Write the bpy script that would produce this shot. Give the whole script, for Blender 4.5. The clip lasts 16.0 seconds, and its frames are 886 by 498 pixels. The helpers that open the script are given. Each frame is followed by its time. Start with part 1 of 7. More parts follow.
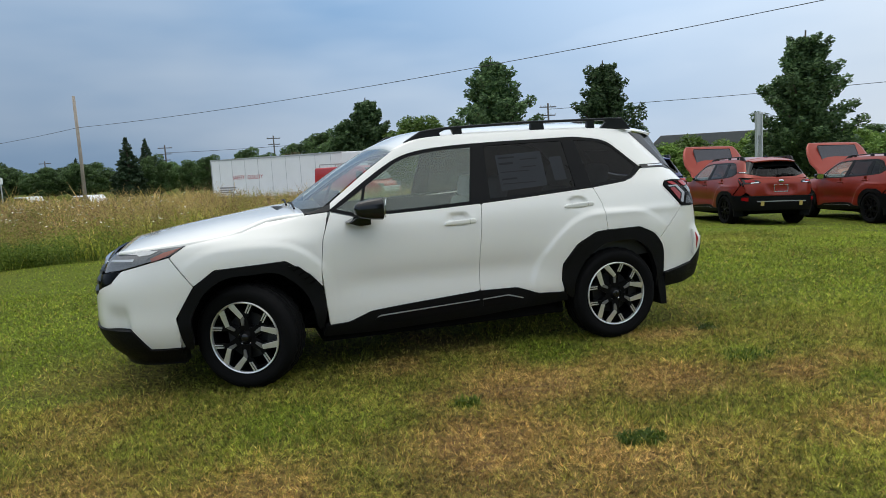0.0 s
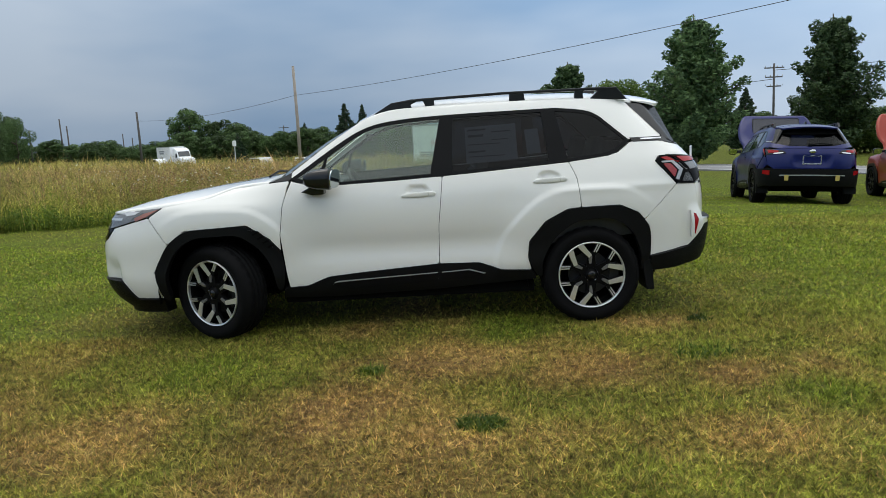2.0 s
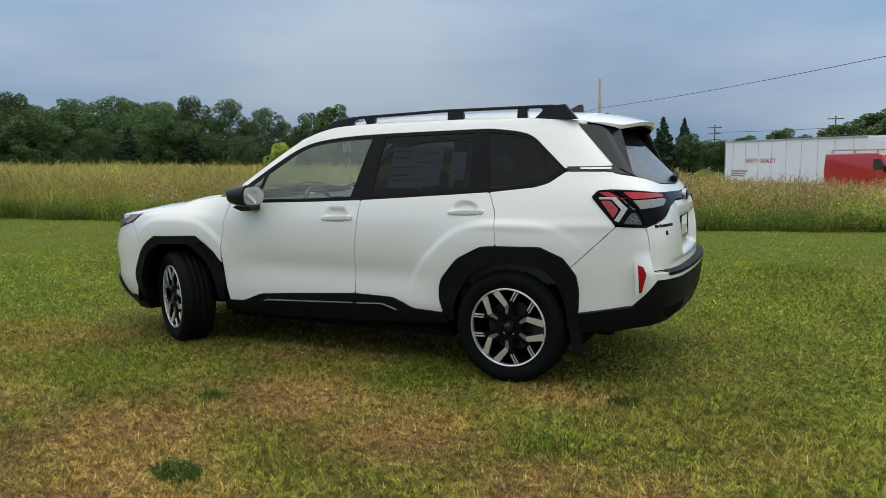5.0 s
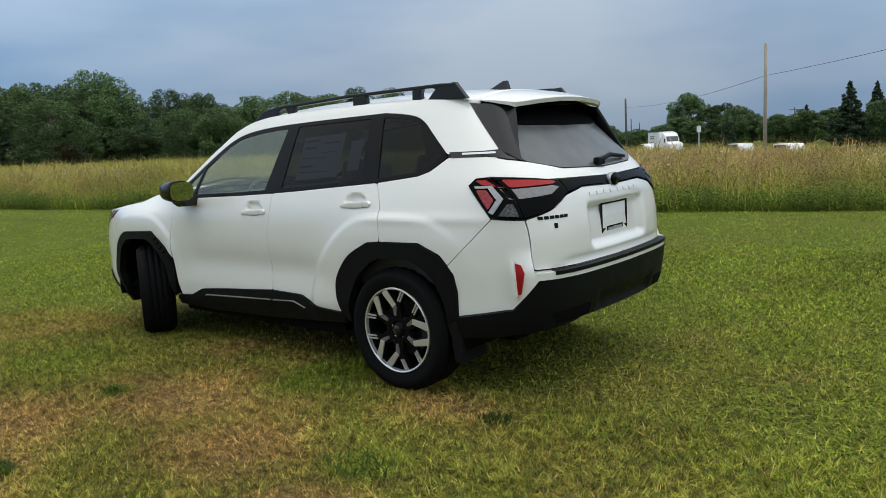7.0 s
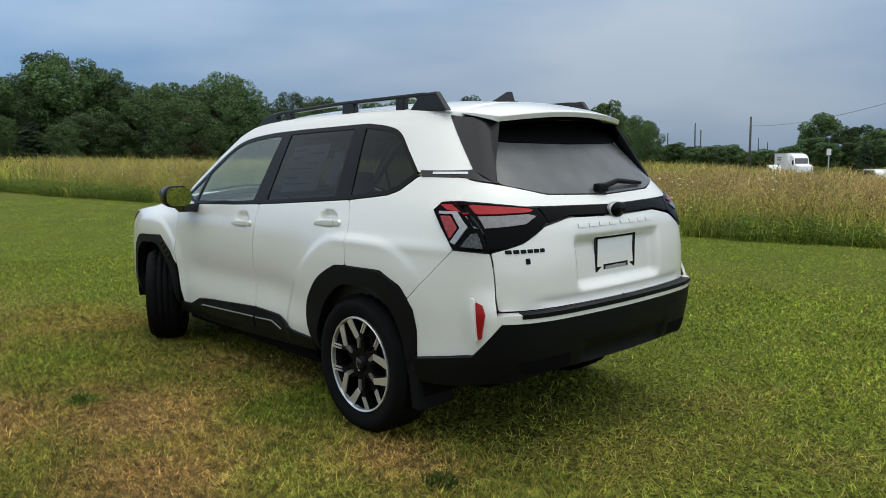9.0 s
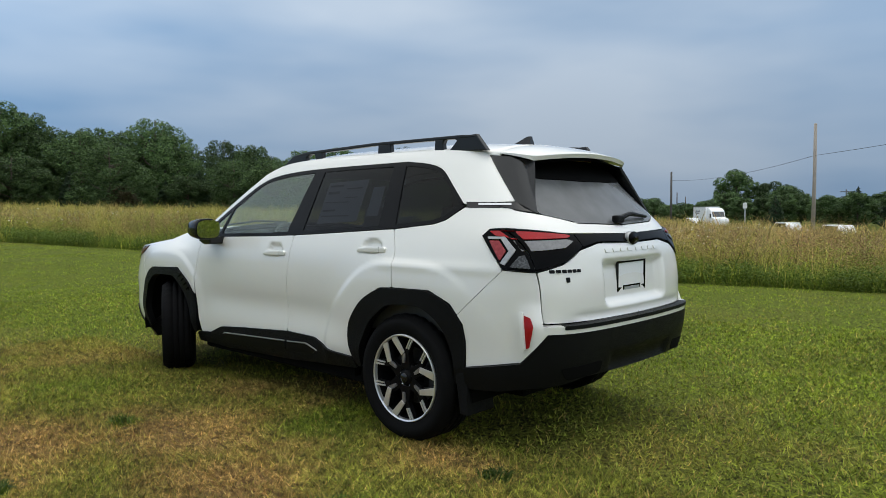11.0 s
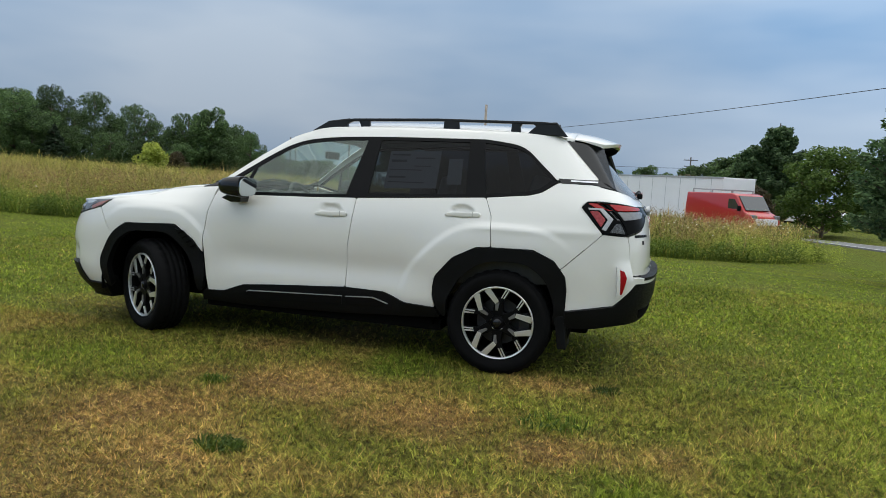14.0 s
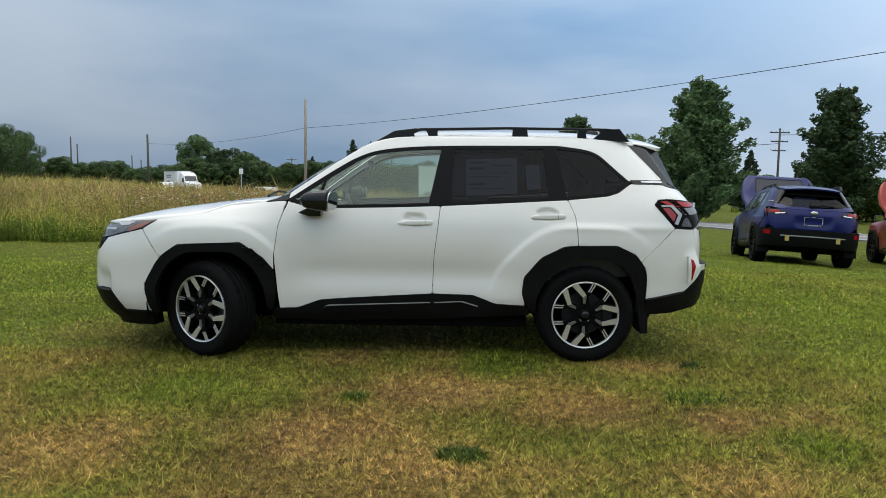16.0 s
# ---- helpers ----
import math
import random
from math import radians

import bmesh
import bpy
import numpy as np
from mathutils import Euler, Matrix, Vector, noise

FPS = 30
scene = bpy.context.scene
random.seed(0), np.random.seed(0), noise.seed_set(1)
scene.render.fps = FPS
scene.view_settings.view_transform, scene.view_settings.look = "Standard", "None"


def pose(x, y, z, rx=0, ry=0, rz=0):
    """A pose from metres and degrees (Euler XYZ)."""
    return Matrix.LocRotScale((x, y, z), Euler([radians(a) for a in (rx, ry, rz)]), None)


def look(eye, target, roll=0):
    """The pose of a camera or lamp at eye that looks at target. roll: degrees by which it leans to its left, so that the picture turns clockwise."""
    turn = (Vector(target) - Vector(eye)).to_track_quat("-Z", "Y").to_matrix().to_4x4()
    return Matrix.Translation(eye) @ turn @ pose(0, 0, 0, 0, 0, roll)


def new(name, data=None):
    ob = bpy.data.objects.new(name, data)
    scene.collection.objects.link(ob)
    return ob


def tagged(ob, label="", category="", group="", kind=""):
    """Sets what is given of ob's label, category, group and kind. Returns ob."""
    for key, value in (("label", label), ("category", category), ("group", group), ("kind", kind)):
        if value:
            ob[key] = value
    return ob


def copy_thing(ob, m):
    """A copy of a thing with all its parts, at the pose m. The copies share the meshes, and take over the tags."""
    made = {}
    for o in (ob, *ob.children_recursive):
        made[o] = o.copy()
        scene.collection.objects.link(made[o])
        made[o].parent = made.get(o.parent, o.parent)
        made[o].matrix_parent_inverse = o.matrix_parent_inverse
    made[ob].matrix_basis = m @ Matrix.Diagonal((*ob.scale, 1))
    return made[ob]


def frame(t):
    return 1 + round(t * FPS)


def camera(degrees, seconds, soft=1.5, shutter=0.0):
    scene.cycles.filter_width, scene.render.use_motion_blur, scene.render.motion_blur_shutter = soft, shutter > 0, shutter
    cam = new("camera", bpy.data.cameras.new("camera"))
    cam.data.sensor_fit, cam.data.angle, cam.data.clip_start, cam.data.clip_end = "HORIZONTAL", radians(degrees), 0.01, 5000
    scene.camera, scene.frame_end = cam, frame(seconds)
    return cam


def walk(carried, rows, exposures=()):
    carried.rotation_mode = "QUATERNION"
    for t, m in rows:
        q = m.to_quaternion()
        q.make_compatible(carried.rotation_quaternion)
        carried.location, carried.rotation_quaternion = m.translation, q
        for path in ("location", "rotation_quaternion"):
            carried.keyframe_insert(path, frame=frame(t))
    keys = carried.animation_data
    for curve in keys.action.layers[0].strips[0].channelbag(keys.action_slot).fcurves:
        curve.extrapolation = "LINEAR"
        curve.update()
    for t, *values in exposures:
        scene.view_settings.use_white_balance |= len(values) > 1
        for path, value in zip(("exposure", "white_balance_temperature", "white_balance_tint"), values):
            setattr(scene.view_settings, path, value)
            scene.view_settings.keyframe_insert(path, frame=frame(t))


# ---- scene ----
cam = camera(62.7, 16.0, soft=0.5)
PATH = [
    (0, (-1.588, -5.701, 1.431), (-0.982, -3.812, 1.182), -3.2),
    (0.5, (-1.122, -5.906, 1.397), (-0.619, -3.991, 1.117), -3.4),
    (1, (-0.677, -5.984, 1.421), (-0.293, -4.04, 1.148), -3.4),
    (1.5, (-0.312, -6.076, 1.42), (-0.106, -4.106, 1.145), -4.0),
    (2, (0.19, -6.033, 1.385), (0.216, -4.058, 1.074), -2.9),
    (2.5, (0.689, -5.935, 1.348), (0.525, -3.962, 1.064), -3.1),
    (3, (1.093, -5.861, 1.319), (0.798, -3.902, 1.044), -2.3),
    (3.5, (1.575, -5.71, 1.353), (1.164, -3.773, 1.069), -2.4),
    (3.7, (1.774, -5.613, 1.367), (1.294, -3.692, 1.085), -2.5),
    (5.8, (3.318, -4.56, 1.331), (2.318, -2.844, 1.094), -2.3),
    (6, (3.454, -4.455, 1.323), (2.415, -2.763, 1.084), -3.2),
    (6.5, (3.789, -4.191, 1.334), (2.664, -2.567, 1.023), -3.3),
    (7, (4.0, -3.813, 1.332), (2.769, -2.262, 1.051), -3.2),
    (7.5, (4.184, -3.44, 1.363), (2.781, -2.032, 1.14), -1.5),
    (8, (4.185, -3.184, 1.35), (2.797, -1.765, 1.103), -0.3),
    (8.5, (4.193, -3.029, 1.361), (2.738, -1.681, 1.104), -0.8),
    (9, (4.213, -2.997, 1.347), (2.759, -1.646, 1.101), -0.7),
    (9.2, (4.225, -3.001, 1.349), (2.767, -1.654, 1.101), -0.3),
    (11.3, (4.039, -3.937, 1.251), (2.752, -2.409, 1.158), 1.0),
    (11.5, (3.965, -4.098, 1.285), (2.702, -2.55, 1.185), 2.9),
    (12, (3.723, -4.558, 1.294), (2.554, -2.94, 1.174), 3.7),
    (12.5, (3.425, -4.827, 1.277), (2.367, -3.134, 1.15), 2.6),
    (13, (3.061, -5.122, 1.27), (2.174, -3.334, 1.138), 3.7),
    (13.5, (2.62, -5.405, 1.273), (1.915, -3.543, 1.088), 3.7),
    (14, (2.157, -5.548, 1.263), (1.649, -3.623, 1.067), 3.1),
    (14.5, (1.729, -5.725, 1.273), (1.327, -3.778, 1.059), 2.6),
    (15, (1.213, -5.808, 1.274), (0.888, -3.844, 1.077), 1.5),
    (15.5, (0.694, -5.97, 1.291), (0.558, -3.983, 1.115), 1.9),
    (16, (0.228, -6.001, 1.296), (0.256, -4.011, 1.099), 0.9),
]
walk(cam, [(t, look(eye, target, roll)) for t, eye, target, roll in PATH])

# ---- world, sun, exposure ----
SUN_EL, SUN_AZ = radians(73), radians(-27)
world = bpy.data.worlds.new("overcast_sky")
scene.world = world
world.use_nodes = True
wn, wl = world.node_tree.nodes, world.node_tree.links
wn.clear()
w_out = wn.new("ShaderNodeOutputWorld")
w_bg = wn.new("ShaderNodeBackground")
w_sky = wn.new("ShaderNodeTexSky")
w_sky.sky_type, w_sky.sun_disc = "NISHITA", False
w_sky.sun_elevation, w_sky.sun_rotation = SUN_EL, SUN_AZ
w_sky.dust_density, w_sky.air_density = 2.0, 1.3
w_co = wn.new("ShaderNodeTexCoord")
w_map = wn.new("ShaderNodeMapping")
w_map.inputs["Scale"].default_value = (1.0, 1.0, 3.6)
w_map.inputs["Location"].default_value = (0.35, 0.1, 0.2)
w_cl = wn.new("ShaderNodeTexNoise")
w_cl.inputs["Scale"].default_value, w_cl.inputs["Detail"].default_value = 1.7, 4.0
w_cl.inputs["Roughness"].default_value = 0.45
w_ramp = wn.new("ShaderNodeValToRGB")
w_ramp.color_ramp.elements[0].position, w_ramp.color_ramp.elements[0].color = 0.36, (2.4, 4.1, 6.5, 1)
w_ramp.color_ramp.elements[1].position, w_ramp.color_ramp.elements[1].color = 0.68, (6.0, 7.2, 8.7, 1)
w_mix = wn.new("ShaderNodeMix")
w_mix.data_type = "RGBA"
w_mix.inputs[0].default_value = 0.985
wl.new(w_co.outputs["Generated"], w_map.inputs["Vector"])
wl.new(w_map.outputs["Vector"], w_cl.inputs["Vector"])
wl.new(w_cl.outputs["Fac"], w_ramp.inputs["Fac"])
wl.new(w_sky.outputs["Color"], w_mix.inputs[6])
wl.new(w_ramp.outputs["Color"], w_mix.inputs[7])
w_sep = wn.new("ShaderNodeSeparateXYZ")
wl.new(w_co.outputs["Generated"], w_sep.inputs[0])
w_up = wn.new("ShaderNodeMapRange")
w_up.inputs[1].default_value, w_up.inputs[2].default_value = 0.0, 0.8
w_up.inputs[3].default_value, w_up.inputs[4].default_value = 0.92, 2.4
wl.new(w_sep.outputs["Z"], w_up.inputs[0])
w_sc = wn.new("ShaderNodeVectorMath")
w_sc.operation = "SCALE"
w_high = wn.new("ShaderNodeMapRange")
w_high.inputs[1].default_value, w_high.inputs[2].default_value = 0.22, 0.6
wl.new(w_sep.outputs["Z"], w_high.inputs[0])
w_veil = wn.new("ShaderNodeMix")
w_veil.data_type = "RGBA"
w_veil.inputs[7].default_value = (5.9, 6.2, 6.35, 1)
w_pale = wn.new("ShaderNodeMapRange")
w_pale.inputs[1].default_value, w_pale.inputs[2].default_value = 0.15, 0.75
w_pale.inputs[3].default_value, w_pale.inputs[4].default_value = 0.0, 0.6
wl.new(w_sep.outputs["X"], w_pale.inputs[0])
w_most = wn.new("ShaderNodeMath")
w_most.operation = "MAXIMUM"
wl.new(w_high.outputs[0], w_most.inputs[0])
wl.new(w_pale.outputs[0], w_most.inputs[1])
wl.new(w_most.outputs[0], w_veil.inputs[0])
wl.new(w_mix.outputs[2], w_veil.inputs[6])
wl.new(w_veil.outputs[2], w_sc.inputs[0])
w_dot = wn.new("ShaderNodeVectorMath")
w_dot.operation = "DOT_PRODUCT"
w_dot.inputs[1].default_value = (-0.5, 0.866, 0.0)
wl.new(w_co.outputs["Generated"], w_dot.inputs[0])
w_east = wn.new("ShaderNodeMapRange")
w_east.inputs[1].default_value, w_east.inputs[2].default_value = 0.45, 1.0
w_east.inputs[3].default_value, w_east.inputs[4].default_value = 1.20, 0.77
wl.new(w_dot.outputs["Value"], w_east.inputs[0])
w_mul = wn.new("ShaderNodeMath")
w_mul.operation = "MULTIPLY"
wl.new(w_up.outputs[0], w_mul.inputs[0])
w_right = wn.new("ShaderNodeMapRange")
w_right.inputs[1].default_value, w_right.inputs[2].default_value = 0.0, 0.65
w_right.inputs[3].default_value, w_right.inputs[4].default_value = 1.0, 1.28
wl.new(w_sep.outputs["X"], w_right.inputs[0])
w_both = wn.new("ShaderNodeMath")
w_both.operation = "MULTIPLY"
wl.new(w_east.outputs[0], w_both.inputs[0])
wl.new(w_right.outputs[0], w_both.inputs[1])
wl.new(w_both.outputs[0], w_mul.inputs[1])
wl.new(w_mul.outputs[0], w_sc.inputs["Scale"])
wl.new(w_sc.outputs[0], w_bg.inputs["Color"])
wl.new(w_bg.outputs["Background"], w_out.inputs["Surface"])
w_bg.inputs["Strength"].default_value = 0.08

sun = new("sun", bpy.data.lights.new("sun", "SUN"))
sun.data.energy, sun.data.angle, sun.data.color = 1.05, radians(40), (1.0, 0.95, 0.87)
sun.matrix_basis = look((-4, 8, 30), (0, 0, 0))

# ---- materials ----
def nodes_of(name):
    m = bpy.data.materials.new(name)
    m.use_nodes = True
    nt = m.node_tree
    return m, nt, nt.nodes["Principled BSDF"]


def mat(name, base, rough=0.5, metal=0.0, vary=0.08, scale=6.0, bump=0.0, bump_scale=80.0, coat=0.0, island=0.0, spec=None):
    """A surface with colour variation at a large and a fine scale, roughness variation and fine relief."""
    m, nt, b = nodes_of(name)
    n, l = nt.nodes, nt.links
    co = n.new("ShaderNodeTexCoord")
    big, fine = n.new("ShaderNodeTexNoise"), n.new("ShaderNodeTexNoise")
    big.inputs["Scale"].default_value, big.inputs["Detail"].default_value = scale, 5.0
    fine.inputs["Scale"].default_value, fine.inputs["Detail"].default_value = bump_scale, 3.0
    l.new(co.outputs["Object"], big.inputs["Vector"])
    l.new(co.outputs["Object"], fine.inputs["Vector"])
    add = n.new("ShaderNodeMath")
    add.operation = "ADD"
    l.new(big.outputs["Fac"], add.inputs[0])
    l.new(fine.outputs["Fac"], add.inputs[1])
    rng = n.new("ShaderNodeMapRange")
    rng.inputs[1].default_value, rng.inputs[2].default_value = 0.6, 1.4
    rng.inputs[3].default_value, rng.inputs[4].default_value = 1 - vary, 1 + vary
    l.new(add.outputs[0], rng.inputs[0])
    fac = rng.outputs[0]
    if island:
        geo = n.new("ShaderNodeNewGeometry")
        r2 = n.new("ShaderNodeMapRange")
        r2.inputs[3].default_value, r2.inputs[4].default_value = 1 - island, 1 + island
        l.new(geo.outputs["Random Per Island"], r2.inputs[0])
        mul = n.new("ShaderNodeMath")
        mul.operation = "MULTIPLY"
        l.new(fac, mul.inputs[0])
        l.new(r2.outputs[0], mul.inputs[1])
        fac = mul.outputs[0]
    sc = n.new("ShaderNodeVectorMath")
    sc.operation = "SCALE"
    sc.inputs[0].default_value = base
    l.new(fac, sc.inputs["Scale"])
    l.new(sc.outputs[0], b.inputs["Base Color"])
    rr = n.new("ShaderNodeMapRange")
    rr.inputs[3].default_value, rr.inputs[4].default_value = max(0.0, rough - 0.01 - vary * 0.7), min(1.0, rough + 0.01 + vary * 0.7)
    l.new(big.outputs["Fac"], rr.inputs[0])
    l.new(rr.outputs[0], b.inputs["Roughness"])
    b.inputs["Metallic"].default_value = metal
    b.inputs["Coat Weight"].default_value = coat
    b.inputs["Coat Roughness"].default_value = 0.06
    if spec is not None:
        b.inputs["Specular IOR Level"].default_value = spec
    if bump:
        bp = n.new("ShaderNodeBump")
        bp.inputs["Strength"].default_value, bp.inputs["Distance"].default_value = bump, 0.01
        l.new(fine.outputs["Fac"], bp.inputs["Height"])
        l.new(bp.outputs["Normal"], b.inputs["Normal"])
    return m


def glass(name, tint, rough=0.02, skin_gloss=0.06, haze=0.0, dew=(0.6, 0.65, 0.6)):
    """Thin tinted glass: a see-through sheet with a reflecting skin; haze: share of it clouded by dew and dust."""
    m, nt, b = nodes_of(name)
    n, l = nt.nodes, nt.links
    tr = n.new("ShaderNodeBsdfTransparent")
    tr.inputs["Color"].default_value = (*tint, 1)
    gl = n.new("ShaderNodeBsdfGlossy")
    gl.inputs["Roughness"].default_value = rough
    lw, pw, fr = n.new("ShaderNodeLayerWeight"), n.new("ShaderNodeMath"), n.new("ShaderNodeMapRange")
    lw.inputs["Blend"].default_value = 0.5
    pw.operation = "POWER"
    pw.inputs[1].default_value = 4.5
    l.new(lw.outputs["Facing"], pw.inputs[0])
    l.new(pw.outputs[0], fr.inputs[0])
    fr.inputs[3].default_value, fr.inputs[4].default_value = skin_gloss, 0.9
    mx = n.new("ShaderNodeMixShader")
    l.new(fr.outputs[0], mx.inputs[0])
    under = tr
    if haze:
        df, hz, nz = n.new("ShaderNodeBsdfDiffuse"), n.new("ShaderNodeMixShader"), n.new("ShaderNodeTexNoise")
        df.inputs["Color"].default_value = (*dew, 1)
        nz.inputs["Scale"].default_value, nz.inputs["Detail"].default_value = 7.0, 6.0
        rg = n.new("ShaderNodeMapRange")
        rg.inputs[1].default_value, rg.inputs[2].default_value = 0.3, 0.7
        rg.inputs[3].default_value, rg.inputs[4].default_value = haze * 0.8, haze * 1.2
        co = n.new("ShaderNodeTexCoord")
        l.new(co.outputs["Object"], nz.inputs["Vector"])
        l.new(nz.outputs["Fac"], rg.inputs[0])
        l.new(rg.outputs[0], hz.inputs[0])
        l.new(tr.outputs[0], hz.inputs[1])
        l.new(df.outputs[0], hz.inputs[2])
        under = hz
    l.new(under.outputs[0], mx.inputs[1])
    l.new(gl.outputs[0], mx.inputs[2])
    l.new(mx.outputs[0], n["Material Output"].inputs["Surface"])
    return m


def leafy(name, base, tip, dry=(0.30, 0.20, 0.09), hue=0.3, trans=0.35, attr=False):
    """Leaves and grass: colour by island, a share of light passing through; attr: dry parts from the 'dry' attribute."""
    m, nt, b = nodes_of(name)
    n, l = nt.nodes, nt.links
    geo = n.new("ShaderNodeNewGeometry")
    mx = n.new("ShaderNodeMix")
    mx.data_type = "RGBA"
    mx.inputs[6].default_value, mx.inputs[7].default_value = (*base, 1), (*tip, 1)
    l.new(geo.outputs["Random Per Island"], mx.inputs[0])
    col = mx.outputs[2]
    co = n.new("ShaderNodeTexCoord")
    nz = n.new("ShaderNodeTexNoise")
    nz.inputs["Scale"].default_value, nz.inputs["Detail"].default_value = 0.8, 5.0
    l.new(co.outputs["Object"], nz.inputs["Vector"])
    r = n.new("ShaderNodeMapRange")
    r.inputs[1].default_value, r.inputs[2].default_value = 0.3, 0.7
    r.inputs[3].default_value, r.inputs[4].default_value = 1 - hue, 1 + hue
    l.new(nz.outputs["Fac"], r.inputs[0])
    sc = n.new("ShaderNodeVectorMath")
    sc.operation = "SCALE"
    l.new(col, sc.inputs[0])
    oi = n.new("ShaderNodeObjectInfo")
    ro = n.new("ShaderNodeMapRange")
    ro.inputs[3].default_value, ro.inputs[4].default_value = (1.0, 1.0) if attr else (0.62, 1.38)
    l.new(oi.outputs["Random"], ro.inputs[0])
    both = n.new("ShaderNodeMath")
    both.operation = "MULTIPLY"
    if attr:
        fn, fr = n.new("ShaderNodeTexNoise"), n.new("ShaderNodeMapRange")
        fn.inputs["Scale"].default_value, fn.inputs["Detail"].default_value = 26.0, 3.0
        l.new(co.outputs["Object"], fn.inputs["Vector"])
        fr.inputs[1].default_value, fr.inputs[2].default_value = 0.34, 0.66
        fr.inputs[3].default_value, fr.inputs[4].default_value = 0.36, 1.64
        l.new(fn.outputs["Fac"], fr.inputs[0])
        fm = n.new("ShaderNodeMath")
        fm.operation = "MULTIPLY"
        l.new(r.outputs[0], fm.inputs[0])
        l.new(fr.outputs[0], fm.inputs[1])
        r = fm
    l.new(r.outputs[0], both.inputs[0])
    l.new(ro.outputs[0], both.inputs[1])
    l.new(both.outputs[0], sc.inputs["Scale"])
    col = sc.outputs[0]
    if attr:
        at = n.new("ShaderNodeAttribute")
        at.attribute_name = "dry"
        m2 = n.new("ShaderNodeMix")
        m2.data_type = "RGBA"
        l.new(at.outputs["Fac"], m2.inputs[0])
        l.new(col, m2.inputs[6])
        dsc = n.new("ShaderNodeVectorMath")
        dsc.operation = "SCALE"
        dsc.inputs[0].default_value = dry
        each, dm = n.new("ShaderNodeMapRange"), n.new("ShaderNodeMath")
        each.inputs[3].default_value, each.inputs[4].default_value = 0.5, 1.5
        l.new(geo.outputs["Random Per Island"], each.inputs[0])
        dm.operation = "MULTIPLY"
        l.new(both.outputs[0], dm.inputs[0])
        l.new(each.outputs[0], dm.inputs[1])
        l.new(dm.outputs[0], dsc.inputs["Scale"])
        l.new(dsc.outputs[0], m2.inputs[7])
        col = m2.outputs[2]
    l.new(col, b.inputs["Base Color"])
    b.inputs["Roughness"].default_value = 0.6
    b.inputs["Specular IOR Level"].default_value = 0.25
    if trans:
        t = n.new("ShaderNodeBsdfTranslucent")
        l.new(col, t.inputs["Color"])
        mix = n.new("ShaderNodeMixShader")
        mix.inputs[0].default_value = trans
        l.new(b.outputs[0], mix.inputs[1])
        l.new(t.outputs[0], mix.inputs[2])
        l.new(mix.outputs[0], n["Material Output"].inputs["Surface"])
    return m


M = {}
M["white"] = mat("pearl_white_paint", (0.745, 0.735, 0.70), 0.35, 0.0, 0.004, 3, coat=1.0)
M["blue"] = mat("dark_blue_paint", (0.006, 0.011, 0.085), 0.3, 0.1, 0.05, 3, coat=0.2, spec=0.2)
M["orange"] = mat("burnt_orange_paint", (0.22, 0.024, 0.012), 0.3, 0.2, 0.05, 3, coat=0.25, spec=0.25)
M["blue_matt"] = mat("blue_primer", (0.03, 0.05, 0.24), 0.5, 0, 0.05, 3)
M["orange_matt"] = mat("orange_primer", (0.55, 0.16, 0.10), 0.5, 0, 0.05, 3)
M["clad"] = mat("black_cladding", (0.0045, 0.0047, 0.0052), 0.5, 0, 0.15, 5, 0.2, 900, spec=0.12)
M["gloss_black"] = mat("gloss_black_trim", (0.008, 0.008, 0.0085), 0.12, 0, 0.05, 4, spec=0.4)
M["satin_black"] = mat("satin_black_frame", (0.005, 0.0053, 0.006), 0.3, 0, 0.1, 5, spec=0.09)
M["rail_black"] = mat("satin_grey_black_rail", (0.010, 0.011, 0.013), 0.35, 0, 0.1, 5, spec=0.35)
M["under"] = mat("dark_underbody", (0.004, 0.004, 0.004), 0.9, 0, 0.2, 5, spec=0.05)
M["rubber"] = mat("tyre_rubber", (0.006, 0.006, 0.0063), 0.7, 0, 0.2, 8, 0.3, 200, spec=0.06)
M["alloy"] = mat("machined_alloy", (0.72, 0.72, 0.72), 0.3, 0.75, 0.06, 6)
M["alloy_black"] = mat("black_alloy", (0.005, 0.005, 0.0055), 0.35, 0.0, 0.1, 6, spec=0.06)
M["chrome"] = mat("bright_chrome", (0.55, 0.56, 0.58), 0.2, 1.0, 0.05, 6)
M["grey_insert"] = mat("grey_line", (0.35, 0.36, 0.37), 0.4, 0.4, 0.05, 6)
M["seat"] = mat("grey_fabric", (0.50, 0.50, 0.48), 0.85, 0, 0.1, 8, 0.4, 300)
M["cabin"] = mat("dark_cabin_plastic", (0.03, 0.031, 0.033), 0.6, 0, 0.15, 6)
M["cabin_light"] = mat("pale_headliner", (0.42, 0.42, 0.40), 0.9, 0, 0.05, 6)
M["pad_grey"] = mat("grey_insulation_felt", (0.065, 0.065, 0.075), 0.9, 0, 0.15, 8, 0.4, 120)
M["paper"] = mat("white_paper", (0.72, 0.73, 0.74), 0.8, 0, 0.03, 10)
M["ink"] = mat("grey_print", (0.22, 0.23, 0.25), 0.8, 0, 0.05, 10)
M["red_lens"] = mat("red_lens", (0.31, 0.008, 0.011), 0.2, 0, 0.15, 9, coat=0.2, spec=0.2)
M["pink_lens"] = mat("pale_red_lens", (0.27, 0.03, 0.036), 0.2, 0, 0.3, 60, coat=0.2, spec=0.2)
M["clear_lens"] = mat("grey_clear_lens", (0.27, 0.275, 0.285), 0.15, 0.4, 0.15, 60, coat=0.3)
M["amber_lens"] = mat("amber_lens", (0.26, 0.085, 0.06), 0.15, 0, 0.15, 30, coat=0.6)
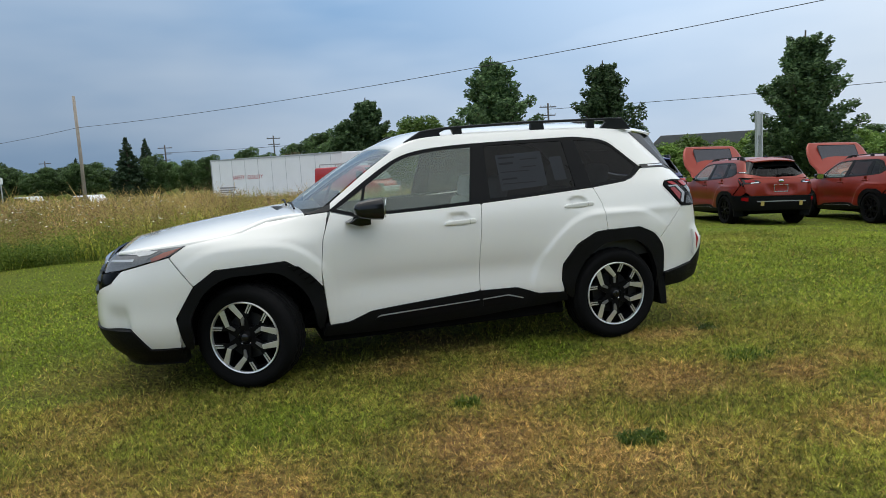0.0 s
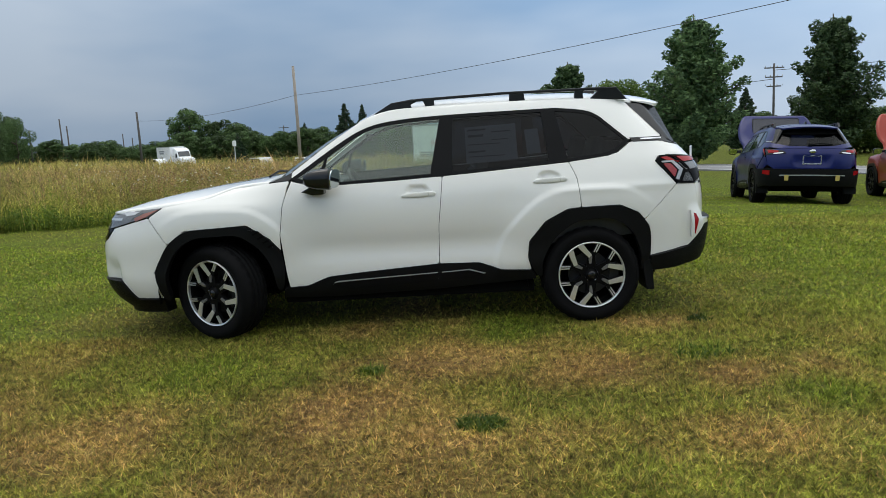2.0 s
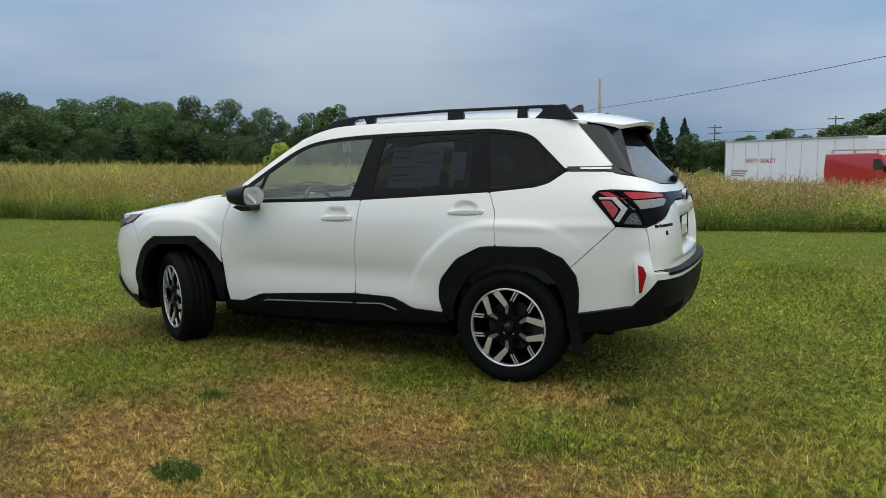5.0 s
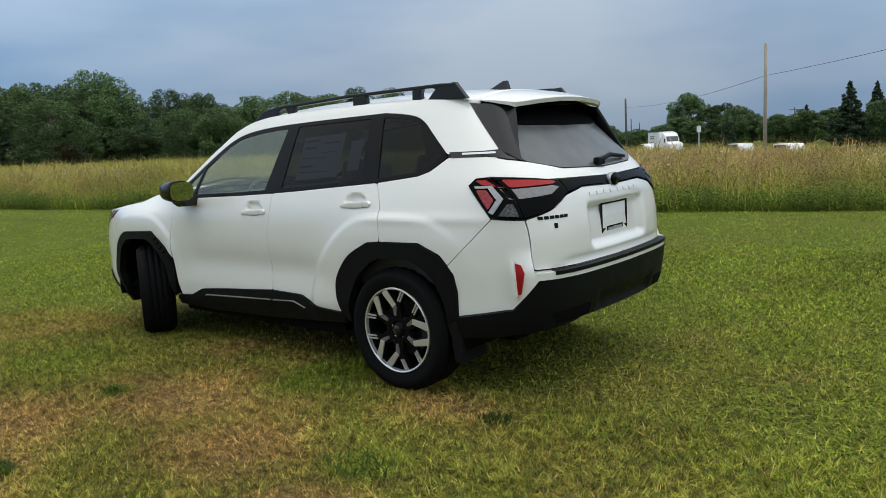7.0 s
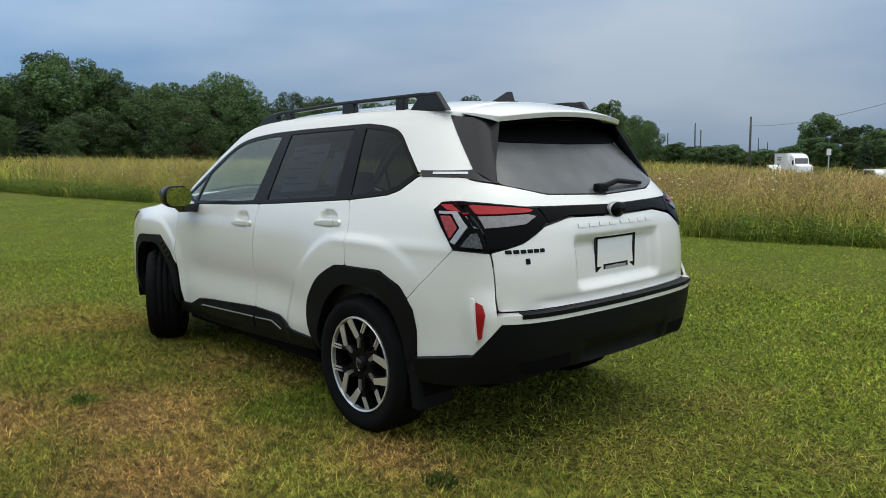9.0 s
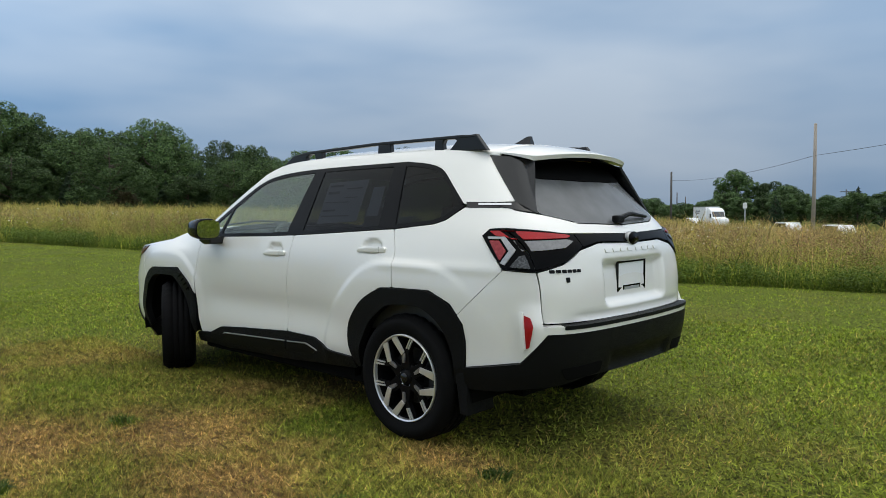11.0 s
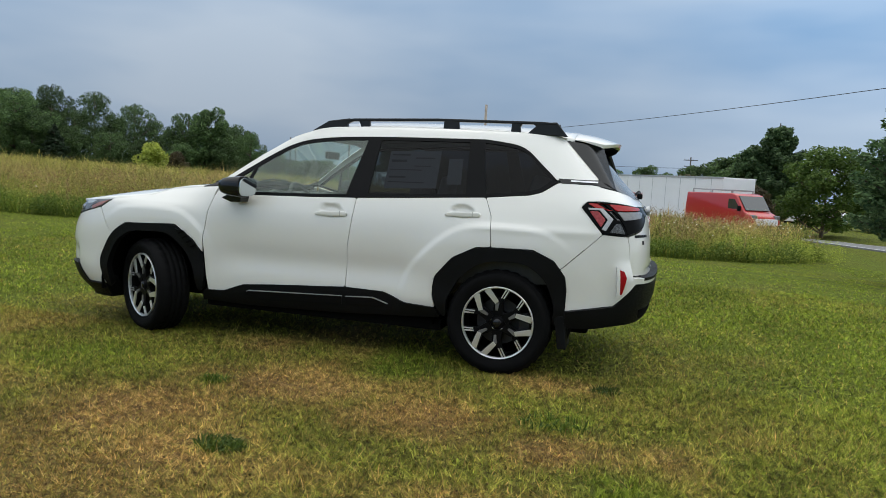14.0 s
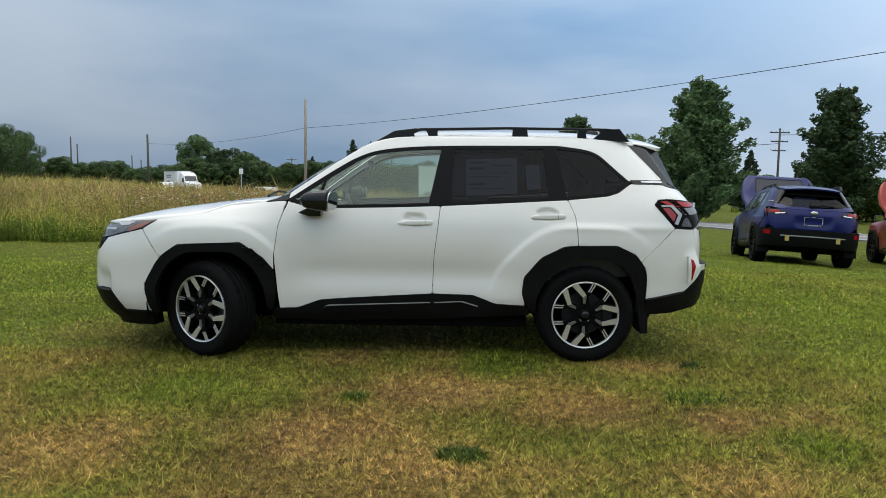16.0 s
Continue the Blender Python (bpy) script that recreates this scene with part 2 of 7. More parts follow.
M["yellow_mark"] = mat("yellow_mark", (0.55, 0.42, 0.12), 0.5, 0, 0.05, 9)
M["lamp_chrome"] = mat("bright_lamp_reflector", (0.48, 0.49, 0.50), 0.12, 0.5, 0.15, 30, coat=0.3)
M["mirror"] = mat("mirror_glass", (0.50, 0.53, 0.53), 0.02, 1.0, 0.0, 3)
M["glass_clear"] = glass("green_tinted_glass", (0.74, 0.86, 0.77), 0.02, 0.06, 0.12, (0.42, 0.52, 0.44))
M["glass_screen"] = glass("windscreen_glass", (0.80, 0.88, 0.84), 0.02, 0.07, 0.05, (0.62, 0.66, 0.64))
M["glass_dark"] = glass("privacy_glass", (0.085, 0.10, 0.12), 0.03, 0.016)
M["glass_rear"] = glass("dew_covered_rear_glass", (0.05, 0.053, 0.056), 0.25, 0.05, 0.75, (0.125, 0.13, 0.135))
M["pillar_black"] = mat("black_pillar_panel", (0.006, 0.0063, 0.007), 0.2, 0, 0.1, 5, spec=0.4)
M["lamp_black"] = mat("black_lamp_housing", (0.003, 0.003, 0.0033), 0.12, 0, 0.1, 5, spec=0.04)
M["dark_lens"] = mat("dark_clear_lens", (0.05, 0.052, 0.055), 0.15, 0.2, 0.5, 60, spec=0.4)
M["smoke_lens"] = mat("smoked_clear_lens", (0.15, 0.15, 0.155), 0.15, 0.3, 0.2, 60, coat=0.2)
M["dark_red_lens"] = mat("unlit_dark_red_lens", (0.07, 0.006, 0.006), 0.2, 0, 0.15, 9)
M["grey_alloy"] = mat("grey_alloy_flank", (0.22, 0.22, 0.225), 0.35, 0.6, 0.1, 6)
M["brake_steel"] = mat("dull_brake_steel", (0.03, 0.03, 0.032), 0.5, 0.5, 0.2, 9)
M["wood_pole"] = mat("weathered_pole_wood", (0.30, 0.26, 0.22), 0.85, 0, 0.25, 3, 0.5, 40)
# darker copy of the pole wood: silhouette against the sky put into the colour
M["silhouette_pole"] = mat("silhouette_pole_wood", (0.085, 0.078, 0.072), 0.85, 0, 0.25, 3, 0.4, 40)
M["cable"] = mat("black_cable", (0.03, 0.03, 0.032), 0.6)
M["galv"] = mat("galvanised_steel", (0.42, 0.44, 0.45), 0.5, 0.5, 0.15, 3)
M["asphalt"] = mat("worn_asphalt", (0.17, 0.17, 0.175), 0.85, 0, 0.25, 0.8, 0.4, 30)
M["road_paint"] = mat("worn_white_line", (0.6, 0.6, 0.58), 0.7, 0, 0.2, 2)
M["truck_white"] = mat("white_truck_panel", (0.78, 0.79, 0.80), 0.4, 0, 0.05, 1.5)
M["truck_grey"] = mat("grey_steel_chassis", (0.12, 0.12, 0.125), 0.6, 0.2, 0.15, 2)
M["red_van"] = mat("red_van_paint", (0.42, 0.02, 0.02), 0.3, 0, 0.05, 2, coat=0.5)
M["far_glass"] = mat("dark_vehicle_glass", (0.03, 0.035, 0.04), 0.08, 0, 0.05, 2, coat=0.5)
M["silver"] = mat("silver_car_paint", (0.5, 0.51, 0.52), 0.3, 0.5, 0.05, 2)
M["bark"] = mat("grey_brown_bark", (0.10, 0.08, 0.06), 0.9, 0, 0.3, 4, 0.6, 25)
M["leaf_maple"] = leafy("maple_leaves", (0.030, 0.068, 0.028), (0.145, 0.225, 0.088))
M["leaf_wood"] = leafy("woodland_leaves", (0.021, 0.048, 0.017), (0.12, 0.19, 0.063))
M["leaf_light"] = leafy("pale_green_leaves", (0.06, 0.12, 0.022), (0.16, 0.24, 0.05))
M["leaf_pine"] = leafy("spruce_needles", (0.016, 0.036, 0.016), (0.042, 0.07, 0.03), trans=0.15)
M["leaf_brown"] = leafy("reddish_brush_leaves", (0.07, 0.05, 0.025), (0.10, 0.09, 0.04))
M["leaf_yellow"] = leafy("yellow_green_leaves", (0.19, 0.24, 0.04), (0.36, 0.40, 0.07))
M["lawn"] = leafy("lawn_blades", (0.055, 0.097, 0.0065), (0.335, 0.42, 0.039), (0.52, 0.33, 0.11), 0.3, 0.3, True)
M["lawn_far"] = leafy("short_mown_lawn", (0.110, 0.178, 0.011), (0.315, 0.415, 0.030), (0.44, 0.34, 0.10), 0.26, 0.3, True)
# darkened lawn colour: the shade in the gaps between blades is put into it
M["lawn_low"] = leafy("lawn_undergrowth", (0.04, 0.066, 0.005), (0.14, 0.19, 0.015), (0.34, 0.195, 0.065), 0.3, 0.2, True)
M["weed"] = leafy("dark_weed_leaves", (0.03, 0.06, 0.008), (0.10, 0.15, 0.02))
M["field"] = leafy("tall_field_grass", (0.070, 0.115, 0.010), (0.50, 0.51, 0.07), (0.45, 0.30, 0.13), 0.45, 0.3, True)
M["edge_weed"] = leafy("rank_edge_weeds", (0.045, 0.082, 0.009), (0.19, 0.26, 0.035))
M["tall_weed"] = leafy("tall_meadow_weeds", (0.11, 0.14, 0.02), (0.36, 0.34, 0.09), (0.30, 0.19, 0.10), 0.3, 0.3, True)
M["tall_green"] = leafy("leafy_meadow_weeds", (0.11, 0.15, 0.018), (0.36, 0.40, 0.065))
M["tall_brown"] = leafy("brown_seed_heads", (0.13, 0.075, 0.035), (0.32, 0.20, 0.095))
M["tall_straw"] = leafy("straw_weeds", (0.18, 0.155, 0.032), (0.44, 0.38, 0.11))
M["flower_white"] = mat("white_flower_heads", (0.75, 0.75, 0.68), 0.8, 0, 0.05)
M["flower_yellow"] = mat("yellow_flower_heads", (0.55, 0.42, 0.04), 0.8, 0, 0.1)

# ---- building helpers ----
def mesh_of(name, verts, faces, material=None, smooth=False):
    me = bpy.data.meshes.new(name)
    me.from_pydata([tuple(v) for v in verts], [], [tuple(f) for f in faces])
    if material:
        me.materials.append(material)
    if smooth:
        me.polygons.foreach_set("use_smooth", [True] * len(me.polygons))
    me.update()
    return me


def part(name, bm, material, parent=None, label="", smooth=False, at=None):
    """Links a bmesh (or a mesh) as one object under a thing or a part."""
    if isinstance(bm, bmesh.types.BMesh):
        me = bpy.data.meshes.new(name)
        bm.normal_update()
        bm.to_mesh(me)
        bm.free()
        me.materials.append(material)
        if smooth:
            me.polygons.foreach_set("use_smooth", [True] * len(me.polygons))
    else:
        me = bm
    ob = new(name, me)
    if parent is not None:
        ob.parent = parent
    if at is not None:
        ob.matrix_basis = at
    if label:
        ob["label"] = label
    return ob


def box(x0, x1, y0, y1, z0, z1, bevel=0.0, bm=None, segs=2):
    own = bmesh.new()
    bmesh.ops.create_cube(own, size=1.0)
    for v in own.verts:
        v.co = ((x0 + x1) / 2 + v.co.x * (x1 - x0), (y0 + y1) / 2 + v.co.y * (y1 - y0), (z0 + z1) / 2 + v.co.z * (z1 - z0))
    if bevel:
        bmesh.ops.bevel(own, geom=own.edges[:], offset=bevel, segments=segs, affect="EDGES", profile=0.6)
    if bm is None:
        return own
    return join(bm, own)


def join(bm, other, m=None):
    """Adds the other bmesh to bm, moved by m."""
    table = {}
    for v in other.verts:
        table[v] = bm.verts.new(m @ v.co if m else v.co)
    for f in other.faces:
        nf = bm.faces.new([table[v] for v in f.verts])
        nf.smooth = f.smooth
    other.free()
    return bm


def prism(outline, y0, y1, bevel=0.0, axis="y"):
    """An outline in two axes drawn out along the third, with softened edges."""
    bm = bmesh.new()
    put = {"y": lambda a, b, c: (a, c, b), "x": lambda a, b, c: (c, a, b), "z": lambda a, b, c: (a, b, c)}[axis]
    lo = [bm.verts.new(put(a, b, y0)) for a, b in outline]
    hi = [bm.verts.new(put(a, b, y1)) for a, b in outline]
    k = len(outline)
    bm.faces.new(lo)
    bm.faces.new(hi[::-1])
    for i in range(k):
        bm.faces.new((lo[i], hi[i], hi[(i + 1) % k], lo[(i + 1) % k]))
    bmesh.ops.recalc_face_normals(bm, faces=bm.faces[:])
    if bevel:
        bmesh.ops.bevel(bm, geom=bm.edges[:], offset=bevel, segments=2, affect="EDGES", profile=0.6, clamp_overlap=True)
    return bm


def lathe(profile, segs=48, closed=False):
    """A profile of (radius, y) turned round the y axis."""
    bm = bmesh.new()
    rings = [[bm.verts.new((r * math.cos(2 * math.pi * i / segs), y, r * math.sin(2 * math.pi * i / segs))) for i in range(segs)] for r, y in profile]
    pairs = list(zip(rings, rings[1:])) + ([(rings[-1], rings[0])] if closed else [])
    for a, b in pairs:
        for i in range(segs):
            bm.faces.new((a[i], a[(i + 1) % segs], b[(i + 1) % segs], b[i]))
    bmesh.ops.recalc_face_normals(bm, faces=bm.faces[:])
    return bm


def tube(points, radius, segs=8, taper=None):
    """A round bar along points."""
    bm = bmesh.new()
    pts = [Vector(p) for p in points]
    rings = []
    for i, p in enumerate(pts):
        d = (pts[min(i + 1, len(pts) - 1)] - pts[max(i - 1, 0)]).normalized()
        side = d.cross(Vector((0, 0, 1)) if abs(d.z) < 0.9 else Vector((1, 0, 0))).normalized()
        up = side.cross(d)
        r = radius if taper is None else radius + (taper - radius) * i / (len(pts) - 1)
        rings.append([bm.verts.new(p + (side * math.cos(2 * math.pi * k / segs) + up * math.sin(2 * math.pi * k / segs)) * r) for k in range(segs)])
    for a, b in zip(rings, rings[1:]):
        for k in range(segs):
            bm.faces.new((a[k], a[(k + 1) % segs], b[(k + 1) % segs], b[k]))
    bm.faces.new(rings[0][::-1])
    bm.faces.new(rings[-1])
    bmesh.ops.recalc_face_normals(bm, faces=bm.faces[:])
    return bm


def thing(name, label, category, at=None, group="", kind=""):
    ob = new(name)
    ob.empty_display_size = 0.1
    if at is not None:
        ob.matrix_basis = at
    return tagged(ob, label, category, group, kind)


def smooth(v, a, b):
    t = np.clip((v - a) / (b - a), 0, 1)
    return t * t * (3 - 2 * t)


def ground_z(x, y):
    """Level round the car, rising gently to the west and falling to the north and east."""
    r = np.hypot(x, y)
    k = np.clip((r - 5.0) / 9.0, 0, 1)
    k = k * k * (3 - 2 * k)
    x, y = np.asarray(x, float), np.asarray(y, float)
    fall = -0.02 * np.minimum(x, 0) - 0.035 * np.clip(x, 0, 22) - 0.013 * np.clip(y, -60, 900)
    dip = -1.1 * (1 - smooth(np.abs(road_side(x, y)), 5.0, 11.0)) * smooth(y, 33.0, 50.0)
    return -0.03 + k * np.clip(fall, -12, 2.6) + dip


EDGE_X = [-60, -20.5, -15.7, -10, -6.5, -4, -1, 1, 3.4, 5.6, 7.2, 7.6]
EDGE_Y = [-3, 3.5, 5.0, 6.6, 7.5, 8.3, 8.8, 9.5, 11.5, 13.6, 16.5, 30]


def in_field(x, y, margin=0.0):
    """Beyond the mown edge of the lawn, on this side of the road."""
    a = np.asarray(x, float)
    return (np.asarray(y, float) > np.interp(a, EDGE_X, EDGE_Y) + margin) & (a < 7.4) & (road_side(x, y) < -4.2)


ROAD_Y = [-60, -30, -3, 18, 26, 33.5, 42.5, 52, 63, 75, 97, 130]
ROAD_X = [75, 60, 40, 23, 17.3, 12.0, 5.6, -1.4, -9.8, -19, -38, -72]


def road_at(y):
    """The road's middle at y, and the unit normal that points away from the lawn."""
    x = float(np.interp(y, ROAD_Y, ROAD_X))
    dx = float(np.interp(y + 2, ROAD_Y, ROAD_X) - np.interp(y - 2, ROAD_Y, ROAD_X))
    s = math.hypot(dx, 4.0)
    return x, y, 4.0 / s, -dx / s


def road_side(x, y):
    """Distance from the road's middle line, less than 0 on the lawn's side."""
    return (np.asarray(x, float) - np.interp(y, ROAD_Y, ROAD_X)) * 0.78

# ---- ground, lawn, field, road ----
DRY = [(-0.35, -2.35, 0.55, 0.9), (0.35, -1.55, 0.6, 0.7), (1.1, -1.9, 0.45, 0.75), (1.65, -0.95, 0.35, 0.8), (1.95, -2.15, 0.35, 0.7),
       (-1.6, -2.6, 0.6, 0.6), (0.15, -2.75, 0.45, 0.7), (1.6, -3.0, 0.4, 0.6), (-0.6, -3.2, 0.5, 0.5), (2.5, -2.9, 0.5, 0.35), (-2.4, -2.1, 0.5, 0.5)]
LUSH = [(1.85, -1.72, 0.22), (-1.25, -1.6, 0.45), (-0.22, -1.75, 0.12), (0.38, -2.66, 0.14), (2.2, -2.5, 0.3), (0.67, -0.9, 0.4)]


def value_noise(x, y, cell, seed):
    """Smooth noise 0..1 on a square net."""
    rng = np.random.RandomState(seed)
    net = rng.rand(257, 257)
    u, v = np.asarray(x) / cell + 1000, np.asarray(y) / cell + 1000
    i, j = np.floor(u).astype(int), np.floor(v).astype(int)
    fu, fv = u - i, v - j
    fu, fv = fu * fu * (3 - 2 * fu), fv * fv * (3 - 2 * fv)
    i, j, i1, j1 = i % 257, j % 257, (i + 1) % 257, (j + 1) % 257
    return (net[i, j] * (1 - fu) + net[i1, j] * fu) * (1 - fv) + (net[i, j1] * (1 - fu) + net[i1, j1] * fu) * fv


def dryness(x, y):
    """How dead the lawn is, 0 to 1: worn patches by the car, thin ones elsewhere."""
    x, y = np.asarray(x, float), np.asarray(y, float)
    wob = (value_noise(x, y, 0.35, 3) - 0.5) * 0.5 + (value_noise(x, y, 0.12, 4) - 0.5) * 0.35
    d = np.zeros_like(x)
    for cx, cy, r, k in DRY:
        d = np.maximum(d, k * np.clip(1.35 - np.hypot(x - cx, (y - cy) * 1.25) / r + wob, 0, 1))
    broad = np.clip((value_noise(x, y, 1.3, 5) * 0.6 + value_noise(x, y, 0.4, 6) * 0.4 - 0.5) * 2.2, 0, 0.55)
    near = np.clip((4.5 - np.hypot(x - 0.2, y + 2.2)) / 2.5, 0, 1)
    d = np.maximum(d, broad * (0.25 + 0.6 * near)) + 0.20 * near
    for cx, cy, r in LUSH:
        d = d * np.clip(np.hypot(x - cx, y - cy) / r - 0.3 + wob, 0, 1)
    return np.clip(d + 0.04, 0, 1)


def set_attr(me, name, values):
    a = me.attributes.new(name, "FLOAT", "POINT")
    a.data.foreach_set("value", np.asarray(values, np.float32))


def soil_material():
    m, nt, b = nodes_of("mown_turf")
    n, l = nt.nodes, nt.links
    at = n.new("ShaderNodeAttribute")
    at.attribute_name = "dry"
    co = n.new("ShaderNodeTexCoord")
    ns = []
    for s in (45.0, 9.0):
        z = n.new("ShaderNodeTexNoise")
        z.inputs["Scale"].default_value, z.inputs["Detail"].default_value = s, 6.0
        l.new(co.outputs["Object"], z.inputs["Vector"])
        ns.append(z)
    ramp = n.new("ShaderNodeValToRGB")
    ramp.color_ramp.elements[0].position, ramp.color_ramp.elements[0].color = 0.38, (0.012, 0.018, 0.003, 1)
    ramp.color_ramp.elements[1].position, ramp.color_ramp.elements[1].color = 0.62, (0.14, 0.18, 0.016, 1)
    l.new(ns[0].outputs["Fac"], ramp.inputs["Fac"])
    r2 = n.new("ShaderNodeValToRGB")
    r2.color_ramp.elements[0].position, r2.color_ramp.elements[0].color = 0.3, (0.035, 0.020, 0.009, 1)
    r2.color_ramp.elements[1].position, r2.color_ramp.elements[1].color = 0.7, (0.25, 0.15, 0.06, 1)
    l.new(ns[0].outputs["Fac"], r2.inputs["Fac"])
    mx = n.new("ShaderNodeMix")
    mx.data_type = "RGBA"
    l.new(at.outputs["Fac"], mx.inputs[0])
    l.new(ramp.outputs[0], mx.inputs[6])
    l.new(r2.outputs[0], mx.inputs[7])
    l.new(mx.outputs[2], b.inputs["Base Color"])
    b.inputs["Roughness"].default_value = 0.95
    b.inputs["Specular IOR Level"].default_value = 0.1
    bp = n.new("ShaderNodeBump")
    bp.inputs["Strength"].default_value, bp.inputs["Distance"].default_value = 0.8, 0.02
    l.new(ns[0].outputs["Fac"], bp.inputs["Height"])
    l.new(bp.outputs["Normal"], b.inputs["Normal"])
    return m


def spread(fine_lo, fine_hi, step, far, grow):
    """Net lines: fine in the middle, wider and wider outwards."""
    mid = list(np.arange(fine_lo, fine_hi + step / 2, step))
    up, s = [mid[-1]], step
    while up[-1] < far:
        s *= grow
        up.append(up[-1] + s)
    dn, s = [mid[0]], step
    while dn[-1] > -far:
        s *= grow
        dn.append(dn[-1] - s)
    return np.array(dn[:0:-1] + mid + up[1:])


gx, gy = spread(-6.0, 8.0, 0.1, 1500, 1.12), spread(-5.0, 4.0, 0.1, 1500, 1.12)
GX, GY = np.meshgrid(gx, gy)


def turf_z(x, y):
    """The lawn's surface: the ground with its small bumps."""
    return ground_z(x, y) + (value_noise(x, y, 0.6, 8) - 0.5) * 0.03 * (np.hypot(x, y) < 30)


GZ = turf_z(GX, GY)
nx, ny = len(gx), len(gy)
gv = np.stack([GX.ravel(), GY.ravel(), GZ.ravel()], 1)
gf = [(j * nx + i, j * nx + i + 1, (j + 1) * nx + i + 1, (j + 1) * nx + i) for j in range(ny - 1) for i in range(nx - 1)]
ground_me = mesh_of("ground", gv, gf, soil_material(), True)
set_attr(ground_me, "dry", np.where(np.hypot(gv[:, 0], gv[:, 1]) < 25, dryness(gv[:, 0], gv[:, 1]), 0.12))
ground = tagged(new("ground", ground_me), "mown green lawn with worn brown patches, running out to the horizon", "ground", kind="structure")


def blades(name, px, py, pz, length, width, lean, material, seed, dry=None, bend=0.5, simple=False):
    """Many single blades, each a narrow bent strip that ends in a point."""
    rng = np.random.RandomState(seed)
    k = len(px)
    ang, la = rng.rand(k) * 2 * np.pi, rng.rand(k) * 2 * np.pi
    wx, wy = np.cos(ang) * width / 2, np.sin(ang) * width / 2
    ln = lean * (0.3 + rng.rand(k))
    dx, dy = np.cos(la) * ln * length, np.sin(la) * ln * length
    if simple:
        V = np.stack([np.stack([px - wx, py - wy, pz], 1), np.stack([px + wx, py + wy, pz], 1), np.stack([px + dx, py + dy, pz + length * np.sqrt(np.clip(1 - 0.5 * ln * ln, 0.12, 1))], 1)], 1)
        me = bpy.data.meshes.new(name)
        me.vertices.add(k * 3)
        me.vertices.foreach_set("co", V.ravel().astype(np.float32))
        me.loops.add(k * 3)
        me.loops.foreach_set("vertex_index", np.arange(k * 3, dtype=np.int32))
        me.polygons.add(k)
        me.polygons.foreach_set("loop_start", np.arange(0, k * 3, 3, dtype=np.int32))
        me.materials.append(material)
        me.update(calc_edges=True)
        if dry is not None:
            set_attr(me, "dry", np.repeat(dry, 3))
        return me
    V = np.empty((k, 5, 3))
    V[:, 0] = np.stack([px - wx, py - wy, pz], 1)
    V[:, 1] = np.stack([px + wx, py + wy, pz], 1)
    mx, my, mz = px + dx * (1 - bend) * 0.6, py + dy * (1 - bend) * 0.6, pz + length * 0.6
    V[:, 2] = np.stack([mx + wx * 0.8, my + wy * 0.8, mz], 1)
    V[:, 3] = np.stack([mx - wx * 0.8, my - wy * 0.8, mz], 1)
    V[:, 4] = np.stack([px + dx, py + dy, pz + length * np.sqrt(np.clip(1 - 0.5 * ln * ln, 0.15, 1))], 1)
    me = bpy.data.meshes.new(name)
    base = (np.arange(k) * 5)[:, None]
    quads = base + np.array([[0, 1, 2, 3]])
    tris = base + np.array([[3, 2, 4]])
    loops = np.concatenate([quads, tris], 1).ravel()
    starts = (np.arange(k)[:, None] * 7 + np.array([[0, 4]])).ravel()
    me.vertices.add(k * 5)
    me.vertices.foreach_set("co", V.ravel().astype(np.float32))
    me.loops.add(len(loops))
    me.loops.foreach_set("vertex_index", loops.astype(np.int32))
    me.polygons.add(k * 2)
    me.polygons.foreach_set("loop_start", starts.astype(np.int32))
    me.materials.append(material)
    me.update(calc_edges=True)
    if dry is not None:
        set_attr(me, "dry", np.repeat(dry, 5))
    return me


def lawn_layer(name, fields, lo, hi, wide, lean, material, seed, label, fade=0.5):
    rng = np.random.RandomState(seed)
    xs, ys = [], []
    for n, x0, x1, y0, y1 in fields:
        xs.append(x0 + (x1 - x0) * rng.rand(n))
        ys.append(y0 + (y1 - y0) * rng.rand(n))
    x, y = np.concatenate(xs), np.concatenate(ys)
    far = np.hypot(x - 0.5, y + 4.5)
    d = dryness(x, y)
    tuft = value_noise(x, y, 0.09, seed + 1) * 0.6 + value_noise(x, y, 0.3, seed + 2) * 0.4
    keep = ~in_field(x, y, 0.2) & (rng.rand(len(x)) < (1.05 - fade * d) * (0.35 + 1.1 * tuft)) & (road_side(x, y) < -5)
    x, y, far, d, tuft = x[keep], y[keep], far[keep], d[keep], tuft[keep]
    k = len(x)
    length = (lo + (hi - lo) * rng.rand(k) ** 1.4) * (1 - 0.3 * d) * (0.5 + 1.0 * tuft) * np.clip(1.15 - far / 30, 0.6, 1)
    width = wide * (0.6 + 0.8 * rng.rand(k)) * np.clip(far / 4.2, 1, 2.2)
    dd = np.clip(d * (0.35 + 1.2 * rng.rand(k)) + (rng.rand(k) < 0.10) * 0.65, 0, 1)
    me = blades(name, x, y, turf_z(x, y) - 0.004, length, width, lean, material, seed + 3, dd, simple=True)
    tagged(new(name, me), label, "grass", kind="stuff")


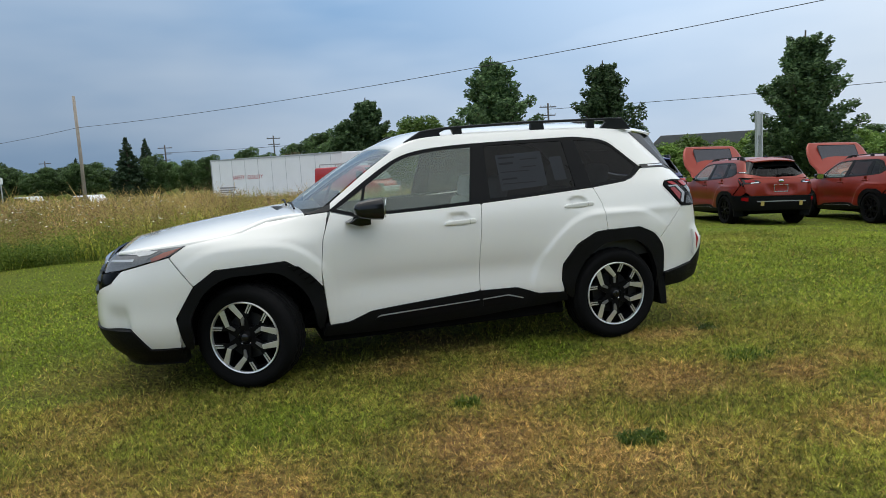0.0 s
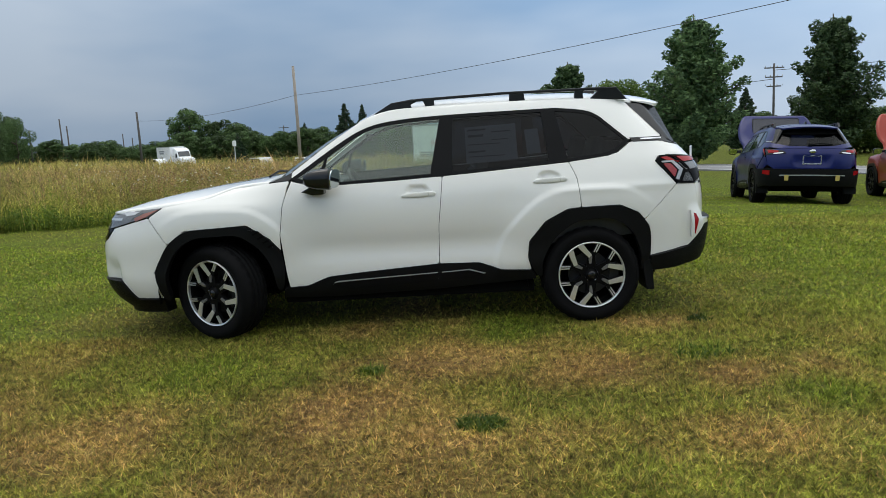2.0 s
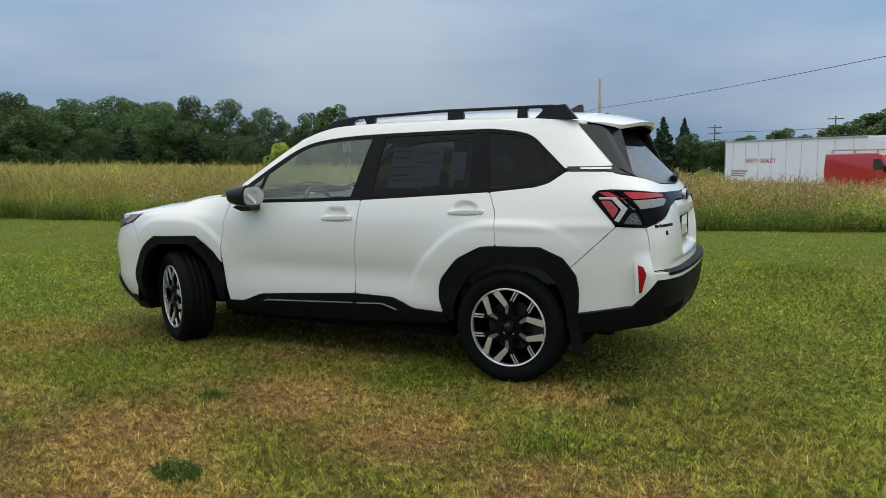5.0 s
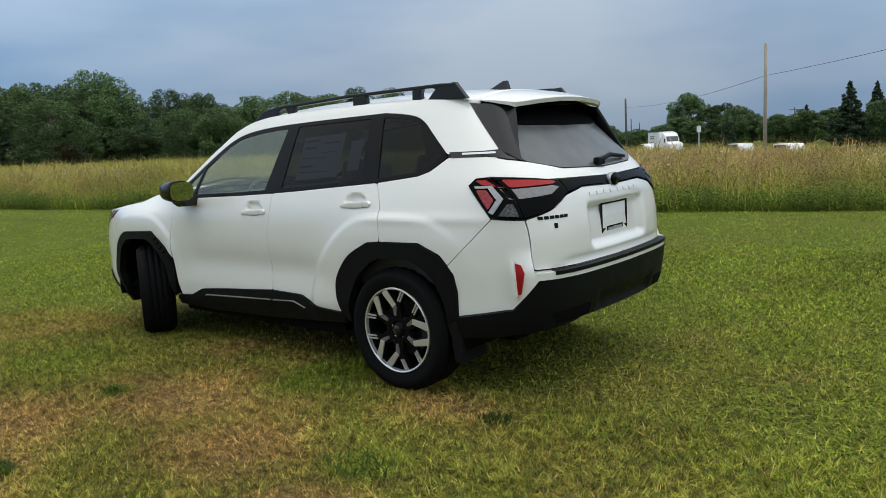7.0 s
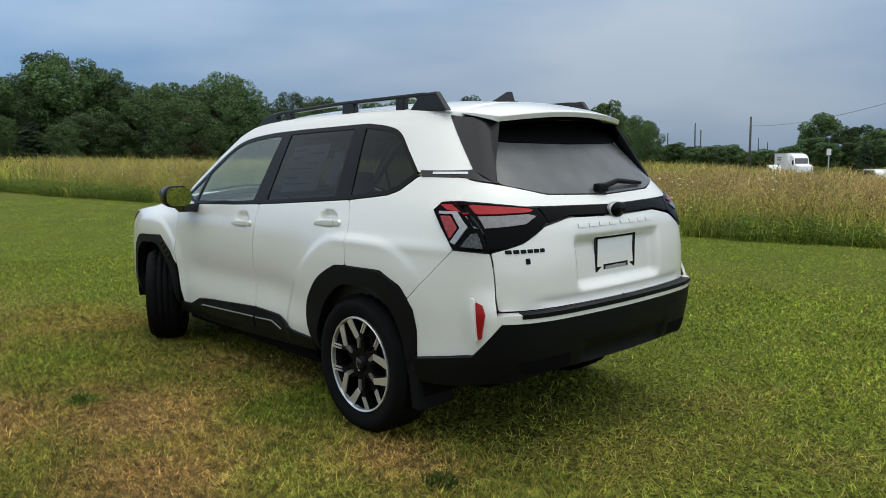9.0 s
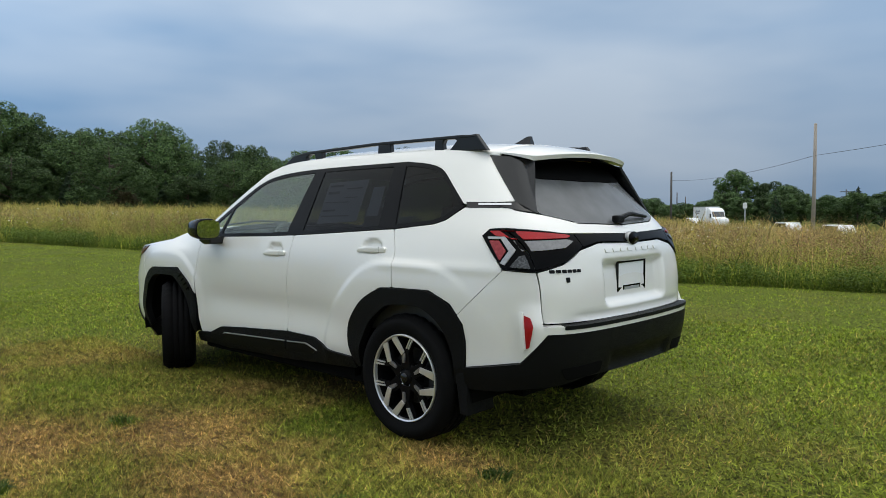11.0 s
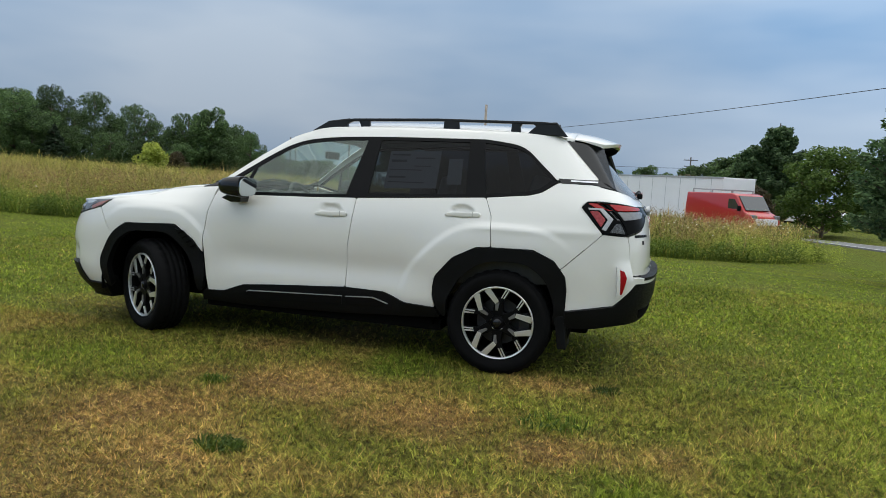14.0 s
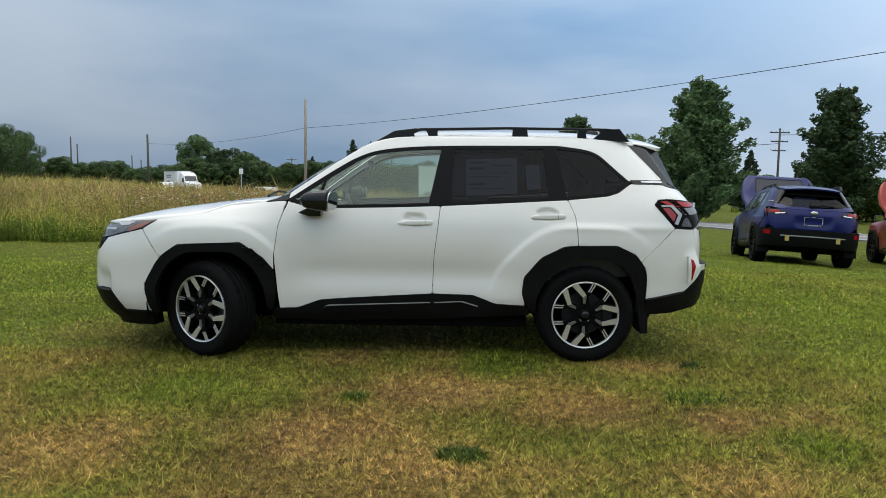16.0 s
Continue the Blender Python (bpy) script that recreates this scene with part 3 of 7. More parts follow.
def lawn_grass():
    # low layer of short blades in the gap-shade colour, under the loose ones
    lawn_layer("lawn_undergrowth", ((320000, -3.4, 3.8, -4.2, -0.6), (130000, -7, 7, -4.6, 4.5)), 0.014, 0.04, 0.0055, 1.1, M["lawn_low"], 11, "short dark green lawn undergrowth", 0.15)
    lawn_layer("lawn_grass", ((270000, -3.4, 3.8, -4.2, -0.6), (150000, -7, 7, -4.6, 4.5), (190000, 2.2, 9, -4, 5), (40000, -18, 18, -4, 14)), 0.024, 0.066, 0.0060, 1.45, M["lawn"], 61, "loose green and straw-coloured lawn blades", 0.1)
    lawn_layer("mown_lawn", ((110000, -8, 9, -4.6, 5), (380000, -19, 19, -4, 15)), 0.020, 0.044, 0.0066, 1.0, M["lawn_far"], 91, "short evenly mown green lawn")


def weed_tuft(x, y, r, n, label):
    rng = np.random.RandomState(int(abs(x * 100) + abs(y * 1000)))
    a, q = rng.rand(n) * 2 * np.pi, r * np.sqrt(rng.rand(n))
    px, py = x + q * np.cos(a), y + q * np.sin(a) * 0.7
    me = blades("weed_tuft", px, py, turf_z(px, py), 0.03 + 0.04 * rng.rand(n), 0.006 + 0.006 * rng.rand(n), 1.3, M["weed"], 7)
    tagged(new("weed_tuft", me), label, "weed", kind="stuff")


def tall_field():
    rng = np.random.RandomState(31)
    xs, ys, sc = [], [], []
    for n, x0, x1, y0, y1, s in ((120000, -24, 8, 2, 22, 0.8), (70000, -60, 8, 0, 50, 2.0), (50000, -125, 5, -5, 110, 4.5)):
        xs.append(x0 + (x1 - x0) * rng.rand(n))
        ys.append(y0 + (y1 - y0) * rng.rand(n))
        sc.append(np.full(n, s))
    x, y, s = np.concatenate(xs), np.concatenate(ys), np.concatenate(sc)
    keep = in_field(x, y, 0.05)
    x, y, s = x[keep], y[keep], s[keep]
    k = len(x)
    inside = np.clip((y - np.interp(x, EDGE_X, EDGE_Y)) / 2.5, 0, 1)
    clump = value_noise(x, y, 1.6, 33)
    length = (0.42 + 0.45 * inside) * (0.40 + 0.80 * rng.rand(k) ** 1.3) * (0.50 + 1.0 * clump * value_noise(x, y, 0.5, 35) + 0.40 * clump)
    deep = np.clip((y - np.interp(x, EDGE_X, EDGE_Y)) / 7.0, 0, 1)
    dry = np.clip(inside * (0.05 + 0.55 * value_noise(x, y, 4.0, 34)) + deep * (0.15 + 0.45 * np.clip((x + 20) / 15, 0, 1)) * (0.4 + 0.9 * value_noise(x, y, 2.0, 40)) + 0.5 * (rng.rand(k) - 0.5), 0, 1)
    me = blades("field_grass", x, y, ground_z(x, y) - 0.01, length, 0.012 * s * (0.6 + 0.8 * rng.rand(k)), 0.75, M["field"], 32, dry)
    tagged(new("field_grass", me), "tall uncut meadow grass, green to straw brown", "grass", kind="stuff")
    pick = rng.permutation(k)[:2600]
    pick = pick[(np.hypot(x[pick], y[pick] + 6) < 45)]
    me = blades("meadow_stalks", x[pick], y[pick], ground_z(x[pick], y[pick]), length[pick] * 1.1 + 0.22 * rng.rand(len(pick)), np.full(len(pick), 0.010), 0.3, M["field"], 36, np.full(len(pick), 0.9))
    tagged(new("meadow_stalks", me), "thin brown seed stalks standing over the meadow", "grass", kind="stuff")
    rag = (inside < 0.35) & (s < 1.5)
    xe, ye = x[rag][:22000], y[rag][:22000]
    high = value_noise(xe, ye, 0.9, 37) * 0.6 + value_noise(xe, ye, 0.3, 39) * 0.5
    me = blades("meadow_edge_weeds", xe, ye, ground_z(xe, ye), 0.12 + 0.55 * rng.rand(len(xe)) * high, 0.012 + 0.014 * rng.rand(len(xe)), 0.9, M["edge_weed"], 38)
    tagged(new("meadow_edge_weeds", me), "leafy green weeds along the mown edge", "weeds", kind="stuff")


def meadow_weeds():
    """Branched weed stalks that stand above the grass: short leaves set along each stem."""
    rng = np.random.RandomState(71)
    x, y = -26 + 34 * rng.rand(9000), 2 + 26 * rng.rand(9000)
    keep = in_field(x, y, 0.3) & (value_noise(x, y, 2.2, 72) > 0.5)
    x, y = x[keep][:1500], y[keep][:1500]
    tall = 0.55 + 0.55 * rng.rand(len(x))
    per = 26
    f = np.tile(np.linspace(0.15, 1.0, per), len(x))
    px, py, top = np.repeat(x, per), np.repeat(y, per), np.repeat(tall, per)
    pz = ground_z(px, py) + top * f * 0.9
    k = len(px)
    length = (0.05 + 0.13 * rng.rand(k)) * (1.15 - 0.5 * f)
    brown = np.repeat((rng.rand(len(x)) < 0.4).astype(float), per) * np.clip(f * 1.3, 0, 1) * 0.9
    me = blades("meadow_weeds", px + (rng.rand(k) - 0.5) * 0.10 * f, py + (rng.rand(k) - 0.5) * 0.10 * f, pz, length, 0.010 + 0.012 * rng.rand(k), 1.2, M["tall_weed"], 73, brown)
    tagged(new("meadow_weeds", me), "leafy weed stalks with brown tops in the meadow", "weeds", kind="stuff")
    me = blades("weed_stems", x, y, ground_z(x, y), tall, np.full(len(x), 0.012), 0.08, M["tall_weed"], 74, np.full(len(x), 0.5))
    tagged(new("weed_stems", me), "thin upright stems of the meadow weeds", "weeds", kind="stuff")


def flowers(name, n, material, size, seed, label, lo, hi):
    """Flower heads: small tilted discs over the grass, on thin stalks."""
    rng = np.random.RandomState(seed)
    x, y = -25 + 33 * rng.rand(n * 6), 3 + 24 * rng.rand(n * 6)
    pick = in_field(x, y, 0.8) & (value_noise(x, y, 3.5, seed) > 0.60)
    x, y = x[pick][:n], y[pick][:n]
    bm = bmesh.new()
    for px, py in zip(x, y):
        h = lo + (hi - lo) * rng.rand()
        z = float(ground_z(px, py)) + h
        r = size * (0.6 + 0.8 * rng.rand())
        tilt = (rng.rand(2) - 0.5) * 0.9
        c = bm.verts.new((px, py, z - r * 0.35))
        ring = [bm.verts.new((px + r * math.cos(a), py + r * math.sin(a), z + r * (tilt[0] * math.cos(a) + tilt[1] * math.sin(a)))) for a in (0, 1.05, 2.1, 3.14, 4.19, 5.24)]
        for i in range(6):
            bm.faces.new((c, ring[i], ring[(i + 1) % 6]))
    tagged(part(name, bm, material), label, "flowers", kind="stuff")


lawn_grass()
tall_field()
meadow_weeds()
for wx_, wy_, wr_, wn_, wl_ in ((0.38, -2.66, 0.12, 330, "dark green weed tuft in dry brown lawn"), (-0.22, -1.76, 0.08, 70, "small green weed in the lawn"),
                               (1.8, -1.75, 0.18, 110, "leafy green weed patch in the lawn"), (2.05, -1.02, 0.09, 110, "dark weed tuft beside the rear wheel")):
    weed_tuft(wx_, wy_, wr_, wn_, wl_)
flowers("white_wildflowers", 1500, M["flower_white"], 0.019, 41, "white umbel flowers scattered in the tall meadow", 0.5, 0.95)
flowers("yellow_wildflowers", 900, M["flower_yellow"], 0.015, 42, "small yellow flowers scattered in the tall meadow", 0.45, 0.95)


def strip(name, off0, off1, y0, y1, lift, material, thick, step=2.0):
    """A strip that follows the road's curve between two offsets, laid on the ground."""
    k = int(abs(y1 - y0) / step)
    verts = []
    for i in range(k + 1):
        x, y, nx_, ny_ = road_at(y0 + (y1 - y0) * i / k)
        for off in (off0, off1):
            px, py = x + nx_ * off, y + ny_ * off
            verts.append((px, py, float(ground_z(px, py)) + lift))
    n = len(verts)
    verts += [(x, y, z - thick) for x, y, z in verts]
    faces = [(2 * i, 2 * i + 1, 2 * i + 3, 2 * i + 2) for i in range(k)]
    faces += [(n + 2 * i, n + 2 * i + 2, n + 2 * i + 3, n + 2 * i + 1) for i in range(k)]
    faces += [(2 * i, 2 * i + 2, n + 2 * i + 2, n + 2 * i) for i in range(k)] + [(2 * i + 1, n + 2 * i + 1, n + 2 * i + 3, 2 * i + 3) for i in range(k)]
    return new(name, mesh_of(name, verts, faces, material))


tagged(strip("road", -3.6, 3.6, 128, -60, 0.06, M["asphalt"], 0.2), "worn grey asphalt two-lane road beside the field", "road", kind="structure")
tagged(strip("road_line", -3.35, -3.2, 128, -60, 0.066, M["road_paint"], 0.003), "white edge line on the road", "road line", kind="structure")
tagged(strip("road_line", 3.2, 3.35, 128, -60, 0.066, M["road_paint"], 0.003), "white edge line on the road", "road line", kind="structure")
tagged(strip("road_line", -0.07, 0.07, 128, -60, 0.066, M["road_paint"], 0.003), "pale centre line on the road", "road line", kind="structure")

# ---- car bodies: panels laid on one smooth shell ----
from mathutils.geometry import delaunay_2d_cdt


def curve(xs, ys):
    """A smooth curve through a few design points."""
    xs, ys = np.array(xs, float), np.array(ys, float)
    sl = np.gradient(ys, xs)

    def value(v):
        v = np.clip(v, xs[0], xs[-1])
        i = np.clip(np.searchsorted(xs, v) - 1, 0, len(xs) - 2)
        h = xs[i + 1] - xs[i]
        t = (v - xs[i]) / h
        return (ys[i] * (1 + 2 * t) * (1 - t) ** 2 + sl[i] * h * t * (1 - t) ** 2 + ys[i + 1] * t * t * (3 - 2 * t) + sl[i + 1] * h * t * t * (t - 1))
    return value


def ease(v, a, b):
    t = np.clip((v - a) / (b - a), 0, 1)
    return t * t * (3 - 2 * t)


class Shell:
    """The body's outer skin. At each height z the plan is a rounded oblong; q runs along it from mid-side (0) to the tail (+) or nose (-)."""

    def __init__(self, sx=1.0, sy=1.0, sz=1.0):
        self.size = np.array([sx, sy, sz])
        self.width = curve([0.2, 0.30, 0.42, 0.55, 0.72, 0.86, 0.97, 1.06, 1.14, 1.22, 1.34, 1.45, 1.53, 1.60, 1.66],
                           [0.79, 0.845, 0.865, 0.868, 0.880, 0.882, 0.872, 0.850, 0.822, 0.787, 0.735, 0.685, 0.645, 0.595, 0.50])
        self.nose = curve([0.2, 0.30, 0.42, 0.58, 0.70, 0.82, 0.92, 1.0, 1.05, 1.09, 1.13, 1.2, 1.3, 1.4, 1.5, 1.57, 1.66],
                          [2.21, 2.305, 2.365, 2.372, 2.36, 2.31, 2.24, 2.10, 1.87, 1.52, 1.22, 1.06, 0.87, 0.67, 0.46, 0.28, 0.12])
        self.tail = curve([0.2, 0.35, 0.5, 0.7, 0.95, 1.08, 1.16, 1.3, 1.45, 1.53, 1.60, 1.66],
                          [2.13, 2.21, 2.26, 2.28, 2.265, 2.23, 2.175, 2.04, 1.905, 1.83, 1.765, 1.70])
        self.lines = {}
        for key, n in (("tail", 7.5), ("nose", 5.8)):
            c = 2 ** (-1 / n)
            u = np.linspace(0, c, 400)
            w = np.linspace(c, 0, 400)[1:]
            cx = np.concatenate([u, (1 - w ** n) ** (1 / n)])
            cy = np.concatenate([(1 - u ** n) ** (1 / n), w])
            q = np.concatenate([[0], np.cumsum(np.hypot(np.diff(cx) * 2.2, np.diff(cy) * 0.88))])
            self.lines[key] = (cx, cy, q, n)
        self.end = {k: v[2][-1] for k, v in self.lines.items()}

    def swell(self, x, z):
        """Flares over the wheels, tucked sills, the fender tops' fall to the bonnet, cups behind the door handles."""
        d = np.zeros_like(x)
        for wx, edge in ((-1.355, 0.625), (1.335, 0.655)):
            u, v = np.abs(x - wx), np.abs(z - 0.30)
            rho = edge * ((v / edge) ** 12 + (u / (edge + 0.03)) ** 12 + ((u + v) / (edge * 1.48)) ** 12) ** (1 / 12)
            keen = 1 - 0.85 * ease((x - wx) * (1 if wx > 0 else -1), 0.20, 0.50)
            d = d + (0.016 * (1 - ease(rho, 0.54, 0.84)) + keen * 0.011 * (1 - ease(rho, edge - 0.010, edge + 0.040))) * ease(z, 0.25, 0.45) * (1 - (ease(x - wx, 0.44, 0.56) if wx < 0 else 0.0))
        d = d - 0.085 * ease(z, 0.90, 1.14) * ease(-x, 0.75, 1.25)
        d = d - 0.015 * np.exp(-((z - 0.62) / 0.09) ** 2) * ease(x, -0.85, -0.55) * ease(-x, -0.95, -0.55)
        d = d + 0.006 * np.exp(-((z - 0.955) / 0.03) ** 2) * ease(np.abs(x), 0.95, 1.25)
        for hx, hz in ((0.11, 0.995), (1.05, 1.045)):
            d = d - 0.026 * np.exp(-(((x - hx) / 0.075) ** 2 + ((z - hz) / 0.038) ** 2) ** 3)
        return d

    def points(self, q, z):
        q, z = np.asarray(q, float), np.asarray(z, float)
        out = np.empty(q.shape + (3,))
        for key, pick, sgn in (("tail", q >= 0, 1), ("nose", q < 0, -1)):
            lx, ly, lq, n = self.lines[key]
            a = (self.tail if sgn > 0 else self.nose)(z[pick])
            cx, cy = np.interp(np.abs(q[pick]), lq, lx), np.interp(np.abs(q[pick]), lq, ly)
            bow = (0.075 if sgn > 0 else 0.11) * cy ** 2 * cx ** 6
            x = sgn * (a * cx - bow)
            y = -self.width(z[pick]) * cy
            y = y - self.swell(x, z[pick]) * cy ** 3
            out[pick] = np.stack([x, y, z[pick]], -1)
        return out * self.size

    def normals(self, q, z):
        e = 0.002
        dq = self.points(q + e, z) - self.points(q - e, z)
        dz = self.points(q, z + e) - self.points(q, z - e)
        n = np.cross(dq, dz)
        return n / np.maximum(np.linalg.norm(n, axis=-1)[..., None], 1e-9)

    def q_of(self, kind, v, z):
        """Along-position q of a side point (s, x), a tail point (r, y) or a nose point (f, y) at height z."""
        if kind == "s":
            key = "tail" if v >= 0 else "nose"
            lx, ly, lq, n = self.lines[key]
            a = float((self.tail if v >= 0 else self.nose)(np.array(z)))
            q = float(np.interp(min(abs(v) / a, 0.9995), lx, lq))
            return q if v >= 0 else -q
        key = "tail" if kind == "r" else "nose"
        lx, ly, lq, n = self.lines[key]
        b = float(self.width(np.array(z)))
        q = float(np.interp(1 - min(abs(v) / b, 1.0), 1 - ly, lq))
        return q if kind == "r" else -q


def filleted(pts, r):
    """Corner rounding of a polygon whose points are (kind, u, z)."""
    out, k = [], len(pts)
    for i in range(k):
        p0, p1, p2 = pts[i - 1], pts[i], pts[(i + 1) % k]
        if r <= 0 or not (p0[0] == p1[0] == p2[0]):
            out.append(p1)
            continue
        a, b, c = np.array(p0[1:3]), np.array(p1[1:3]), np.array(p2[1:3])
        la, lc = np.linalg.norm(a - b), np.linalg.norm(c - b)
        ra, rc = min(r, la * 0.45), min(r, lc * 0.45)
        s, e = b + (a - b) * ra / max(la, 1e-6), b + (c - b) * rc / max(lc, 1e-6)
        for t in (0, 0.25, 0.5, 0.75, 1):
            v = s * (1 - t) ** 2 + 2 * b * t * (1 - t) + e * t * t
            out.append((p1[0], float(v[0]), float(v[1])))
    return out


def outline_qz(shell, pts, r, step):
    pts = filleted(pts, r)
    out, k = [], len(pts)
    for i in range(k):
        a, b = pts[i], pts[(i + 1) % k]
        qa, qb = shell.q_of(*a), shell.q_of(*b)
        n = max(1, int(math.hypot(qb - qa, b[2] - a[2]) / step))
        for j in range(n):
            t = j / n
            z = a[2] + (b[2] - a[2]) * t
            out.append((shell.q_of(a[0], a[1] + (b[1] - a[1]) * t, z) if a[0] == b[0] else qa + (qb - qa) * t, z))
    keep = [p for i, p in enumerate(out) if math.hypot(p[0] - out[i - 1][0], p[1] - out[i - 1][1]) > 1e-4]
    P = np.array(keep)
    area = 0.5 * np.sum(P[:, 0] * np.roll(P[:, 1], -1) - np.roll(P[:, 0], -1) * P[:, 1])
    return P if area > 0 else P[::-1]


def inside(P, G):
    x, y = G[:, 0], G[:, 1]
    c = np.zeros(len(G), bool)
    for (x0, y0), (x1, y1) in zip(P, np.roll(P, -1, 0)):
        if y0 != y1:
            c ^= ((y0 > y) != (y1 > y)) & (x < (x1 - x0) * (y - y0) / (y1 - y0) + x0)
    return c


def skin(shell, pts, r=0.02, gap=0.002, lift=0.0, depth=0.014, h=0.03, sym=False, dent=None):
    """A panel cut from the shell: outline with rounded corners, drawn in by the joint's half width, its rim turned inwards."""
    P = outline_qz(shell, pts, r, h)
    end = max(abs(P[:, 0]).max(), 0)
    mid = np.zeros(len(P), bool)
    if sym:
        lim = shell.end["tail"] if P[:, 0].mean() > 0 else -shell.end["nose"]
        mid = np.abs(P[:, 0] - lim) < 1e-4
    if gap:
        t = np.roll(P, -1, 0) - np.roll(P, 1, 0)
        t /= np.maximum(np.linalg.norm(t, axis=1)[:, None], 1e-9)
        P2 = P + np.stack([-t[:, 1], t[:, 0]], 1) * gap
        P2[mid, 0] = P[mid, 0]
        P = P2
    lo, hi = P.min(0), P.max(0)
    us, vs = np.arange(lo[0] + h / 2, hi[0], h), np.arange(lo[1] + h / 2, hi[1], h)
    G = np.stack(np.meshgrid(us, vs), -1).reshape(-1, 2) if len(us) and len(vs) else np.zeros((0, 2))
    if len(G):
        G = G[inside(P, G)]
    if len(G):
        far = np.min(np.hypot(G[:, None, 0] - P[None, :, 0], G[:, None, 1] - P[None, :, 1]), 1) > h * 0.55
        G = G[far]
    allp = [Vector(p) for p in P] + [Vector(p) for p in G]
    vs2, _, fs, *_ = delaunay_2d_cdt(allp, [], [list(range(len(P)))], 1, 1e-6)
    Q = np.array([(v.x, v.y) for v in vs2])
    V, N = shell.points(Q[:, 0], Q[:, 1]), shell.normals(Q[:, 0], Q[:, 1])
    N[N[:, 1] > 0.9] *= -1
    up = lift if dent is None else lift + dent(V)
    V = V + N * np.asarray(up)[..., None] if dent is not None else V + N * lift
    if dent is not None:
        G2 = np.zeros_like(V)
        tri = np.array([f for f in fs])
        fn = np.cross(V[tri[:, 1]] - V[tri[:, 0]], V[tri[:, 2]] - V[tri[:, 0]])
        for c in range(3):
            np.add.at(G2, tri[:, c], fn)
        G2 /= np.maximum(np.linalg.norm(G2, axis=1)[:, None], 1e-12)
        N = np.where(np.sum(G2 * N, 1)[:, None] < 0, -G2, G2)
    F = [tuple(f) for f in fs]
    if sym:
        lim = shell.end["tail"] if Q[:, 0].mean() > 0 else -shell.end["nose"]
        on = np.abs(Q[:, 0] - lim) < 1e-4
        V[on, 1] = 0
        N[on, 1] = 0
        n0 = len(V)
        other = np.where(on, np.arange(n0), 0)
        other[~on] = n0 + np.arange((~on).sum())
        V = np.concatenate([V, V[~on] * (1, -1, 1)])
        N = np.concatenate([N, N[~on] * (1, -1, 1)])
        F += [tuple(int(other[i]) for i in f[::-1]) for f in F]
    return V, N, F, depth


def skin_mesh(name, V, N, F, depth, material, flip=False):
    seen, count = {}, len(V)
    for f in F:
        for a, b in zip(f, f[1:] + f[:1]):
            seen[(a, b)] = True
    rim = [(a, b) for a, b in seen if (b, a) not in seen]
    V, F = [tuple(v) for v in V], list(F)
    smooth = [True] * len(F)
    if depth:
        top, low = {}, {}
        for a, b in rim:
            for i in (a, b):
                if i not in top:
                    top[i] = len(V)
                    V.append(tuple(V[i]))
                    low[i] = len(V)
                    V.append(tuple(Vector(V[i]) - Vector(N[i]) * depth))
            F += [(top[b], top[a], low[a], low[b])]
            smooth += [False]
    if flip:
        V = [(x, -y, z) for x, y, z in V]
        F = [f[::-1] for f in F]
    me = mesh_of(name, V, F, material)
    me.polygons.foreach_set("use_smooth", smooth)
    if not np.isnan(N).any():
        sided = np.zeros((len(V), 3))
        sided[:count] = N[:count] * ((1, -1, 1) if flip else (1, 1, 1))
        me.normals_split_custom_set_from_vertices(sided.tolist())
    return me


def S(*pts):
    return [("s", x, z) for x, z in pts]


def R(*pts):
    return [("r", y, z) for y, z in pts]


def Fr(*pts):
    return [("f", y, z) for y, z in pts]


def pair(shell, name, pts, material, parent, label="", sides=2, **kw):
    """The same panel on both sides of a car, each an object of its own. Returns the left one and the right one."""
    V, N, F, depth = skin(shell, pts, **kw)
    obs = [part(name, skin_mesh(name, V, N, F, depth, material, flip), material, parent, label) for flip in (False, True)[:sides]]
    return obs if sides == 2 else obs[0]


def whole(shell, name, pts, material, parent, label="", **kw):
    """A panel across the car's middle, drawn as one half and mirrored."""
    V, N, F, depth = skin(shell, pts, sym=True, **kw)
    return part(name, skin_mesh(name, V, N, F, depth, material), material, parent, label)


def top_sheet(name, xs, half_of, z_of, material, parent, label="", ny=24, thick=0.015):
    """A crowned sheet (roof, bonnet) over stations xs, each half_of(x) wide to each side, with its rim turned down."""
    bm = bmesh.new()
    rows = []
    for x in xs:
        w = half_of(x)
        rows.append([bm.verts.new((x, w * t, z_of(x, w * t, t))) for t in np.linspace(-1, 1, ny)])
    for a, b in zip(rows, rows[1:]):
        for i in range(ny - 1):
            bm.faces.new((a[i], b[i], b[i + 1], a[i + 1])).smooth = True
    rim = [e for e in bm.edges if e.is_boundary]
    ext = bmesh.ops.extrude_edge_only(bm, edges=rim)
    for v in ext["geom"]:
        if isinstance(v, bmesh.types.BMVert):
            v.co.z -= thick
    bmesh.ops.recalc_face_normals(bm, faces=bm.faces[:])
    me = bpy.data.meshes.new(name)
    bm.to_mesh(me)
    bm.free()
    me.materials.append(material)
    return part(name, me, material, parent, label)

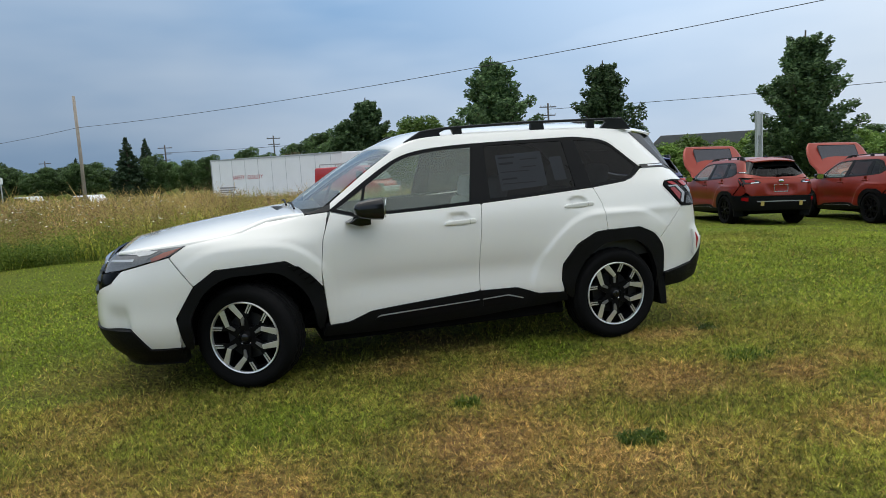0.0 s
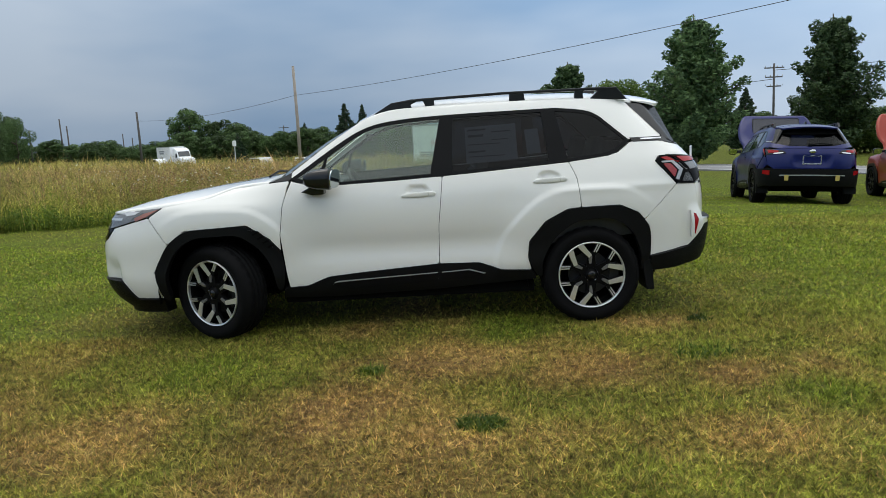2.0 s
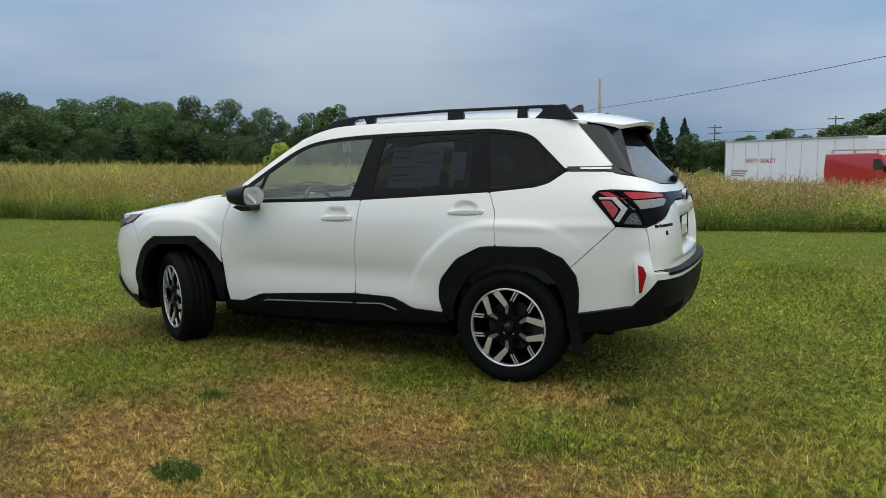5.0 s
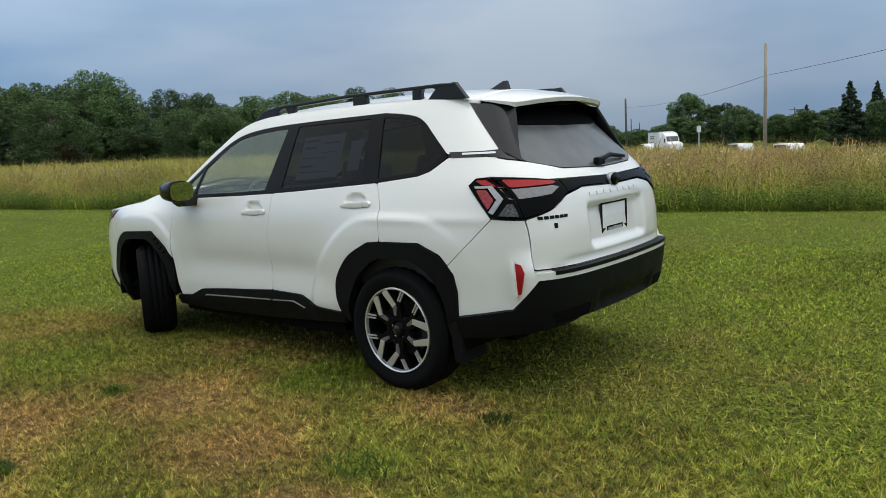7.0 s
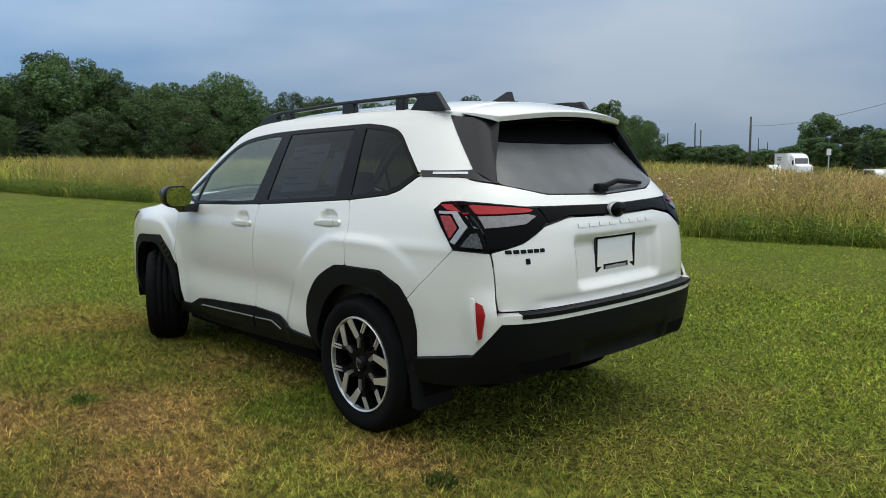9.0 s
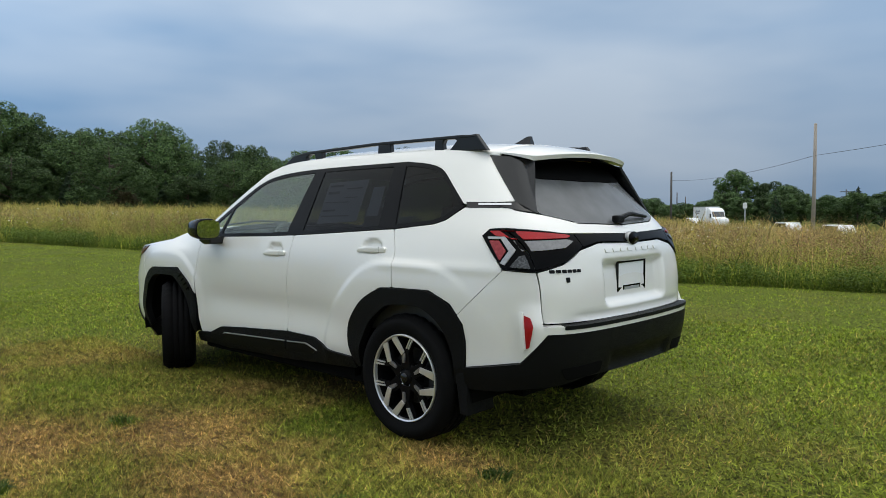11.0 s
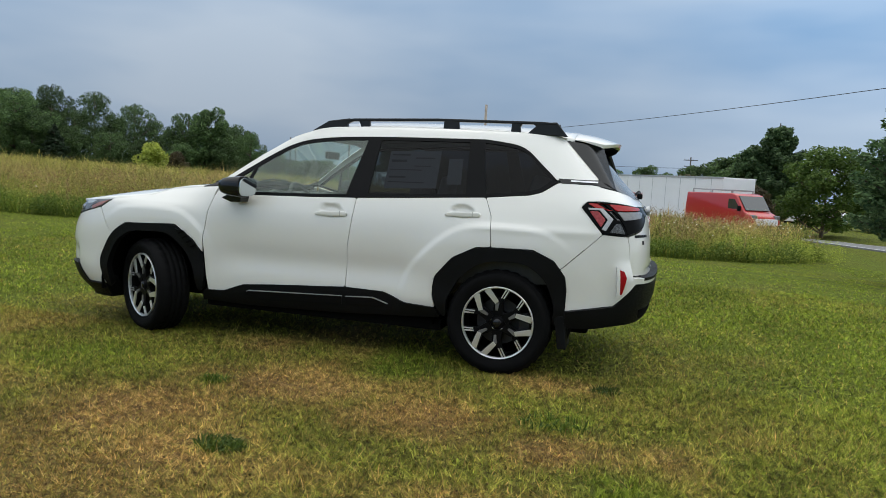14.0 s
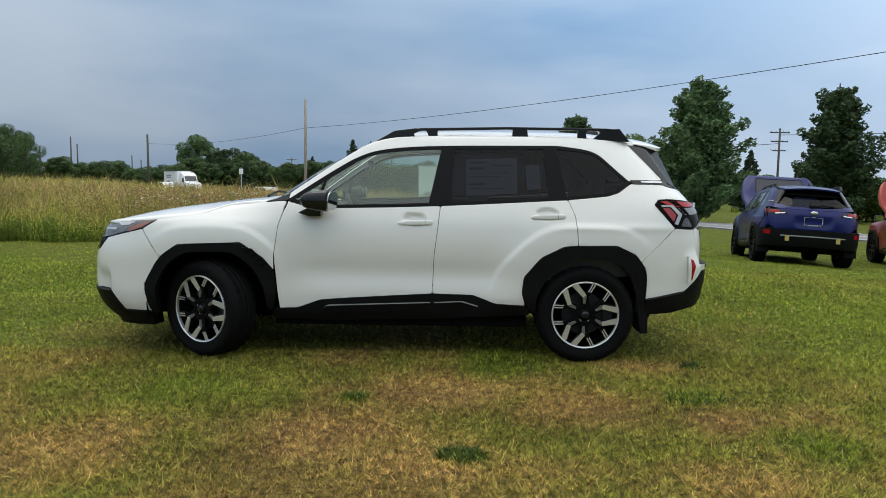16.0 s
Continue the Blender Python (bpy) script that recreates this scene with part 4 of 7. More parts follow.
# ---- wheels ----
def tyre_mesh(r=0.352, w=0.225, rim=0.239):
    prof = [(rim, 0.012), (rim + 0.012, 0.002), (rim + 0.05, -0.012), (rim + 0.085, -0.010), (r - 0.022, 0.006), (r - 0.006, 0.022)]
    for i in range(4):
        y0 = 0.034 + i * 0.041
        prof += [(r, y0), (r, y0 + 0.032), (r - 0.008, y0 + 0.033), (r - 0.008, y0 + 0.040)]
    prof += [(r, 0.198), (r - 0.006, w - 0.022), (r - 0.022, w - 0.006), (rim + 0.06, w + 0.010), (rim, w - 0.012)]
    bm = lathe(prof, 96)
    for v in bm.verts:
        rad = math.hypot(v.co.x, v.co.z)
        a = math.atan2(v.co.z, v.co.x)
        if rad > r - 0.0065 and (v.co.y < 0.07 or v.co.y > 0.155) and int((a + math.pi) / (2 * math.pi) * 96 + 0.5) % 3 == 0:
            v.co.x, v.co.z = v.co.x * (r - 0.008) / rad, v.co.z * (r - 0.008) / rad
    return bm


def flat_bar(p0, p1, w0, w1, y0, y1):
    """A bar in the wheel's face plane from p0 to p1, tapering from w0 to w1."""
    a, b = Vector(p0), Vector(p1)
    d = (b - a).normalized()
    s = Vector((-d.y, d.x))
    o = [a + s * w0 / 2, b + s * w1 / 2, b - s * w1 / 2, a - s * w0 / 2]
    return prism([(v.x, v.y) for v in o], y0, y1, 0.0015)


def spin(r, deg):
    return (r * math.cos(radians(deg)), r * math.sin(radians(deg)))


WHEEL = {}


def wheel(parent, at, dark=False, label=""):
    """A tyre on an alloy rim with five forked spokes; the outer face looks towards -y. Meshes are shared between wheels."""
    if not WHEEL:
        def keep(key, bm, material, smooth=False):
            if key[:4] in ("barr", "rim", "spok", "face", "flan", "line"):
                for v in bm.verts:
                    v.co.x, v.co.z = v.co.x * 1.058, v.co.z * 1.058
            o = part(key, bm, material, None, "", smooth)
            WHEEL[key] = o.data
            bpy.data.objects.remove(o)
        keep("tyre", tyre_mesh(), M["rubber"], True)
        keep("barrel", lathe([(0.224, 0.015), (0.214, 0.03), (0.205, 0.10), (0.21, 0.20), (0.05, 0.20), (0.05, 0.12)], 64), M["alloy_black"], True)
        keep("rim", lathe([(0.2285, 0.012), (0.2285, 0.0), (0.2250, -0.003), (0.2185, 0.0), (0.2165, 0.02), (0.222, 0.022)], 80, True), M["alloy"], False)
        keep("disc", lathe([(0.02, 0.09), (0.155, 0.09), (0.155, 0.10), (0.02, 0.10)], 48), M["brake_steel"], False)
        hub = lathe([(0.001, 0.006), (0.030, 0.006), (0.034, 0.012), (0.04, 0.024), (0.078, 0.026), (0.085, 0.05), (0.07, 0.12)], 40)
        keep("hub", hub, M["alloy_black"], True)
        cap = lathe([(0.001, 0.002), (0.024, 0.003), (0.028, 0.008)], 32)
        keep("cap", cap, M["gloss_black"], True)
        for hand, tag in ((1, "a"), (-1, "b")):
            bm = bmesh.new()
            join(bm, flat_bar(spin(0.045, 0), spin(0.135, hand * 1), 0.066, 0.052, 0.018, 0.055))
            join(bm, flat_bar(spin(0.125, hand * 2), spin(0.217, hand * 20), 0.040, 0.044, 0.010, 0.040))
            join(bm, flat_bar(spin(0.125, -hand * 3), spin(0.217, -hand * 15), 0.030, 0.032, 0.012, 0.040))
            keep("spoke" + tag, bm, M["alloy_black"], False)
            keep("face" + tag, flat_bar(spin(0.128, hand * 3), spin(0.219, hand * 20), 0.028, 0.040, 0.003, 0.011), M["alloy"], False)
            keep("flank" + tag, flat_bar(spin(0.078, hand * 6), spin(0.130, hand * 3), 0.014, 0.027, 0.008, 0.02), M["grey_alloy"], False)
            two = flat_bar(spin(0.158, -hand * 6.5), spin(0.219, -hand * 12.7), 0.0075, 0.0085, 0.004, 0.013)
            join(two, flat_bar(spin(0.158, -hand * 12), spin(0.219, -hand * 17), 0.0075, 0.0085, 0.004, 0.013))
            keep("lines" + tag, two, M["alloy"], False)
        keep("nut", lathe([(0.001, 0.012), (0.008, 0.013), (0.009, 0.03)], 10), M["chrome"], True)
        pad = prism([(spin(0.14, a)) for a in (-25, -12, 0, 12, 25)] + [spin(0.21, a) for a in (22, 0, -22)], 0.06, 0.09, 0.004)
        keep("caliper", pad, M["brake_steel"], False)
    w = thing("wheel", "", "")
    for k in ("label", "category"):
        if k in w:
            del w[k]
    w.parent, w.matrix_basis = parent, at
    if label:
        w["label"] = label
    part("tyre", WHEEL["tyre"], None, w)
    part("barrel", WHEEL["barrel"], None, w)
    rim = part("rim", WHEEL["rim"], None, w)
    part("brake_disc", WHEEL["disc"], None, w)
    part("caliper", WHEEL["caliper"], None, w)
    part("hub", WHEEL["hub"], None, w)
    part("hub_cap", WHEEL["cap"], None, w)
    for i in range(6):
        m, tag = pose(0, 0, 0, 0, -(60 * i + 30), 0), "ba"[i % 2]
        part("spoke", WHEEL["spoke" + tag], None, w, at=m)
        if not dark:
            part("spoke_face", WHEEL["face" + tag], None, w, at=m)
            part("spoke_face", WHEEL["flank" + tag], None, w, at=m)
            part("spoke_lines", WHEEL["lines" + tag], None, w, at=m)
    for i in range(5):
        a = radians(72 * i + 18)
        part("wheel_nut", WHEEL["nut"], None, w, at=Matrix.Translation((0.052 * math.cos(a), 0.008, 0.052 * math.sin(a))))
    if dark:
        for o in (rim,):
            o.data = o.data.copy()
            o.data.materials[0] = M["alloy_black"]
    return w


# ---- side outlines, metres from mid-wheelbase and above the ground ----
ARCH_F_OUT = [(-1.81, 0.30), (-1.85, 0.50), (-1.72, 0.70), (-1.58, 0.795), (-1.12, 0.815), (-0.96, 0.71), (-0.885, 0.62), (-0.87, 0.49), (-0.89, 0.34)]
ARCH_F_IN = [(-1.745, 0.28), (-1.765, 0.48), (-1.66, 0.655), (-1.52, 0.742), (-1.18, 0.752), (-1.03, 0.64), (-0.955, 0.50), (-0.935, 0.33)]
ARCH_R_OUT = [(0.93, 0.36), (0.88, 0.48), (0.89, 0.60), (1.01, 0.74), (1.17, 0.82), (1.55, 0.83), (1.69, 0.77), (1.77, 0.67), (1.785, 0.58), (1.775, 0.37)]
ARCH_R_IN = [(0.985, 0.33), (0.975, 0.45), (1.07, 0.62), (1.23, 0.735), (1.50, 0.742), (1.64, 0.65), (1.715, 0.47), (1.70, 0.34)]
ROOFLINE = [(-0.80, 1.165), (-0.51, 1.37), (-0.31, 1.495), (-0.14, 1.555), (0.19, 1.588), (0.77, 1.598), (1.39, 1.59), (1.72, 1.565)]
WINDOW_TOP = [(-0.80, 1.125), (-0.46, 1.352), (-0.26, 1.462), (-0.05, 1.503), (0.31, 1.525), (1.14, 1.535), (1.33, 1.515), (1.44, 1.485), (1.54, 1.395), (1.665, 1.285)]
SEAM = [(-2.14, 0.935), (-1.95, 0.95), (-1.76, 0.968), (-1.38, 1.02), (-1.24, 1.07), (-0.97, 1.10), (-0.83, 1.105)]
seam_z = curve([p[0] for p in SEAM], [p[1] for p in SEAM])

crown_z = curve([-2.145, -1.95, -1.70, -1.45, -1.20, -0.96], [0.942, 0.992, 1.036, 1.072, 1.103, 1.128])


def soft(path):
    """An open path with its corners cut twice, its ends kept."""
    for _ in range(2):
        cut = [path[0]]
        for (x0, z0), (x1, z1) in zip(path, path[1:]):
            cut += [(x0 * 0.75 + x1 * 0.25, z0 * 0.75 + z1 * 0.25), (x0 * 0.25 + x1 * 0.75, z0 * 0.25 + z1 * 0.75)]
        path = cut + [path[-1]]
    return path


def seam_y(shell, x, z):
    return float(-shell.points(np.array([shell.q_of("s", x, z)]), np.array([z]))[0, 1] / shell.size[1])


def shift(path, dx, dz):
    return [(x + dx, z + dz) for x, z in path]


def recess(V):
    """The pressed-in field round the number plate, and the fold under it."""
    y, z = np.abs(V[:, 1]), V[:, 2]
    d = -0.042 * (1 - ease(y, 0.29, 0.35)) * ease(z, 0.745, 0.785) * (1 - ease(z, 0.965, 0.995))
    return d - 0.010 * ease(z, 0.70, 0.72) * (1 - ease(z, 0.72, 0.745)) * (1 - ease(y, 0.5, 0.62))


def flick(V):
    """How far the lower rear corner is drawn out towards the bumper."""
    return 0.045 * ease(-V[:, 2], -0.82, -0.66) * ease(V[:, 0], 2.0, 2.15)


def suv(name, label, paint, at, style="forward", bonnet_open=False, inner_paint=None, steer=0.0):
    """A five-door estate on raised wheels, nose towards -x. style 'forward': the large white car; 'compact': the smaller parked ones."""
    big = style == "forward"
    sh = Shell() if big else Shell(0.965, 0.985, 0.925)
    car = thing(name, label, "car", at)
    sz = sh.size
    P_, hh = M[paint], 0.024 if big else 0.06

    # side panels
    pair(sh, "front_fender", S((-1.75, 0.965), (-1.38, 1.018), (-1.24, 1.068), (-0.97, 1.098), (-0.80, 1.112), (-0.86, 0.93), (-0.885, 0.73), (-0.885, 0.62), *ARCH_F_OUT[5:2:-1], (-1.72, 0.70), (-1.865, 0.895)), P_, car, r=0.012, h=hh * 0.62)
    doors = pair(sh, "front_door", S((-0.80, 1.112), (-0.61, 1.062), (-0.04, 1.078), (0.29, 1.092), (0.27, 0.91), (0.25, 0.75), (0.24, 0.465), (-0.32, 0.43), (-0.56, 0.41), (-0.72, 0.35), (-0.85, 0.34), (-0.87, 0.53), (-0.885, 0.73), (-0.86, 0.93)), P_, car, r=0.02, h=hh)
    rdoors = pair(sh, "rear_door", S((0.29, 1.092), (0.56, 1.107), (1.20, 1.147), (1.25, 1.03), (1.27, 0.826), *ARCH_R_OUT[4:0:-1], (0.905, 0.39), (0.69, 0.40), (0.53, 0.455), (0.24, 0.465), (0.25, 0.75), (0.27, 0.91)), P_, car, r=0.02, h=hh * 0.62)
    pair(sh, "quarter_panel", S((1.20, 1.147), (1.49, 1.177), (1.57, 1.20), (1.675, 1.268), (1.955, 1.262), (2.05, 1.165), (1.88, 1.157), (1.845, 1.12), (2.0, 0.955), (1.735, 0.715), (1.69, 0.77), (1.55, 0.83), (1.27, 0.826), (1.25, 1.03)), P_, car, r=0.012, h=hh * 0.62)
    pair(sh, "cant_rail", S(*ROOFLINE, (1.955, 1.297), *(soft(WINDOW_TOP[:6]) + soft(WINDOW_TOP[5:]))[::-1]), P_, car, r=0.015, h=hh, gap=0.001)
    for arch_out, arch_in in ((ARCH_F_OUT, ARCH_F_IN), (ARCH_R_OUT, ARCH_R_IN)):
        pair(sh, "arch_cladding", S(*arch_out, *arch_in[::-1]), M["clad"], car, r=0.07, gap=0.0, lift=0.012, depth=0.05, h=hh)
    if big:
        vents = pair(sh, "arch_vent", S((-1.105, 0.782), (-1.035, 0.775), (-0.945, 0.69), (-0.938, 0.648), (-0.985, 0.650), (-1.075, 0.742)), M["satin_black"], car, r=0, gap=0, lift=0.017, depth=0.006, h=hh)
        for i in range(4):
            a = i / 3
            x0, z0 = -1.080 + 0.105 * a, 0.752 - 0.092 * a
            for k in (0, 1):
                V, N, F, dp = skin(sh, S((x0, z0), (x0 + 0.010, z0 - 0.008), (x0 + 0.052, z0 + 0.012), (x0 + 0.044, z0 + 0.022)), r=0, gap=0, lift=0.020, depth=0.004, h=0.05)
                part("louvre", skin_mesh("louvre", V, N, F, dp, M["under"], k == 1), M["under"], vents[k])
    pair(sh, "sill_cladding", S((-0.885, 0.345), (-0.72, 0.352), (-0.56, 0.412), (-0.32, 0.432), (0.24, 0.468), (0.53, 0.462), (0.69, 0.404), (0.91, 0.392), (0.94, 0.33), (0.24, 0.285), (-0.52, 0.265), (-0.90, 0.275)), M["clad"], car, r=0.02, gap=0.0, lift=0.014, depth=0.05, h=hh)
    pair(sh, "sill_insert", S((-0.55, 0.345), (-0.50, 0.375), (0.225, 0.405), (0.225, 0.345), (-0.40, 0.315)), M["satin_black"], car, r=0.01, gap=0, lift=0.019, depth=0.006, h=hh)
    pair(sh, "sill_insert", S((0.255, 0.405), (0.45, 0.415), (0.56, 0.385), (0.50, 0.355), (0.255, 0.348)), M["satin_black"], car, r=0.01, gap=0, lift=0.019, depth=0.006, h=hh)
    pair(sh, "sill_line", S((-0.53, 0.366), (-0.50, 0.379), (0.225, 0.409), (0.225, 0.403), (-0.49, 0.372)), M["grey_insert"], car, r=0, gap=0, lift=0.022, depth=0.005, h=hh)
    pair(sh, "sill_line", S((0.255, 0.409), (0.455, 0.420), (0.57, 0.386), (0.56, 0.382), (0.45, 0.413), (0.255, 0.403)), M["grey_insert"], car, r=0, gap=0, lift=0.022, depth=0.005, h=hh)

    # windows and their black frames
    pair(sh, "window_frame", S(*soft(WINDOW_TOP[:6]), *soft(shift(WINDOW_TOP[5:1:-1], 0.0, -0.024) + [(-0.44, 1.322), (-0.765, 1.118)])), M["satin_black"], car, r=0, gap=0.001, h=hh)
    pair(sh, "window_frame", S(*soft(WINDOW_TOP[5:]), *soft([(1.635, 1.282), (1.523, 1.382), (1.43, 1.465), (1.325, 1.493), (1.135, 1.511)])), M["satin_black"], car, r=0, gap=0.001, h=hh)
    pair(sh, "belt_trim", S((-0.80, 1.122), (-0.61, 1.066), (-0.04, 1.082), (0.29, 1.096), (0.56, 1.111), (1.20, 1.151), (1.49, 1.181), (1.57, 1.204), (1.672, 1.275), (1.64, 1.285), (1.55, 1.222), (1.47, 1.198), (1.20, 1.170), (0.56, 1.130), (-0.04, 1.10), (-0.60, 1.084), (-0.76, 1.128)), M["satin_black"], car, r=0, gap=0.0, h=hh)
    pair(sh, "quarter_light_divider", S((-0.605, 1.084), (-0.575, 1.084), (-0.525, 1.285), (-0.545, 1.272)), M["satin_black"], car, r=0, gap=0, lift=0.001, h=hh)
    pair(sh, "b_pillar", S((0.20, 1.092), (0.365, 1.105), (0.39, 1.503), (0.29, 1.50)), M["satin_black"], car, r=0, gap=0.001, h=hh)
    pair(sh, "c_pillar", S((1.06, 1.142), (1.20, 1.152), (1.135, 1.512), (1.03, 1.512)), M["satin_black"], car, r=0, gap=0.001, h=hh)
    gl = dict(lift=-0.004, depth=0.0, h=0.05, gap=0.0)
    panes = pair(sh, "quarter_light", S((-0.755, 1.124), (-0.60, 1.084), (-0.545, 1.275)), M["glass_clear"], car, r=0, **gl)
    panes += pair(sh, "front_window", S((-0.575, 1.084), (0.20, 1.092), (0.29, 1.50), (-0.05, 1.480), (-0.26, 1.438), (-0.44, 1.325), (-0.53, 1.268)), M["glass_clear"], car, r=0, **gl)
    panes += pair(sh, "rear_window", S((0.365, 1.105), (1.06, 1.142), (1.03, 1.512), (0.39, 1.503)), M["glass_dark"], car, r=0, **gl)
    panes += pair(sh, "quarter_window", S((1.20, 1.165), (1.47, 1.195), (1.555, 1.222), (1.64, 1.285), (1.525, 1.382), (1.43, 1.465), (1.325, 1.495), (1.135, 1.512)), M["glass_dark"], car, r=0.01, **gl)
    pair(sh, "pillar_garnish", S((1.672, 1.297), (1.955, 1.295), (1.975, 1.262), (1.70, 1.262)), M["gloss_black"], car, r=0.004, lift=0.002, h=hh)
    pair(sh, "garnish_strip", S((1.76, 1.287), (1.94, 1.286), (1.945, 1.276), (1.762, 1.277)), M["chrome"], car, r=0.002, gap=0, lift=0.005, depth=0.004, h=hh)

    # tail
    tall = [("r", 0.70, 1.268), ("r", 0.66, 1.245), ("r", 0.40, 1.182), ("r", 0.0, 1.168)]
    whole(sh, "hatch_upper", tall + R((0, 1.122), (0.56, 1.135), (0.755, 1.162)), P_, car, r=0.01, h=hh)
    panes.append(whole(sh, "rear_glass", R((0.60, 1.232), (0.40, 1.186), (0.0, 1.172), (0.0, 1.53), (0.49, 1.53)), M["glass_rear" if big else "glass_dark"], car, r=0.03, **{**gl, "lift": 0.0}))
    pair(sh, "rear_pillar", [("s", 1.70, 1.565), ("s", 1.957, 1.293), ("r", 0.70, 1.27), ("r", 0.66, 1.247), ("r", 0.60, 1.233), ("r", 0.49, 1.53), ("r", 0.50, 1.565)], M["pillar_black"], car, r=0, gap=0.001, lift=0.004, h=hh)
    if big:
        whole(sh, "hatch_lower", R((0.745, 0.947), (0.62, 0.985), (0.50, 1.05), (0.34, 1.080), (0.0, 1.072), (0.0, 0.692), (0.732, 0.695), (0.742, 0.76)), P_, car, r=0.012, h=0.016, dent=recess)
        whole(sh, "tail_bar", R((0.50, 1.128), (0.0, 1.120), (0.0, 1.076), (0.34, 1.084), (0.48, 1.062)), M["lamp_black"], car, r=0.004, lift=0.008, h=hh)
        lamps = pair(sh, "tail_lamp", [("s", 1.845, 1.12), ("s", 1.88, 1.155), ("r", 0.757, 1.158), ("r", 0.747, 0.947), ("s", 2.0, 0.957)], M["lamp_black"], car, r=0, lift=0.010, depth=0.05, h=hh, label="outer tail lamp with dark housing")
        inner = pair(sh, "hatch_lamp", R((0.752, 1.157), (0.56, 1.132), (0.505, 1.126), (0.48, 1.066), (0.60, 1.0), (0.747, 0.955)), M["lamp_black"], car, r=0.004, lift=0.008, depth=0.02, h=hh, label="inner tail lamp on the hatch")
        for k in (0, 1):
            def lens(nm, pts, mt, ob, lift=0.016, **kw):
                V, N, F, dp = skin(sh, pts, r=kw.pop("r", 0.008), gap=0, lift=lift, depth=0.008, h=0.02)
                part(nm, skin_mesh(nm, V, N, F, dp, mt, k == 1), mt, ob)
            lens("red_lens", [("s", 1.885, 1.141), ("s", 2.03, 1.142), ("r", 0.766, 1.141), ("r", 0.764, 1.101), ("s", 2.05, 1.103), ("s", 1.93, 1.118)], M["red_lens"], lamps[k])
            lens("red_lens", [("s", 1.900, 1.094), ("s", 1.957, 1.094), ("s", 2.006, 1.045), ("s", 1.980, 0.998)], M["pink_lens"], lamps[k])
            lens("light_guide", [("s", 1.887, 1.113), ("s", 1.985, 1.112), ("s", 2.055, 1.050), ("s", 2.012, 0.975), ("s", 1.985, 0.985), ("s", 2.020, 1.045), ("s", 1.964, 1.101), ("s", 1.894, 1.101)], M["clear_lens"], lamps[k], 0.018, r=0.0)
            lens("light_guide", [("s", 2.035, 1.094), ("r", 0.764, 1.094), ("r", 0.763, 1.046), ("s", 2.10, 1.046), ("s", 2.072, 1.056)], M["smoke_lens"], lamps[k], r=0.0)
            lens("reverse_lens", [("s", 2.075, 1.022), ("r", 0.762, 1.026), ("r", 0.760, 0.962), ("s", 2.04, 0.968)], M["dark_lens"], lamps[k])
            lens("red_lens", R((0.740, 1.141), (0.56, 1.122), (0.535, 1.114), (0.56, 1.106), (0.740, 1.101)), M["red_lens"], inner[k], 0.014)
            lens("light_guide", R((0.740, 1.094), (0.57, 1.099), (0.535, 1.090), (0.60, 1.060), (0.740, 1.046)), M["smoke_lens"], inner[k], 0.013, r=0.0)
        pair(sh, "rear_bumper_corner", [("s", 2.0, 0.955), ("r", 0.747, 0.945), ("r", 0.742, 0.76), ("r", 0.735, 0.695), ("r", 0.72, 0.652), ("s", 2.09, 0.50), ("s", 1.782, 0.45), ("s", 1.785, 0.58), ("s", 1.77, 0.67), ("s", 1.735, 0.715)], P_, car, r=0, lift=0.002, h=0.018, dent=flick)
        whole(sh, "bumper_ledge", R((0.735, 0.690), (0.0, 0.690), (0.0, 0.650), (0.735, 0.650)), P_, car, r=0.0, lift=0.046, depth=0.06, h=hh)
        whole(sh, "bumper_step", R((0.66, 0.691), (0.0, 0.691), (0.0, 0.672), (0.66, 0.672)), M["clad"], car, r=0.004, gap=0, lift=0.050, depth=0.05, h=hh)
        whole(sh, "rear_bumper", [("s", 1.782, 0.45), ("s", 2.09, 0.50), ("r", 0.72, 0.652), ("r", 0.0, 0.652), ("r", 0.0, 0.43), ("r", 0.50, 0.43), ("r", 0.72, 0.385), ("s", 1.98, 0.355), ("s", 1.78, 0.345)], M["clad"], car, r=0, gap=0.001, lift=0.028, depth=0.10, h=hh,
              dent=lambda V: 0.03 * ease(np.abs(V[:, 1]), 0.0, 0.2) * 0 + 0.02 * ease(V[:, 0], 2.0, 2.2) - 0.018 * ease(V[:, 2], 0.43, 0.45) * (1 - ease(V[:, 2], 0.50, 0.52)) * (1 - ease(np.abs(V[:, 1]), 0.3, 0.34)))
        pair(sh, "tow_pocket", R((0.66, 0.485), (0.40, 0.50), (0.40, 0.44), (0.62, 0.425)), M["under"], car, r=0.02, gap=0, lift=0.05, depth=0.01, h=0.03)
        pair(sh, "rear_reflector", [("s", 2.116, 0.740), ("s", 2.142, 0.730), ("s", 2.152, 0.69), ("s", 2.132, 0.585), ("s", 2.120, 0.580)], M["red_lens"], car, r=0.004, gap=0, lift=0.010, depth=0.02, h=0.02, label="upright red reflector", dent=flick)
        # ridge added to hide the reflector from the camera's side views
        pair(sh, "bumper_fin", [("s", 2.096, 0.760), ("s", 2.112, 0.755), ("s", 2.115, 0.575), ("s", 2.098, 0.565)], P_, car, r=0.004, gap=0, lift=0.026, depth=0.02, h=0.012, dent=flick)
        # writing on the hatch, as plain bars
        def bars(y0, y1, z0, z1, n, mt, lift):
            w = (y1 - y0) / n
            for i in range(n):
                a0, a1 = y0 + w * i, y0 + w * (i + 0.78)
                pts = [(a0, z0), (a1, z0), (a1, z1), (a0, z1)]
                V, N, F, dp = skin(sh, R(*[(abs(y), z) for y, z in pts]), r=0.004, gap=0, lift=lift, depth=0.006, h=0.03)
                part("badge", skin_mesh("badge", V, N, F, dp, mt, a0 >= 0), mt, car)
